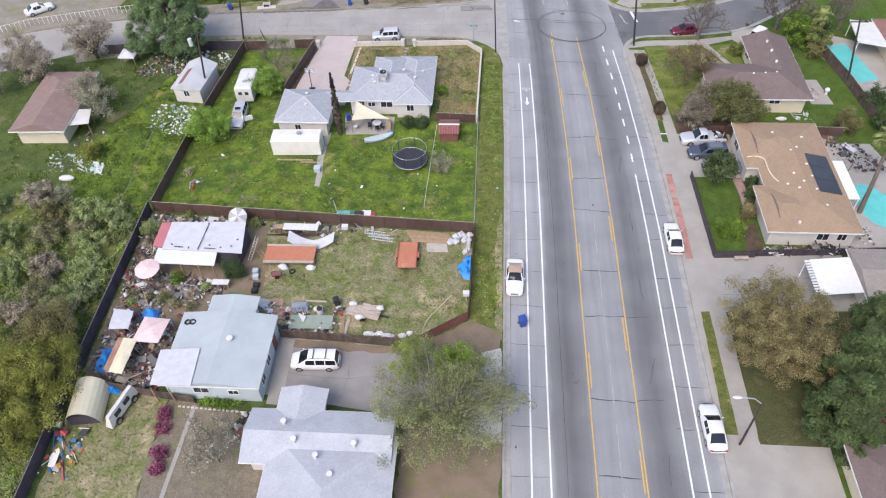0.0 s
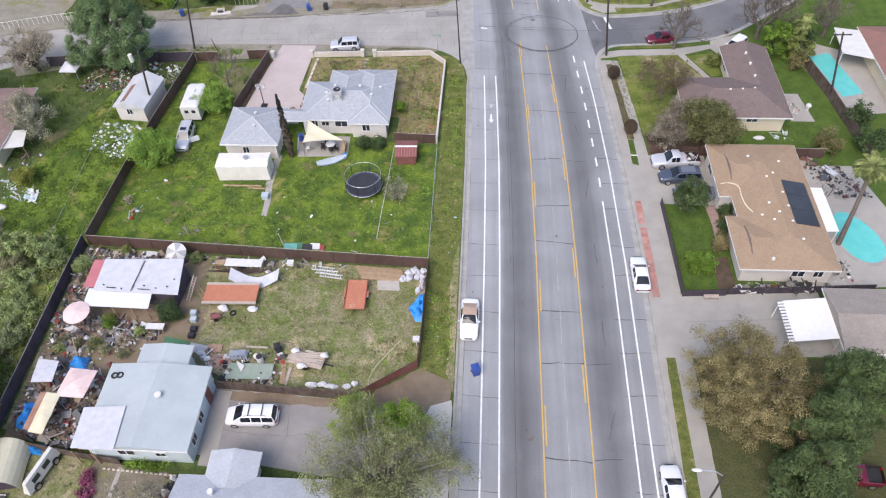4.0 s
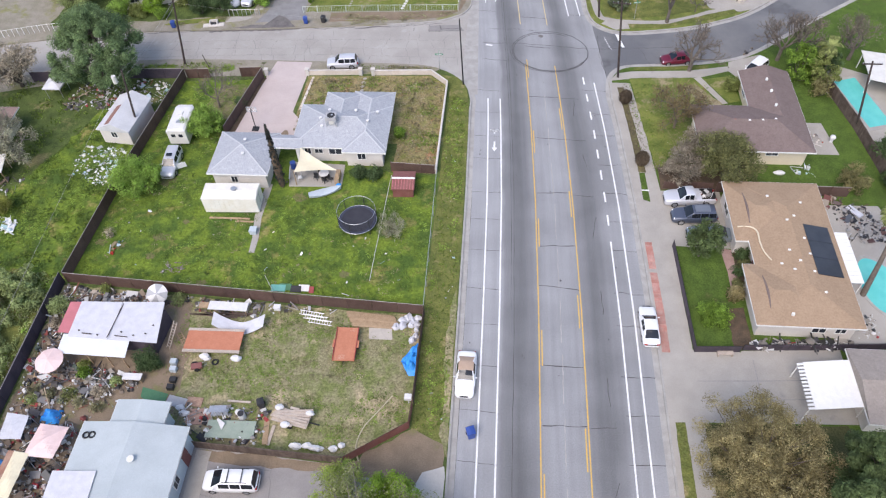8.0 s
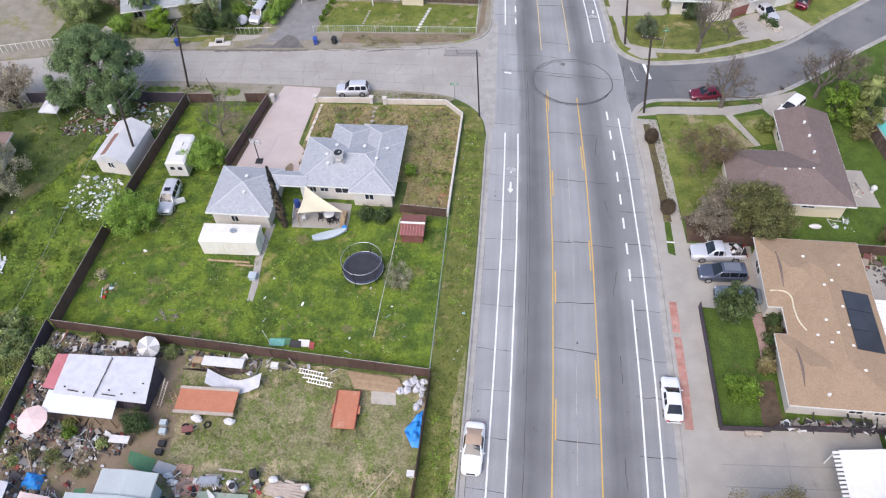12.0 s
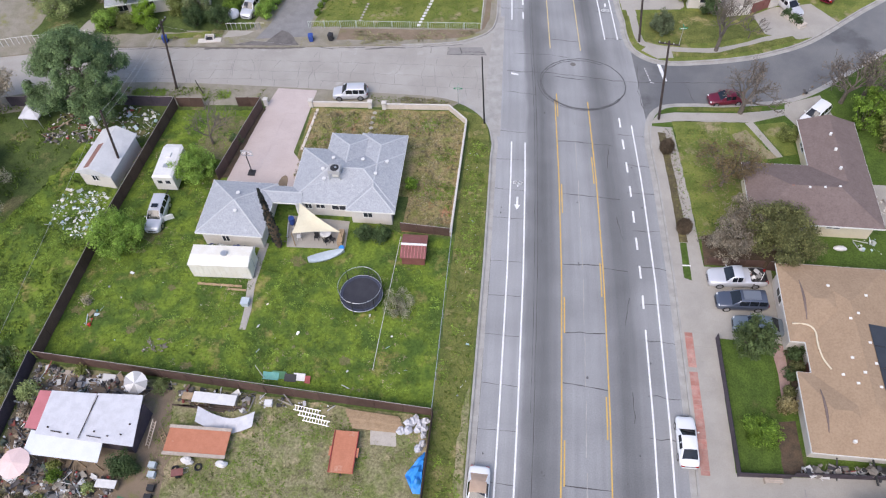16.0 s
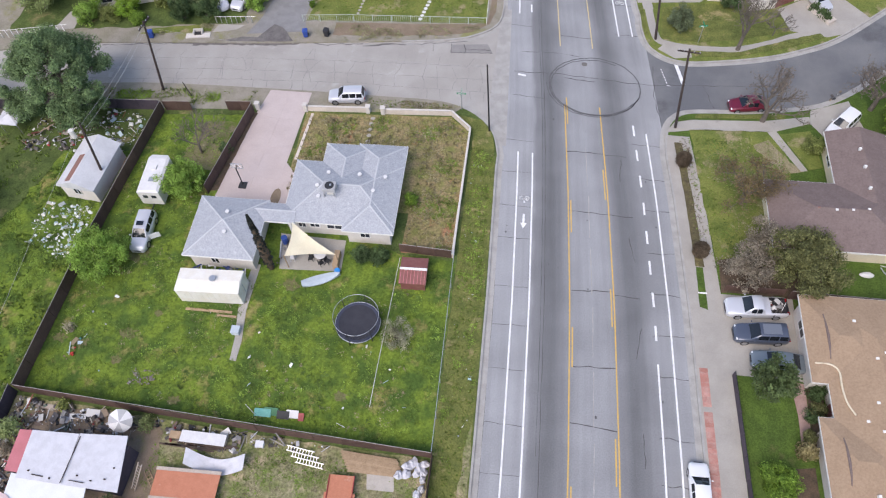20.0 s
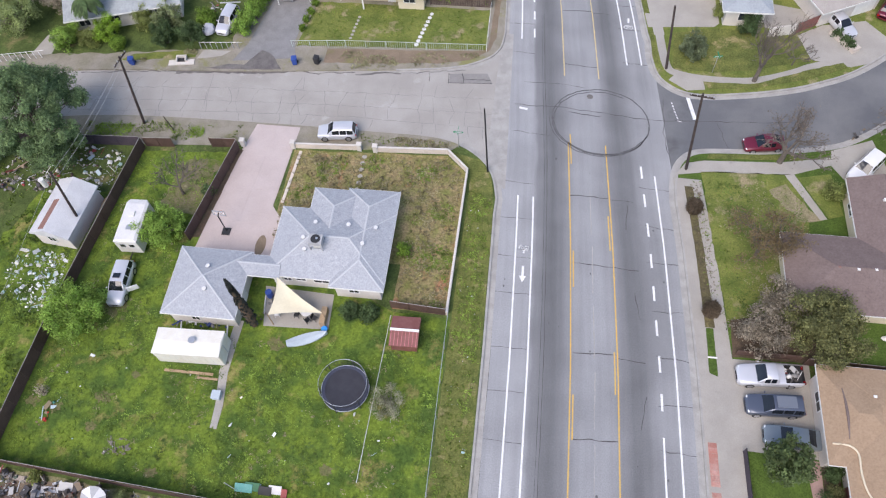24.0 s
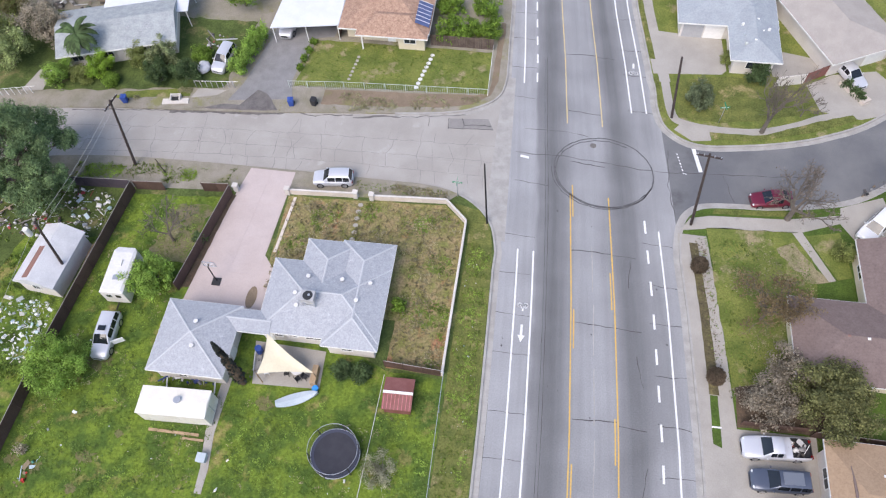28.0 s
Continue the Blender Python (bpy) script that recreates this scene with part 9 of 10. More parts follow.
bin_("blue wheeled bin standing in the gutter", 4.6, 46.2, 20, PLASTIC_BLUE, 0.0, 1.2)
bush("green plant growing among the junk", -31.4, 48.2, 1.2, 0.8, LEAF_BUSH, 236, 1200, 0.1, "yard plants")
bush("dense dark bush at the shed's corner", -25.6, 49.9, 2.2, 1.4, LEAF_DARK, 237, 5200, 0.1, "yard plants")
bush("leafy shrub at the shed's back", -36.6, 55.0, 2.2, 1.3, LEAF_WEED, 238, 2000, 0.11, "yard plants")
for k in range(5):
    bush("dry twiggy plant among the junk", -35.6 + 1.6 * k, 46.0 - 0.25 * k, 0.9, 0.8, LEAF_DRY, 240 + k, 700, 0.08, "yard plants")
solo("oval_tub", Form().cyl(-47.4, 52.6, G + 0.9, G + 1.0, 0.5, 16), PLASTIC_WHITE, "pale oval tub lid lying on the scrub", "tub lid")

# ---- road joints, cracks and patches ----


def crack(pts, w=0.05, wob=0.12, z=0.006, form=None, step=0.7):
    out = []
    for (x0, y0), (x1, y1) in zip(pts, pts[1:]):
        n = max(2, int(math.hypot(x1 - x0, y1 - y0) / step))
        out += [(x0 + (x1 - x0) * i / n + random.uniform(-wob, wob), y0 + (y1 - y0) * i / n + random.uniform(-wob, wob)) for i in range(n)]
    out.append(pts[-1])
    return strip(out, [w * random.uniform(0.35, 1.25) for _ in out], z, form)


f = Form()
for y in (22.5, 30.6, 38.2, 47.8, 53.9, 63.2, 68.5, 76.3, 85.6, 93.5, 104.6, 112, 121):
    crack([(lane(10.9, y), y), (lane(14.9, y), y + random.uniform(-0.3, 0.3))], 0.1, 0.08, 0.006, f)
    if random.random() < 0.7:
        crack([(lane(15.0, y), y), (lane(17.5, y), y + random.uniform(-0.3, 0.2))], 0.07, 0.08, 0.006, f)
for i in range(26):
    y = 12 + 4.6 * i + random.uniform(-0.5, 0.5)
    if 95 < y < 112:
        continue
    crack([(lane(3.3, y), y), (lane(7.0, y), y + random.uniform(-0.2, 0.2))], 0.05, 0.05, 0.006, f)
    y += random.uniform(-1, 1)
    crack([(lane(18.4, y), y), (lane(21.6, y), y + random.uniform(-0.3, 0.3))], 0.07, 0.1, 0.006, f)
for i in range(8):
    y = 20 + 10 * i
    crack([(lane(16.6 + random.uniform(-0.3, 0.8), y), y), (lane(16.7 + random.uniform(-0.3, 0.8), y + 3), y + 3)], 0.06, 0.08, 0.006, f)
crack([(lane(3.4, y), y) for y in steps(10, 92, 6)], 0.05, 0.02, 0.006, f, 1.2)
crack([(lane(8.3, y), y) for y in steps(10, 120, 6)], 0.05, 0.03, 0.006, f, 1.2)
crack([(lane(8.0, y), y) for y in steps(60, 120, 6)], 0.04, 0.03, 0.006, f, 1.2)
crack([(lane(21.45, y), y) for y in steps(10, 94, 6)], 0.04, 0.02, 0.006, f, 1.2)
crack([(3.5, 105), (9, 105.2), (18, 104.6), (24, 105.2), (34, 106.3)], 0.08, 0.1, 0.006, f)
crack([(3.6, 101.3), (7.5, 101)], 0.07, 0.08, 0.006, f)
crack([(4.2, 108.5), (8, 108.8), (11, 108.4)], 0.06, 0.08, 0.006, f)
crack([(19.5, 107.8), (19.4, 103), (20, 99)], 0.07, 0.1, 0.006, f)
crack([(26, 101.6), (25, 105.2)], 0.06, 0.1, 0.006, f)
solo("crack", f, CRACK, "dark joints and cracks in the avenue paving", "crack", kind="stuff")
f = Form()
for i in range(11):
    y = 24 + 6.5 * i
    crack([(lane(12.9, y), y), (lane(12.95, y + 5.2), y + 5.2)], 0.1, 0.03, 0.007, f, 0.4)
solo("seam", f, KERB, "worn pale seam in the middle lane", "seam", kind="stuff")
f = Form()
for row, (ya, yb) in enumerate(((100.4, 101.2), (102.0, 103.2), (104.0, 105.4))):
    crack([(-47, ya - 2.2), (-30, ya - 0.6), (-15, ya + 0.4), (1.0, yb)], 0.045, 0.12, 0.009, f)
for i in range(27):
    x = -46 + 1.75 * i + random.uniform(-0.8, 0.8)
    off = np.interp(x, [-46, -30, -15, 1], [-2.2, -0.6, 0.4, 0.8])
    if random.random() < 0.75:
        crack([(x, 100.4 + off), (x + random.uniform(-0.7, 0.4), 102.1 + off), (x + random.uniform(-0.9, 0.4), 104.1 + off)], 0.045, 0.14, 0.009, f)
    if random.random() < 0.6:
        crack([(x + 0.5, 98.9 + off), (x + random.uniform(0, 0.9), 100.4 + off)], 0.045, 0.12, 0.009, f)
    if random.random() < 0.5:
        crack([(x - 0.5, 104.1 + off), (x + random.uniform(-0.9, 0.4), 106 + off)], 0.035, 0.1, 0.009, f)
solo("crack", f, CRACK_PALE, "dark net of cracks in the pale side street", "crack", kind="stuff")
DAMP = material("dark_damp_asphalt", (0.12, 0.108, 0.105), 0.8, second=(0.19, 0.175, 0.165), size=1.2, amount=0.7, fine=0.2)
f = Form()
for pts, w in (([(-47, 104.2), (-40, 105.0), (-36, 105.4)], 0.18), ([(-36, 105.3), (-31, 105.9), (-28, 106.1), (-24, 106.5)], 0.55), ([(-24, 106.5), (-21.5, 107.0), (-19.5, 106.7)], 0.28), ([(-19.5, 106.9), (-15.5, 107.5)], 0.16), ([(-15.5, 107.2), (-13.6, 107.4), (-12, 107.9), (-10.2, 107.9)], 0.26), ([(-10, 108.0), (-6, 108.9), (-3, 109.4)], 0.12)):
    crack(pts, w, 0.14, 0.022, f, 0.5)
solo("asphalt_edge", f, DAMP, "dark crumbled asphalt edge of the side street", "road patch", kind="structure")
OLD_PATCH = material("old_patched_asphalt", (0.26, 0.245, 0.235), 0.85, second=(0.21, 0.2, 0.19), size=1.0, amount=0.7, fine=0.15)
solo("asphalt_patch", Form().prism([(-4.8, 108.6), (-0.3, 109.2), (0.5, 107.7), (-4.6, 107.2)], -0.03, 0.018), OLD_PATCH, "patched asphalt in the side street", "road patch", kind="structure")
f = Form()
for pts in ([(-4.9, 108.7), (-4.7, 107.1)], [(-4.7, 107.2), (0.5, 107.7)], [(-3.4, 108.8), (-3.0, 107.9), (-3.2, 107.2)], [(-3.0, 107.9), (-1.6, 108.1), (0.2, 108.2)], [(-7, 108.4), (-6.9, 107.2)]):
    crack(pts, 0.08, 0.06, 0.021, f, 0.4)
solo("crack", f, CRACK, "dark cracks round the patched asphalt", "crack", kind="stuff")
patch("asphalt_patch", [(-33.2, 106.0), (-30.4, 106.9), (-28.4, 107.2), (-27.6, 108.4), (-26.9, 109.7), (-25.2, 108.7), (-24.1, 106.9), (-27, 106.5)], DAMP, "dark damp patch on the drive's mouth", "road patch", 0.04, 0.15)
patch("dirt", [(-19.5, 108.5), (-12, 109.2), (-6.0, 110.0), (-2.6, 111.0), (-0.6, 112.6), (0.2, 115), (0.2, 125), (-0.7, 125), (-0.7, 113.0), (-2.6, 112.4), (-10, 111.6), (-19.5, 110.8)], DIRT, "bare brown soil along the shoulder", "soil", 0.02, 0.08)
solo("apron", Form().prism([(0.9, 96.6), (2.3, 93.4), (3.3, 93.4), (2.6, 116), (1.7, 116), (1.0, 111)], -0.03, 0.017), KERB, "pale concrete cross gutter at the side street's mouth", "gutter", kind="structure")
for x, y in ((lane(9.6, 40), 40), (11.6, 107.2)):
    solo("manhole_cover", Form().cyl(x, y, 0.0, 0.014, 0.34, 18), DAMP, "round iron manhole cover in the roadway", "manhole", kind="structure")

# the bicycle mark and its arrow
bx, by = lane(6.02, 86), 86.6
mark = [ring(bx - 0.28, by, 0.22, 0.22, 0.09, z=PZ), ring(bx + 0.28, by, 0.22, 0.22, 0.09, z=PZ), strip([(bx - 0.28, by), (bx, by - 0.35), (bx + 0.28, by)], 0.1, PZ), strip([(bx, by - 0.3), (bx + 0.02, by - 0.6)], 0.16, PZ)]
painted("bicycle_mark", mark, WHITE_LINE, "white bicycle lane symbol on the avenue")
painted("arrow_mark", [strip([(bx + 0.05, 84.6), (bx + 0.06, 83.5)], 0.22, PZ), Form().add([(bx - 0.28, 83.5, PZ), (bx + 0.06, 82.8, PZ), (bx + 0.4, 83.5, PZ)], [(0, 1, 2)])], WHITE_LINE, "white arrow in the bicycle lane")
bx, by = lane(19.7, 119), 119
painted("bicycle_mark", [ring(bx - 0.28, by, 0.22, 0.22, 0.09), ring(bx + 0.28, by, 0.22, 0.22, 0.09), strip([(bx - 0.28, by), (bx, by + 0.35), (bx + 0.28, by)], 0.1, PZ), strip([(bx, by + 0.8), (bx, by + 1.6)], 0.22, PZ)], WHITE_LINE, "white bicycle lane symbol past the crossing")
painted("lane_mark", [strip([(4.0, 104.6), (4.9, 104.45)], 0.3, PZ)], WHITE_LINE, "small white patch of paint at the crossing")

# ---- east side pieces ----
side_strip = thing("sidewalk_slabs", "pale concrete sidewalk slabs along the avenue", "sidewalk", kind="structure")
y = 35.2
while y < 96.5:
    a, b = y + 0.01, y + 1.48
    u0 = 23.55 if y < 48 else (22.3 if y < 78 else 23.95)
    u1 = 24.95 if y < 69 else 24.4
    if not 48 < y < 56.2:
        quad = [(lane(u0, a), a), (lane(u1, a), a), (lane(u1, b), b), (lane(u0, b), b)]
        part("slab", Form().prism(quad, G, G + 0.032), CONCRETE, side_strip)
    y += 1.5
paver = thing("paver_strip", "red brick paver strip along the kerb", "paving", kind="structure")
y = 56.0
k = 0
while y < 69.6:
    if not (65.3 < y < 65.9):
        part("paver_slab", Form().prism([(lane(22.35, y), y), (lane(23.05, y), y), (lane(23.05, y + 0.44), y + 0.44), (lane(22.35, y + 0.44), y + 0.44)], G, G + 0.04), BRICK_RED, paver)
    y += 0.455
drive_slabs = thing("driveway_slabs", "pale pink concrete driveway slabs", "driveway", kind="structure")
for i in range(2):
    for j in range(4):
        y0, y1 = 81.3 + 4.27 * j, 81.3 + 4.27 * (j + 1)
        l0, r0 = np.interp(y0, [83.5, 98.4], [-26.0, -24.4]), np.interp(y0, [83.5, 98.4], [-20.0, -19.65])
        l1, r1 = np.interp(y1, [83.5, 98.4], [-26.0, -24.4]), np.interp(y1, [83.5, 98.4], [-20.0, -19.65])
        q = lambda l, r, t: l + (r - l) * t
        part("slab", Form().prism([(q(l0, r0, i / 2) + 0.015, y0 + 0.015), (q(l0, r0, (i + 1) / 2) - 0.015, y0 + 0.015), (q(l1, r1, (i + 1) / 2) - 0.015, y1 - 0.015), (q(l1, r1, i / 2) + 0.015, y1 - 0.015)], G, G + 0.045), PINK, drive_slabs)
patch("path", [(29.5, 69.2), (29.75, 66), (29.6, 62.6), (30.2, 62.6), (30.6, 65), (30.7, 69.0)], PATH_PINK, "narrow pink paver path beside the lawn", "path", 0.04)
pool = thing("swimming_pool", "turquoise swimming pool with a pale rim", "pool")


def kidney(cx, cy, rx, ry, k=1.0, turn=0.25):
    out = []
    for a in np.linspace(0, 2 * math.pi, 40)[:-1]:
        x, y = rx * k * math.cos(a) * (1 - 0.18 * math.sin(a)), ry * k * math.sin(a)
        out.append((cx + x * math.cos(turn) - y * math.sin(turn), cy + x * math.sin(turn) + y * math.cos(turn)))
    return out


part("rim", Form().prism(kidney(44.8, 64.6, 2.4, 4.1), G, G + 0.07), KERB, pool)
part("water", Form().prism(kidney(44.8, 64.6, 2.4, 4.1, 0.9), G, G + 0.075), WATER, pool)
pool2 = thing("swimming_pool", "turquoise rectangular swimming pool behind the board fence", "pool")
patch("pool_deck", [(47.6, 100.5), (52, 102.5), (58, 99), (57, 86.5), (51, 85.5)], CONCRETE, "pale concrete deck round the far pool", "patio", 0.034)
part("rim", Form().prism([(49.7, 98.9), (53.2, 100.0), (55.3, 90.3), (51.7, 89.2)], G, G + 0.08), KERB, pool2)
part("water", Form().prism([(50.1, 98.6), (52.9, 99.5), (54.8, 90.7), (52.0, 89.9)], G, G + 0.085), WATER, pool2)
porch2 = thing("porch_roof", "white porch roof beyond the far pool", "porch roof")
part("sheet", Form().prism([(53.2, 96.5), (56.8, 95.2), (57.6, 101.5), (53.8, 102.4)], 2.5, 2.6), METAL_WHITE, porch2)
for x, y in ((53.4, 96.8), (54.0, 102.0)):
    part("post", Form().cyl(x, y, G, 2.5, 0.06, 6), TRIM_WHITE, porch2)
patio_slab = patch("patio", [(43.0, 90.2), (45.8, 90.2), (46.3, 84.4), (43.3, 84.4)], CONCRETE, "pale concrete patio behind the brown house", "patio", 0.045)
heap("patio_clutter", [(43.6, 86), (43.6, 88.5), (45, 88.5), (45, 86)], 14, 0.5, rainbow("patio_colours", [(0.35, 0.08, 0.05), (0.6, 0.55, 0.5), (0.3, 0.25, 0.22)]), "patio furniture under covers", 301, 0.2)
solo("grill", Form().ball(46.0, 86.8, G + 0.7, 0.35, 0.35, 0.3, 10).cyl(46.0, 86.8, G, G + 0.5, 0.2, 8), PLASTIC_WHITE, "round pale barbecue grill on the grass", "grill")
heap("bags", [(40.0, 80.8), (40.0, 82.3), (42.4, 82.3), (42.4, 80.6)], 26, 0.34, LITTER, "white bags heaped beside the house corner", 302, 0.3)
solo("tub", Form().ball(38.3, 80.9, G + 0.18, 0.7, 0.3, 0.25, 10, 0.1), PLASTIC_WHITE, "white covered tub on the grass", "tub")
heap("woodpile", [(40.6, 76.0), (40.6, 77.2), (44.4, 77.2), (44.6, 75.6), (42, 75.4)], 60, 0.4, rainbow("brown_red_clutter", [(0.14, 0.05, 0.045), (0.1, 0.07, 0.06), (0.2, 0.12, 0.1), (0.06, 0.05, 0.05), (0.3, 0.25, 0.2)]), "dark red-brown stack of yard goods", 303, 0.5)
heap("yard_goods", [(44.2, 70.5), (43.8, 75.8), (46.5, 76), (48.5, 70.5)], 110, 0.36, DARK_MIX, "stored goods on the pool deck", 304, 0.4)
solo("cushion_lounger", Form().box(-0.35, -0.9, 0.3, 0.35, 0.9, 0.45), TARP_WHITE, "pale striped lounger on the deck", "lounger", at=pose(44.9, 74.8, G, 0, 0, 35))
heap("yard_goods", [(30, 56.75), (30, 57.5), (39.5, 57.7), (39.5, 56.95)], 110, 0.5, rainbow("alley_goods", [(0.6, 0.6, 0.6), (0.08, 0.08, 0.08), (0.2, 0.18, 0.16), (0.03, 0.03, 0.03), (0.35, 0.33, 0.32), (0.05, 0.05, 0.06)]), "stored goods along the house wall", 305, 1.0)
heap("truck_load", [(28.0, 75.4), (28.0, 76.8), (29.7, 76.9), (29.7, 75.5)], 16, 0.4, JUNK, "odds and ends loaded in the pickup bed", 306, 0.3, G + 0.75)
white_cover = thing("carport", "white corrugated carport roof beside the driveway", "carport")
for i in range(13):
    a, b = i / 13, (i + 0.55) / 13
    p = lambda u, v: (32.9 + 5.3 * u, 49.3 + 4.7 * v + 0.6 * u)
    part("slat", Form().prism([p(0, a), p(1, a), p(1, b), p(0, b)], 2.52, 2.58), TRIM_WHITE, white_cover)
part("sheet", Form().prism([p(0.1, -0.01), p(0.96, -0.01), p(0.96, 0.98), p(0.1, 0.98)], 2.584, 2.62), TRIM_WHITE, white_cover)
for u, v in ((0.04, 0.04), (0.96, 0.04), (0.04, 0.95), (0.96, 0.95)):
    part("post", Form().cyl(*p(u, v), G, 2.48, 0.06, 6), TRIM_WHITE, white_cover)
drive_east = thing("driveway_slabs", "pale concrete driveway slabs with dark joints", "driveway", kind="structure")
for x0, x1 in ((24.85, 30.2), (30.2, 35.6)):
    for y0, y1 in ((49.2, 51.1), (51.1, 53.05), (53.05, 55.4)):
        part("slab", Form().prism([(x0 + 0.04, y0 + 0.04 + 0.05 * (x0 - 24.8)), (x1 - 0.04, y0 + 0.04 + 0.05 * (x1 - 24.8)), (x1 - 0.04, y1 - 0.04 + 0.05 * (x1 - 24.8)), (x0 + 0.04, y1 - 0.04 + 0.05 * (x0 - 24.8))], G, G + 0.04), CONCRETE, drive_east)
heap("leaf_litter", [(lane(24.0, 83), 83), (lane(23.7, 96.5), 96.5), (lane(24.9, 96.5), 96.5), (lane(24.6, 83), 83)], 420, 0.09, rainbow("brown_leaves", [(0.12, 0.09, 0.06), (0.18, 0.14, 0.09), (0.09, 0.07, 0.05), (0.22, 0.19, 0.12)]), "fallen brown leaves on the sidewalk", 331, 0.0, G + 0.02, "leaves")
patch("sidewalk", [(lane(24.4, 97) - 1.8, 97.4), (21.4, 99.0), (23.3, 99.6), (31, 100.3), (36.5, 101.6), (36.5, 100.6), (32.1, 98.8), (23.5, 98.1)], CONCRETE, "concrete corner sidewalk", "sidewalk", 0.03)
patch("parkway", [(23.6, 99.9), (23.8, 100.5), (30.5, 101.2), (34.0, 101.7), (33.6, 100.9)], GRASS_VERGE, "grass strip beside the side street", "verge", 0.05, 0.05)
patch("path", [(31.4, 98.7), (32.4, 98.9), (34.9, 93.6), (34.2, 93.4)], CONCRETE, "concrete front path of the brown house", "path", 0.05)
patch("driveway", [(36.4, 100.6), (36.8, 102.6), (41.5, 104.6), (42.5, 99.5), (38, 98)], CONCRETE, "pale concrete driveway", "driveway", 0.03)
heap("kerb_goods", [(39.2, 104.2), (39.2, 105.2), (41, 106), (41.2, 105.2)], 12, 0.3, JUNK, "things put out at the kerb", 307, 0.2)

# ---- north-east corner ----
patch("driveway", [(lane(22.3, 119.2), 119.2), (lane(22.3, 126.8), 126.8), (26.3, 126.4), (26.5, 121), (25.8, 120.3)], CONCRETE, "wide pale concrete driveway", "driveway", 0.03)
ne_walk = smooth_line([(19.2, 118.8), (19.9, 113.2), (21.2, 111.9), (24.6, 111.5), (29.5, 111.9), (34, 113.6), (37, 115.2), (42, 117)], 5)
solo("sidewalk", strip(ne_walk, 0.95, G + 0.034), CONCRETE, "concrete corner sidewalk", "sidewalk", kind="structure")
patch("ramp", [(21.0, 112.0), (23.8, 111.4), (24.0, 109.8), (22.0, 109.4), (20.1, 110.8)], CONCRETE, "concrete kerb ramp at the corner", "sidewalk", 0.03)
patch("parkway", [(24.2, 111.0), (29.5, 111.3), (36.6, 114.6), (40.6, 116.2), (41.0, 115.5), (36.6, 113.3), (29.4, 110.6), (24.4, 110.0)], GRASS_VERGE, "grass strip beside the side street", "verge", 0.05, 0.05)
patch("driveway", [(35.9, 120.2), (39.2, 122.4), (45, 124), (48, 120), (43.5, 116.4), (41.4, 115.6), (36.9, 116.2)], CONCRETE, "pale concrete driveway", "driveway", 0.036)
patch("patio", [(33.0, 125.6), (37.3, 125), (39.0, 122.6), (35.2, 121.0), (32.0, 121.0), (31.9, 124)], CONCRETE, "pale concrete side yard", "patio", 0.03)
solo("garden_wall", Form().prism([(32.0, 119.3), (35.5, 120.4), (35.5, 120.55), (32.0, 119.45)], G, G + 1.4), STUCCO_WHITE, "white garden wall beside the red gate", "wall")
for k, (x, y) in enumerate(((40.6, 120.6), (41.3, 119.6), (41.9, 118.9))):
    bush("round clipped hedge bush on a brick planter", x, y, 1.2, 0.7, LEAF_DARK, 320 + k, 700, 0.12, "planter bushes")
planter = solo("planter", Form().prism([(39.9, 121.0), (40.7, 121.4), (42.9, 118.6), (42.0, 118.0)], G, G + 0.5), BRICK_PALE, "low pale brick planter between the driveways", "planter")
heap("roof_litter", [(27, 122), (27, 128), (31, 128), (31, 122)], 8, 0.2, LITTER, "small pale bits on the roof", 309, 0.0, 3.35)

# ---- north side ----
for i in range(9):
    solo("stepping_stone", Form().cyl(-9.3 + 0.12 * i, 112.6 + 0.68 * i, G, G + 0.06, 0.26, 9), PLASTIC_WHITE, "white round stepping stone in the lawn", "stepping stone", "lawn path stones")
for i in range(7):
    solo("stepping_stone", Form().cyl(-17.2 + 0.05 * i, 112.8 + 0.62 * i, G, G + 0.05, 0.2, 8), CONCRETE, "tan stepping stone in the lawn", "stepping stone", "lawn path stones")
bin_("blue wheeled bin on the bare shoulder", -22.6, 107.9, 10, PLASTIC_BLUE, G, 1.0, "street bins")
bin_("dark grey wheeled bin on the bare shoulder", -20.1, 108.3, -10, PLASTIC_BLACK, G, 1.0, "street bins")
bin_("blue wheeled bin at the street's edge", -41.4, 105.9, 10, PLASTIC_BLUE, G, 1.0, "street bins")
bin_("blue wheeled bin beside the hedge", -29.9, 112.6, 10, PLASTIC_BLUE, G, 0.9, "street bins")
culvert = thing("drain_inlet", "white concrete drain inlet at the street's edge", "drain", pose(-35.8, 106.7, G, 0, 0, 8))
part("slab", Form().box(-1.5, -0.4, 0, 1.5, 0.35, 0.12), BRICK_CAP, culvert)
part("headwall", Form().box(-0.6, 0.0, 0.12, -0.45, 0.7, 0.45).box(0.45, 0.0, 0.12, 0.6, 0.7, 0.45).box(-0.6, 0.6, 0.12, 0.6, 0.75, 0.5), BRICK_CAP, culvert)
# A near-black plate paints the shade of the drain's mouth.
part("opening", Form().box(-0.44, 0.02, 0.123, 0.44, 0.58, 0.16), OPENING_SHADE, culvert)
solo("covered_boat", Form().ball(-34.1, 112.0, G + 0.55, 0.75, 0.95, 0.6, 12, 0.08), TARP_WHITE, "white covered motorcycle in the front garden", "covered vehicle")
patch("driveway", [(-54.3, 106.3), (-51.8, 106.7), (-51.9, 110), (-53.6, 110)], CONCRETE, "short pale concrete driveway", "driveway", 0.034)
patch("pad", [(-34.2, 107.6), (-31.5, 108.2), (-30.6, 109.2), (-34.0, 109.0)], CONCRETE, "pale concrete pad at the gate", "driveway", 0.034, 0.1)
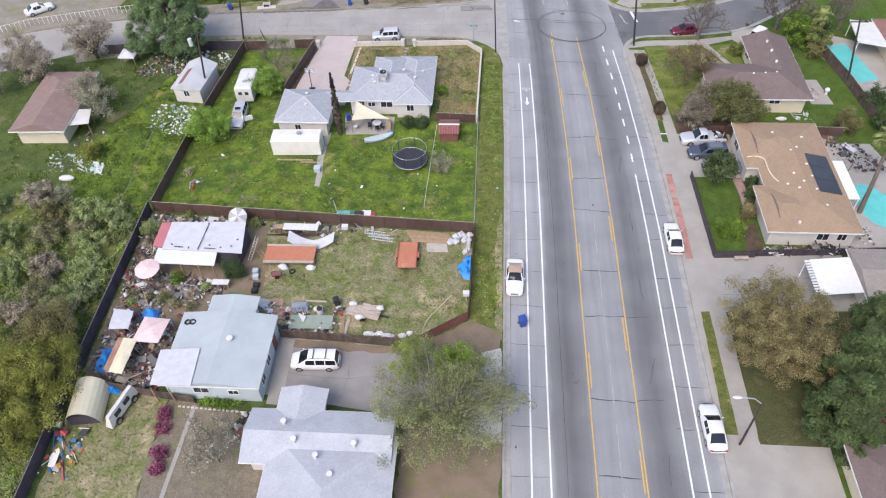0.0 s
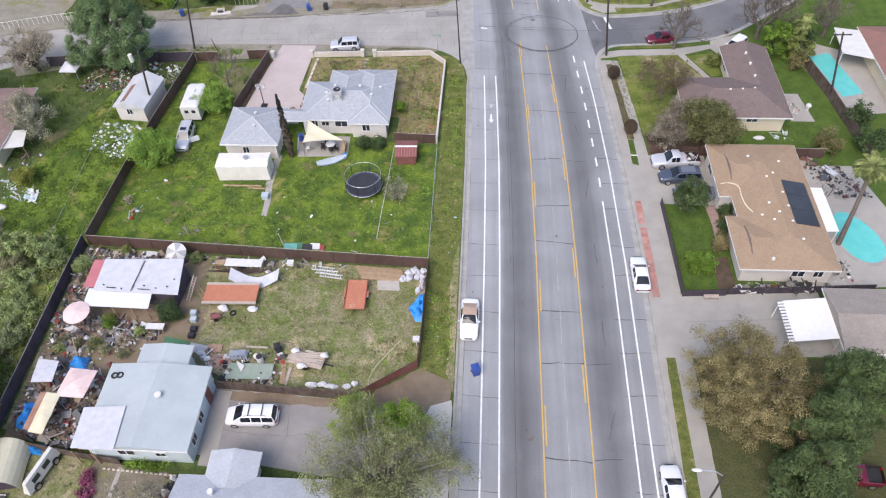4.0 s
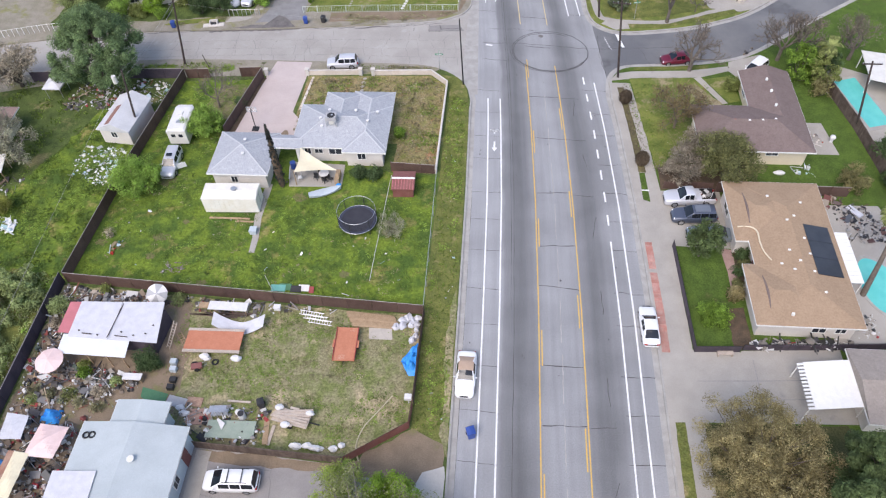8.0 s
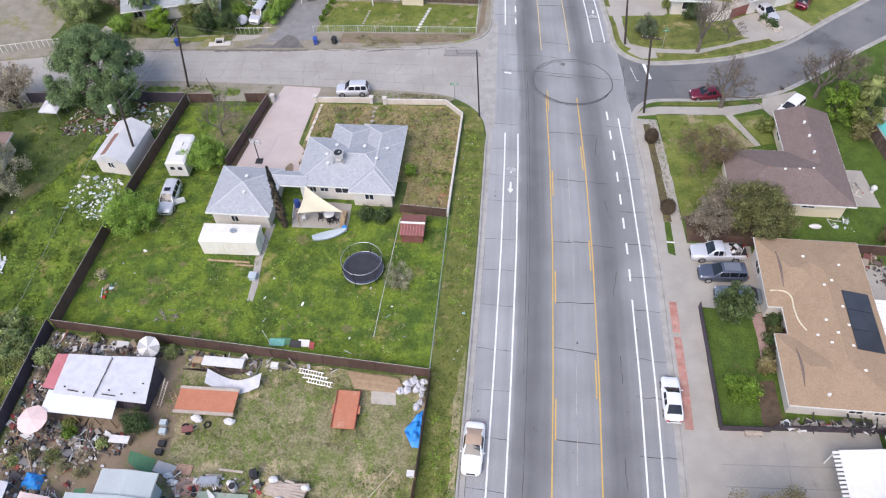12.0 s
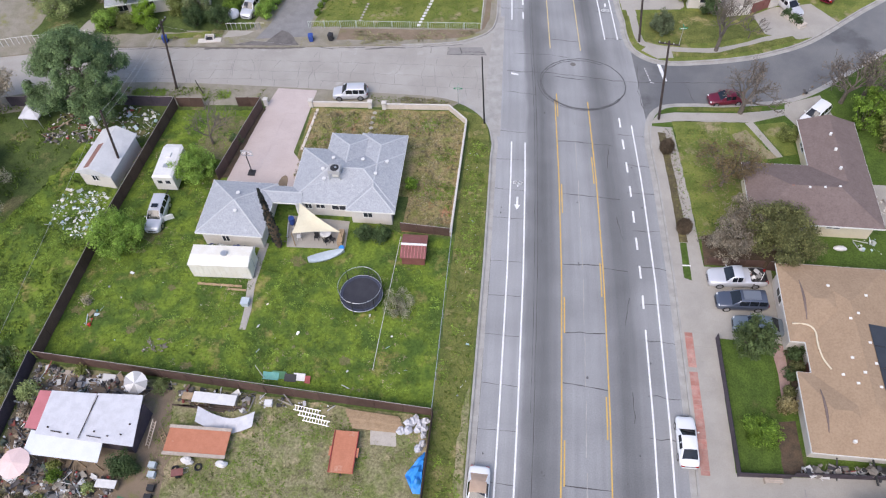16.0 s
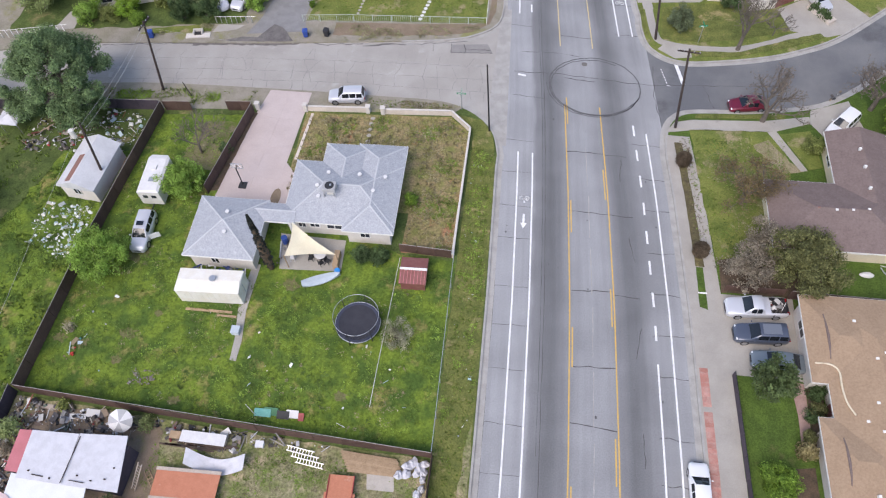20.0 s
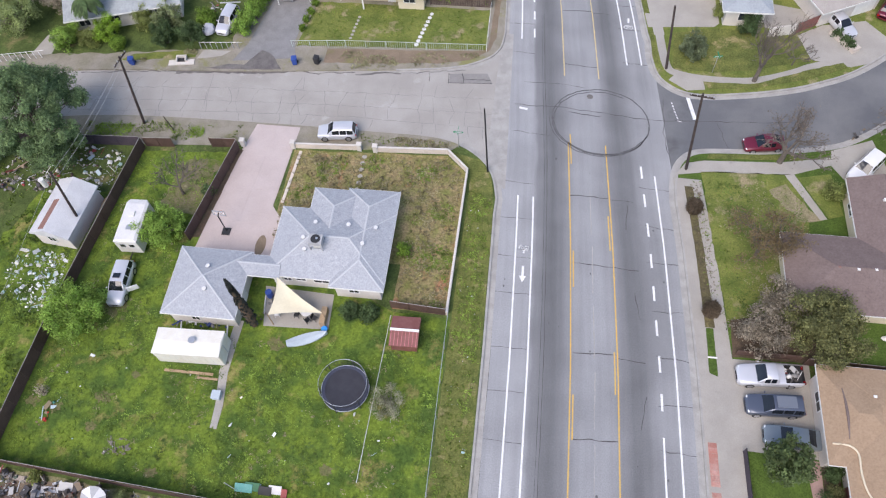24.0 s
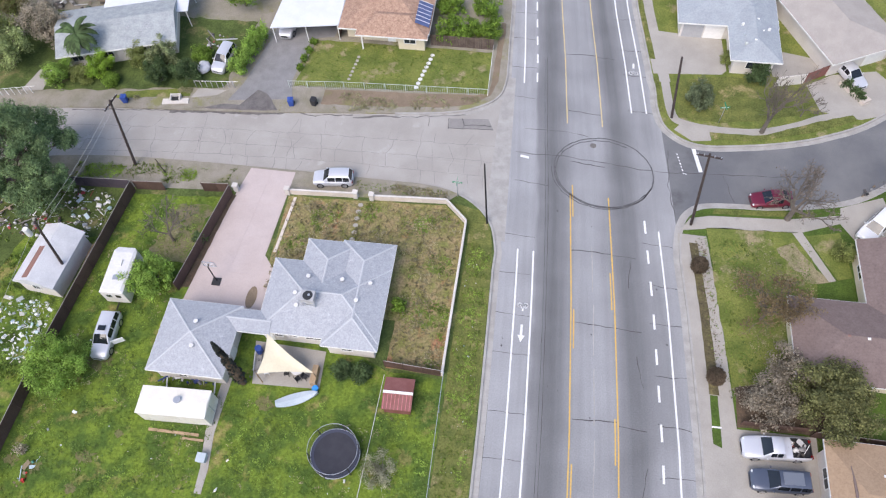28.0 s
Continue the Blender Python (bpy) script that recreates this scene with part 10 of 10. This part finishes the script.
patch("weeds", [(-43, 106.4), (-34.5, 107.6), (-34.5, 109), (-42, 107.6)], GRASS_TAN, "strip of weeds along the street", "verge", 0.03, 0.15)
heap("garden_goods", [(-36, 114.5), (-36, 118), (-32.6, 118), (-32.8, 115.5)], 30, 0.5, JUNK, "stored goods beside the old house", 310, 0.3)
heap("garden_goods", [(-56, 118), (-57, 124), (-50, 124), (-50, 119)], 40, 0.6, JUNK, "stored goods behind the old house", 311, 0.5)

patch("parkway", [(lane(22.25, y), y) for y in steps(113.2, 118.6, 2)] + [(lane(22.85, y), y) for y in steps(118.6, 113.2, 2)], GRASS_VERGE, "strip of grass between kerb and sidewalk", "verge", 0.05, 0.03)
patch("parkway", [(lane(22.25, y), y) for y in steps(121.6, 134, 3)] + [(lane(22.95, y), y) for y in steps(134, 121.6, 3)], GRASS_VERGE, "strip of grass between kerb and sidewalk", "verge", 0.05, 0.03)
solo("sidewalk", strip([(lane(23.6, y), y) for y in steps(118, 150, 4)], 1.2, G + 0.036), CONCRETE, "concrete sidewalk beside the avenue", "sidewalk", kind="structure")
for k in range(9):
    solo("plank", Form().box(-2.6 + 0.1 * k, -0.07, 0, 2.4 - 0.15 * k, 0.07, 0.05), FENCE_WOOD, "old plank lying along the brown fence", "plank", "planks along the fence", at=pose(-21.0 + 0.4 * k, 56.3 + 0.12 * (k % 4) + 0.25 * (k // 4), G + 0.02 + 0.05 * (k // 4), 0, 0, -3 + 2 * (k % 3)))

f = Form()
for pts in ([(-18.5, 38.6), (-14, 38.2), (-9, 38.8), (-4, 38.4)], [(-12.0, 42.0), (-11.6, 38.4), (-12.2, 35.6)], [(-7.4, 41.6), (-7.0, 38.6), (-7.6, 35.6)], [(-17, 41.8), (-12, 41.2)]):
    crack(pts, 0.07, 0.12, G + 0.034, f, 0.6)
solo("crack", f, CRACK_PALE, "pale cracks in the asphalt driveway", "crack", kind="stuff")
painted("survey_marks", [strip([(20.35 + 0.1 * k, 107.5 - 0.42 * k), (20.42 + 0.1 * k, 107.3 - 0.42 * k)], 0.1 + 0.05 * (k % 2), PZ) for k in range(6)] + [strip([(20.9, 104.9), (21.3, 104.8)], 0.08, PZ)], WHITE_LINE, "small white utility survey marks on the asphalt")
# worn strokes and small stains on the avenue
stain_form = Form()
for k in range(24):
    y = random.uniform(22, 98)
    u = random.choice((8.9, 9.2, 12.9, 16.4, 17.0, 19.4, 4.3)) + random.uniform(-0.5, 0.5)
    stain_form.add([(lane(u, y) + r * math.cos(a), y + 1.5 * r * math.sin(a), 0.0055) for r in [random.uniform(0.04, 0.11)] for a in np.linspace(0, 5.6, 8)], [tuple(range(8))])
solo("oil_spots", stain_form, TYREMARK, "small dark oil spots on the avenue", "stain", kind="stuff")

# ---- weeds and small growth ----


def clumps(name, poly, n, r, height, mat, label, seed, per=16, size=0.1, patchy=0.0, base=G + 0.01, scale=0.3):
    """Low rosettes of leaves past counting, gathered in drifts."""
    rng = np.random.default_rng(seed)
    xs, ys = [p[0] for p in poly], [p[1] for p in poly]
    pts = []
    tries = 0
    while len(pts) < n and tries < 12 * n:
        tries += 1
        x, y = rng.uniform(min(xs), max(xs)), rng.uniform(min(ys), max(ys))
        if not inside(x, y, poly) or noise.noise(Vector((x * scale, y * scale, seed * 1.7))) < patchy:
            continue
        pts.append((x, y, base, 0.5 + rng.random() ** 2 * 1.3))
    f = leaves(pts, n * per, size, r, seed, 1.5, 0.9)
    f.v = [(x, y, base + abs(z - base) * height / r) for x, y, z in f.v]
    return solo(name, f, mat, label, "weeds", kind="stuff")


lawn_back = [(-37, 59.6), (-36.3, 92), (-27.6, 93), (-27.3, 82), (-19.8, 73), (-11, 74), (-1, 77), (-0.9, 59.4)]
clumps("weed_clumps", lawn_back, 750, 0.38, 0.12, TUFT_DARK, "dark broad-leaved weed clumps in the lawn", 501, 14, 0.11, 0.05)
clumps("weed_clumps", lawn_back, 700, 0.4, 0.1, TUFT_LIGHT, "bright yellow-green clumps of lawn grass", 502, 14, 0.1, 0.0)
clumps("weed_clumps", lawn_back, 160, 0.4, 0.06, DRY_TUFT, "thin straw-coloured spots in the lawn", 503, 12, 0.1, 0.12)
west_lawn = [(-50, 60), (-50.5, 69), (-47, 78), (-44.5, 86), (-37.6, 87), (-37.8, 74), (-38.4, 60)]
clumps("weed_clumps", west_lawn, 700, 0.38, 0.16, TUFT_LIGHT, "bright clumps of rough grass", 504, 14, 0.11, 0.0)
clumps("weed_clumps", west_lawn, 500, 0.38, 0.16, TUFT_DARK, "dark clumps of rough grass", 505, 14, 0.11, 0.05)
scrub = [(-56, 14), (-56, 59.5), (-38.9, 59.5), (-39.3, 14)]
clumps("weed_clumps", scrub, 900, 0.6, 0.5, LEAF_WEED, "pale green weeds of the overgrown lot", 506, 26, 0.12, -0.05)
clumps("weed_clumps", scrub, 500, 0.6, 0.4, LEAF_BRIGHT, "fresh green weeds of the overgrown lot", 507, 24, 0.12, 0.1)
clumps("weed_clumps", scrub, 360, 0.6, 0.5, LEAF_PALE, "dry grey-green stalks of the overgrown lot", 508, 24, 0.1, 0.1)
yard = [(-24, 43.5), (-24, 57.5), (-1.2, 57.5), (-1.2, 47), (-6, 43.3), (-13, 43.3), (-13, 46.8)]
clumps("weed_clumps", yard, 900, 0.3, 0.06, GRASS_TUFT, "low green weeds of the trampled yard", 509, 10, 0.09, 0.0)
clumps("weed_clumps", yard, 700, 0.3, 0.05, DRY_TUFT, "straw-coloured dry grass of the trampled yard", 510, 10, 0.09, 0.0)
clumps("weed_clumps", [(-0.3, 46.5), (-0.3, 94), (2.1, 91), (2.35, 60), (2.4, 46.5)], 420, 0.3, 0.12, TUFT_LIGHT, "bright grass clumps of the verge", 511, 12, 0.09, 0.0)
front = [(-19, 84), (-19, 95), (-3.4, 96.3), (-1.3, 94.3), (-1.3, 79), (-5.6, 79), (-5.6, 90.5), (-15, 90.5)]
clumps("weed_clumps", front, 380, 0.34, 0.16, GRASS_TUFT, "green weeds of the front yard", 512, 14, 0.1, 0.05)
clumps("weed_clumps", front, 380, 0.34, 0.2, DRY_TUFT, "tan dry weeds of the front yard", 513, 14, 0.1, 0.05)
clumps("weed_clumps", [(-43, 106.3), (-31, 107.9), (-31, 109.2), (-42, 107.6)], 120, 0.34, 0.2, LEAF_DRY, "rusty dry weeds on the north shoulder", 514, 14, 0.1)
clumps("weed_clumps", [(-18, 107.6), (-17.4, 110.6), (-2, 112.2), (-1.6, 110.9), (-6, 109.6)], 240, 0.3, 0.14, LEAF_DRY, "brown weeds before the picket fence", 515, 12, 0.1)
clumps("weed_clumps", [(25.2, 82), (24.0, 96.8), (32.5, 98), (32.5, 84)], 420, 0.34, 0.08, TUFT_DARK, "darker grass in the patchy lawn", 516, 12, 0.1, 0.0)
clumps("weed_clumps", [(25.2, 82), (24.0, 96.8), (32.5, 98), (32.5, 84)], 300, 0.34, 0.06, DRY_TUFT, "tan grass in the patchy lawn", 517, 12, 0.1, 0.0)

# ---- more of the junk yard ----
patch("dirt_strip", [(-18.6, 41.3), (-18.6, 42.4), (-6.2, 42.5), (-3.2, 42.3), (-2.6, 41.5), (-8, 41.6)], DIRT, "bare brown earth between the fence and the driveway", "soil", 0.036, 0.12)
patch("side_path", [(-18.85, 34.8), (-18.85, 42.3), (-17.5, 42.3), (-17.4, 34.8)], CONCRETE, "pale concrete strip beside the blue house", "path", 0.042, 0.03)
patch("apron", [(-1.2, 33.0), (-0.4, 39.6), (0.7, 42.4), (2.5, 43.2), (2.55, 33.0)], CONCRETE_PALE, "pale concrete apron at the driveway's mouth", "driveway", 0.036, 0.08)
bin_("black wheeled bin leaning among the junk", -14.0, 47.1, 20, PLASTIC_BLACK, G, 1.0, "yard bins")
post_box = thing("post_box", "white box on a post before the brown fence", "box", pose(-14.6, 57.3, G))
part("post", Form().cyl(0, 0, 0, 0.85, 0.05, 6), WOOD, post_box)
part("box", Form().box(-0.32, -0.24, 0.85, 0.32, 0.24, 1.25), PLASTIC_WHITE, post_box)
part("lid", Form().box(-0.35, -0.27, 1.253, 0.35, 0.27, 1.3), PLASTIC_WHITE, post_box)
TEAL = material("teal_painted_board", (0.10, 0.33, 0.30), 0.6, second=(0.16, 0.40, 0.36), size=0.4, amount=0.6, fine=0.15)
for x0, x1, y, mat, label in ((-16.1, -14.6, 60.3, TEAL, "teal painted board leaning at the fence"), (-15.3, -14.0, 60.5, GREEN_SHEET, "green board leaning at the fence"), (-14.1, -13.0, 60.35, PLASTIC_BLACK, "dark board lying at the fence"),
                              (-13.3, -12.2, 60.55, PLASTIC_WHITE, "white board leaning at the fence"), (-12.2, -11.7, 60.4, METAL_RED, "short red board lying at the fence")):
    solo("board", Form().box(x0, -0.35, 0, x1, 0.35, 0.06), mat, label, "board", "boards at the lawn fence", at=pose(0, y, G + 0.16, 22, 0, 0))
solo("pole", Form().tube([(-15.9, 60.0, G - 0.1), (-16.2, 60.1, G + 2.5)], 0.03, 6), PLASTIC_WHITE, "thin white pole standing at the lawn fence", "pole")


def old_tyre(label, x, y, z=G, tilt=0, r=0.27):
    ring_ = [(r * math.cos(a), r * math.sin(a), 0.09) for a in np.linspace(0, 2 * math.pi, 17)]
    ob = thing("tyre", label, "tyre", pose(x, y, z, tilt, 0, 0), "old tyres")
    part("tread", Form().tube(ring_, 0.09, 7, False), RUBBER, ob)
    return ob


# The first two stand in for a dark chair-like thing and a smaller one.
for x, y in ((-21.4, 50.6), (-19.5, 51.1), (-36.8, 46.6), (-36.2, 52.0), (-36.9, 56.4), (-33.0, 56.8), (-30.9, 46.4), (-16.9, 45.2)):
    old_tyre("worn black tyre standing in for yard clutter", x, y)
cart = thing("hand_cart", "small rusty cart on two wheels in the yard", "cart", pose(-21.0, 50.3, G, 0, 0, 15))
part("tray", Form().box(-0.5, -0.3, 0.35, 0.5, 0.3, 0.55), SHED_RED, cart)
part("handle", Form().tube([(0.5, -0.2, 0.5), (1.0, -0.2, 0.75), (1.0, 0.2, 0.75), (0.5, 0.2, 0.5)], 0.02, 5), STEEL, cart)
for q in (-0.34, 0.34):
    part("wheel", Form().tube([(0, q - 0.04, 0.25), (0, q + 0.04, 0.25)], 0.25, 12), RUBBER, cart)
white_drum = thing("drum", "white drum with a black lid among the junk", "drum", pose(-15.5, 45.8, G))
part("body", Form().cyl(0, 0, 0, 0.85, 0.33, 14), PLASTIC_WHITE, white_drum)
part("lid", Form().cyl(0, 0, 0.853, 0.9, 0.3, 14), PLASTIC_BLACK, white_drum)
RUST_SHEET = material("rusty_pink_sheet", (0.40, 0.27, 0.22), 0.8, second=(0.30, 0.18, 0.14), size=0.6, amount=0.7, fine=0.15)
for x, y, w, d, turn, mat, label in ((-20.3, 46.8, 1.5, 0.9, -3, SHINGLE_MIX, "brown sheet lying on the ground"), (-19.5, 45.4, 2.2, 1.6, 4, RUST_SHEET, "rusty pink sheet laid over junk"), (-22.0, 46.6, 1.9, 1.0, -12, SILVER_DOOR, "grey sheet lying on the ground"),
                                     (-17.6, 46.6, 1.6, 0.35, 3, PALE_BOARD, "pale board lying on the ground"), (-16.2, 47.3, 2.2, 0.2, -2, PALE_BOARD, "pale board lying on the ground"), (-13.1, 44.6, 0.5, 2.3, 8, WOOD, "short stack of fresh timber at the fence"),
                                     (-12.6, 44.4, 0.3, 1.9, -6, PALE_BOARD, "grey plank leaning at the fence"), (-34.6, 57.8, 2.6, 0.4, -3, PALE_BOARD, "pale board laid behind the shed"), (-31.9, 57.3, 2.2, 0.5, 5, PLASTIC_WHITE, "white panel laid behind the shed"),
                                     (-33.8, 46.8, 3.4, 0.16, -8, WOOD, "long brown plank across the junk"), (-30.8, 45.9, 3.2, 0.16, -4, PALE_BOARD, "long grey plank across the junk"), (-36.6, 48.6, 0.3, 2.6, 10, WOOD, "brown plank beside the fence")):
    solo("sheet" if d > 0.8 else "board", Form().box(-w / 2, -d / 2, 0, w / 2, d / 2, 0.06), mat, label, "sheet" if d > 0.8 else "board", at=pose(x, y, G + 0.04 if d > 0.8 else G + 0.06, random.uniform(-3, 3), random.uniform(-3, 3), turn))
for x, y, w in ((-10.2, 43.6, 0.7), (-9.2, 43.75, 0.6), (-8.4, 43.6, 0.8), (-6.9, 43.7, 0.5), (-6.2, 44.1, 0.4), (-20.4, 51.4, 0.5), (-20.9, 45.5, 0.6), (-21.4, 46.0, 0.5), (-15.9, 46.2, 0.45)):
    solo("parcel", Form().ball(x, y, G + 0.18, w * 0.85, 0.3, 0.24, 10, 0.22), PLASTIC_WHITE, "white wrapped parcel lying in the yard", "parcel", "white parcels")
leaning = thing("ladder", "wooden ladder leaning on the shed", "ladder", pose(-24.5, 52.2, G, 0, -48, 62))
for y in (-0.2, 0.2):
    part("rail", Form().box(0, y - 0.035, 0, 2.9, y + 0.035, 0.07), PALE_BOARD, leaning)
for k in range(9):
    part("rung", Form().box(0.2 + 0.3 * k, -0.2, 0.02, 0.25 + 0.3 * k, 0.2, 0.06), PALE_BOARD, leaning)
rack = thing("wire_rack", "white frame rack standing among the junk", "rack", pose(-17.6, 45.6, G, 0, 0, 5))
for x in (-0.7, -0.2, 0.3, 0.8):
    part("upright", Form().cyl(x, 0, 0, 1.1, 0.025, 5).cyl(x, 0.6, 0, 1.1, 0.025, 5), PLASTIC_WHITE, rack)
for z in (0.4, 1.1):
    part("shelf", Form().box(-0.72, -0.02, z - 0.02, 0.82, 0.62, z), STEEL, rack)
WHITE_MIX = rainbow("white_and_black_scrap", [(0.62, 0.62, 0.63), (0.05, 0.05, 0.055), (0.4, 0.4, 0.41), (0.74, 0.74, 0.74), (0.02, 0.02, 0.022), (0.3, 0.27, 0.23), (0.55, 0.53, 0.5), (0.14, 0.1, 0.085), (0.34, 0.05, 0.05), (0.5, 0.52, 0.56)])
for poly, n, seed in (([(-37.4, 44.2), (-37.4, 50), (-30, 49.0), (-27, 45.6), (-33, 44.4)], 240, 520), ([(-37.5, 50), (-37.5, 58.2), (-35.1, 58.2), (-35.2, 50)], 150, 521), ([(-35.4, 56.0), (-35.4, 58.2), (-26.0, 58.2), (-26, 56.4)], 150, 522),
                      ([(-37.3, 36), (-37.3, 44.4), (-29.4, 44.2), (-29.3, 37.9), (-29.5, 34.8), (-35, 35.2)], 420, 523), ([(-21.3, 44.0), (-21.3, 46.4), (-13.2, 46.9), (-13.4, 43.2), (-18.5, 43.3)], 130, 524),
                      ([(-32.5, 47.2), (-32, 49), (-26.5, 49.4), (-26, 47.2)], 110, 525), ([(-24.6, 57.4), (-24.6, 58.3), (-9, 58.3), (-9, 57.7)], 80, 526)):
    heap("scrap", poly, n, 0.22, WHITE_MIX, "small white, grey and black odds and ends", seed, 0.35)
for k, (x, y, r) in enumerate(((-35.4, 44.9, 0.8), (-32.2, 45.9, 0.9), (-29.4, 46.6, 0.8), (-28.2, 47.8, 0.7), (-31.9, 49.2, 0.7), (-36.6, 53.4, 0.8), (-25.0, 57.6, 0.9), (-33.0, 58.0, 0.7))):
    bush("low plant growing through the junk", x, y, 0.9, r, (LEAF_WEED, LEAF_OLIVE_GREEN, LEAF_GREY)[k % 3], 530 + k, 900, 0.09, "yard plants")

# ---- planting bed and bench at the tan house ----
patch("planting_bed", [(28.7, 56.7), (28.8, 61.4), (30.4, 61.6), (30.5, 56.9)], MULCH, "dark mulch bed at the house corner", "planting bed", 0.034, 0.1)
garden_bench = thing("garden_bench", "weathered wooden bench beside the lawn", "bench", pose(27.7, 56.0, G, 0, 0, 3))
for k in range(3):
    part("seat_slat", Form().box(-0.75, -0.22 + 0.15 * k, 0.42, 0.75, -0.1 + 0.15 * k, 0.46), PALE_BOARD, garden_bench)
for x in (-0.65, 0.65):
    part("leg", Form().box(x - 0.05, -0.2, 0, x + 0.05, 0.2, 0.42), PALE_BOARD, garden_bench)
heap("yard_goods", [(40.2, 58.2), (40.2, 61.4), (42.6, 61), (42.8, 58.4)], 60, 0.3, WHITE_MIX, "pots and goods on the pool deck", 540, 0.3)
heap("yard_goods", [(43.0, 70.6), (42.6, 75.6), (46.5, 76), (48.0, 70.8)], 150, 0.24, DARK_MIX, "small stored goods on the pool deck", 541, 0.3)

def bicycle(label, x, y, turn, mat, lean=12):
    ob = thing("bicycle", label, "bicycle", pose(x, y, G, lean, 0, turn), "bicycles at the house wall")
    for q in (-0.5, 0.5):
        w = part("wheel", Form().tube([(q + 0.31 * math.cos(a), 0, 0.33 + 0.31 * math.sin(a)) for a in np.linspace(0, 2 * math.pi, 19)], 0.025, 5, False), RUBBER, ob)
        part("hub", Form().tube([(q, -0.05, 0.33), (q, 0.05, 0.33)], 0.03, 6), STEEL, w)
    part("frame", Form().tube([(-0.5, 0, 0.33), (-0.15, 0, 0.75), (0.35, 0, 0.75), (0.0, 0, 0.32), (-0.5, 0, 0.33)], 0.03, 5).tube([(0.5, 0, 0.33), (0.35, 0, 0.9)], 0.03, 5), mat, ob)
    part("saddle", Form().ball(-0.18, 0, 0.9, 0.14, 0.07, 0.05, 8), PLASTIC_BLACK, ob)
    part("handlebar", Form().tube([(0.3, -0.28, 0.98), (0.38, 0, 0.93), (0.3, 0.28, 0.98)], 0.018, 5), STEEL, ob)
    return ob


for x, mat, label in ((32.6, PLASTIC_WHITE, "white bicycle leaning on the house wall"), (33.8, METAL_RED, "red bicycle leaning on the house wall"), (36.6, STEEL, "grey bicycle leaning on the house wall")):
    bicycle(label, x, 57.35, 8, mat)
solo("kerb_board", Form().box(22.5, 77.28, G + 0.02, 23.3, 77.42, G + 0.09), TRIM_WHITE, "short white board across the grass strip", "board")

patch("planting_bed", [(30.65, 62.8), (30.75, 69.0), (32.1, 69.0), (32.1, 62.8)], MULCH, "dark planting bed between path and house wall", "planting bed", 0.034)
for k, (x, y, r, lf) in enumerate(((31.3, 68.0, 0.9, LEAF_DARK), (31.2, 66.4, 0.8, LEAF_OLIVE_DARK), (30.2, 64.0, 0.7, LEAF_OLIVE_DARK))):
    bush("dark shrub in the bed beside the pink path", x, y, 1.3, r, lf, 560 + k, 1600, 0.11, "bed shrubs")
patch("dull_lawn", [(32.7, 98.5), (36.2, 99.4), (36.6, 94.2), (35.1, 93.7)], GRASS_TAN, "dull thin grass beside the front path", "lawn", 0.034)
bush("yellow-green shrub beside the brown house", 35.9, 96.6, 1.7, 1.3, LEAF_OLIVE_GREEN, 565, 3200, 0.1)

heap("rubbish", [(-50, 86.5), (-49, 92.3), (-37.2, 93.2), (-37.4, 88.2), (-42, 86.5)], 330, 0.24, WHITE_MIX, "strewn white and dark rubbish below the pine", 570, 0.2)
heap("rubbish", [(-44.5, 74.5), (-43.4, 79.8), (-38.6, 79.8), (-37.8, 73.8), (-40, 72.6)], 150, 0.14, LITTER, "small pale scraps on the grass", 571, 0.05)

clumps("weed_clumps", [(-43, 94.7), (-43, 96.4), (-28, 97.4), (-28, 95.9)], 260, 0.32, 0.16, TUFT_LIGHT, "yellow-green weeds on the gravel shoulder", 572, 12, 0.1, 0.0)
clumps("weed_clumps", [(-12, 97.3), (-12, 98.4), (-3.4, 98.6), (-3.4, 97.6)], 120, 0.3, 0.12, DRY_TUFT, "tan weeds on the gravel shoulder", 573, 12, 0.1, 0.0)

# ---- the plan is warped to make up for missing lens distortion ----
SHIFT_X = (-0.14, 0.45, 0.28, 0.02, 0.99, -0.61, -0.75, -0.20, -0.81, -0.36)
SHIFT_Y = (0.30, -0.05, -0.38, -0.36, -1.59, -0.06, -0.17, 0.63, -0.97, 0.29)


def plan_shift(x, y):
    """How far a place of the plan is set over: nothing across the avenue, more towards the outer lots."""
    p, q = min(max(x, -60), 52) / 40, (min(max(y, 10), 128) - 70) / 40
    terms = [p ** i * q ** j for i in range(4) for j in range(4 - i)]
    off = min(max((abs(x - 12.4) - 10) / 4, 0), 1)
    return off * sum(a * b for a, b in zip(SHIFT_X, terms)), sum(a * b for a, b in zip(SHIFT_Y, terms))


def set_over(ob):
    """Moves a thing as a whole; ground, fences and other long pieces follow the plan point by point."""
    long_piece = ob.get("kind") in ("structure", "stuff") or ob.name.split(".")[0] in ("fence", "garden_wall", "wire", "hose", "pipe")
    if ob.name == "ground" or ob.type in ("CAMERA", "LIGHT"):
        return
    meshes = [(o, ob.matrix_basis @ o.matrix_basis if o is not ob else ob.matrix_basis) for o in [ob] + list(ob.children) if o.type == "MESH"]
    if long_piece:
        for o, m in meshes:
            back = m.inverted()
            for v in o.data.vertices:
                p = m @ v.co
                v.co = back @ (p + Vector((*plan_shift(p.x, p.y), 0)))
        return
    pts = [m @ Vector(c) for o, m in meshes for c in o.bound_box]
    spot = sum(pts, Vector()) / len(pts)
    ob.matrix_basis = Matrix.Translation((*plan_shift(spot.x, spot.y), 0)) @ ob.matrix_basis


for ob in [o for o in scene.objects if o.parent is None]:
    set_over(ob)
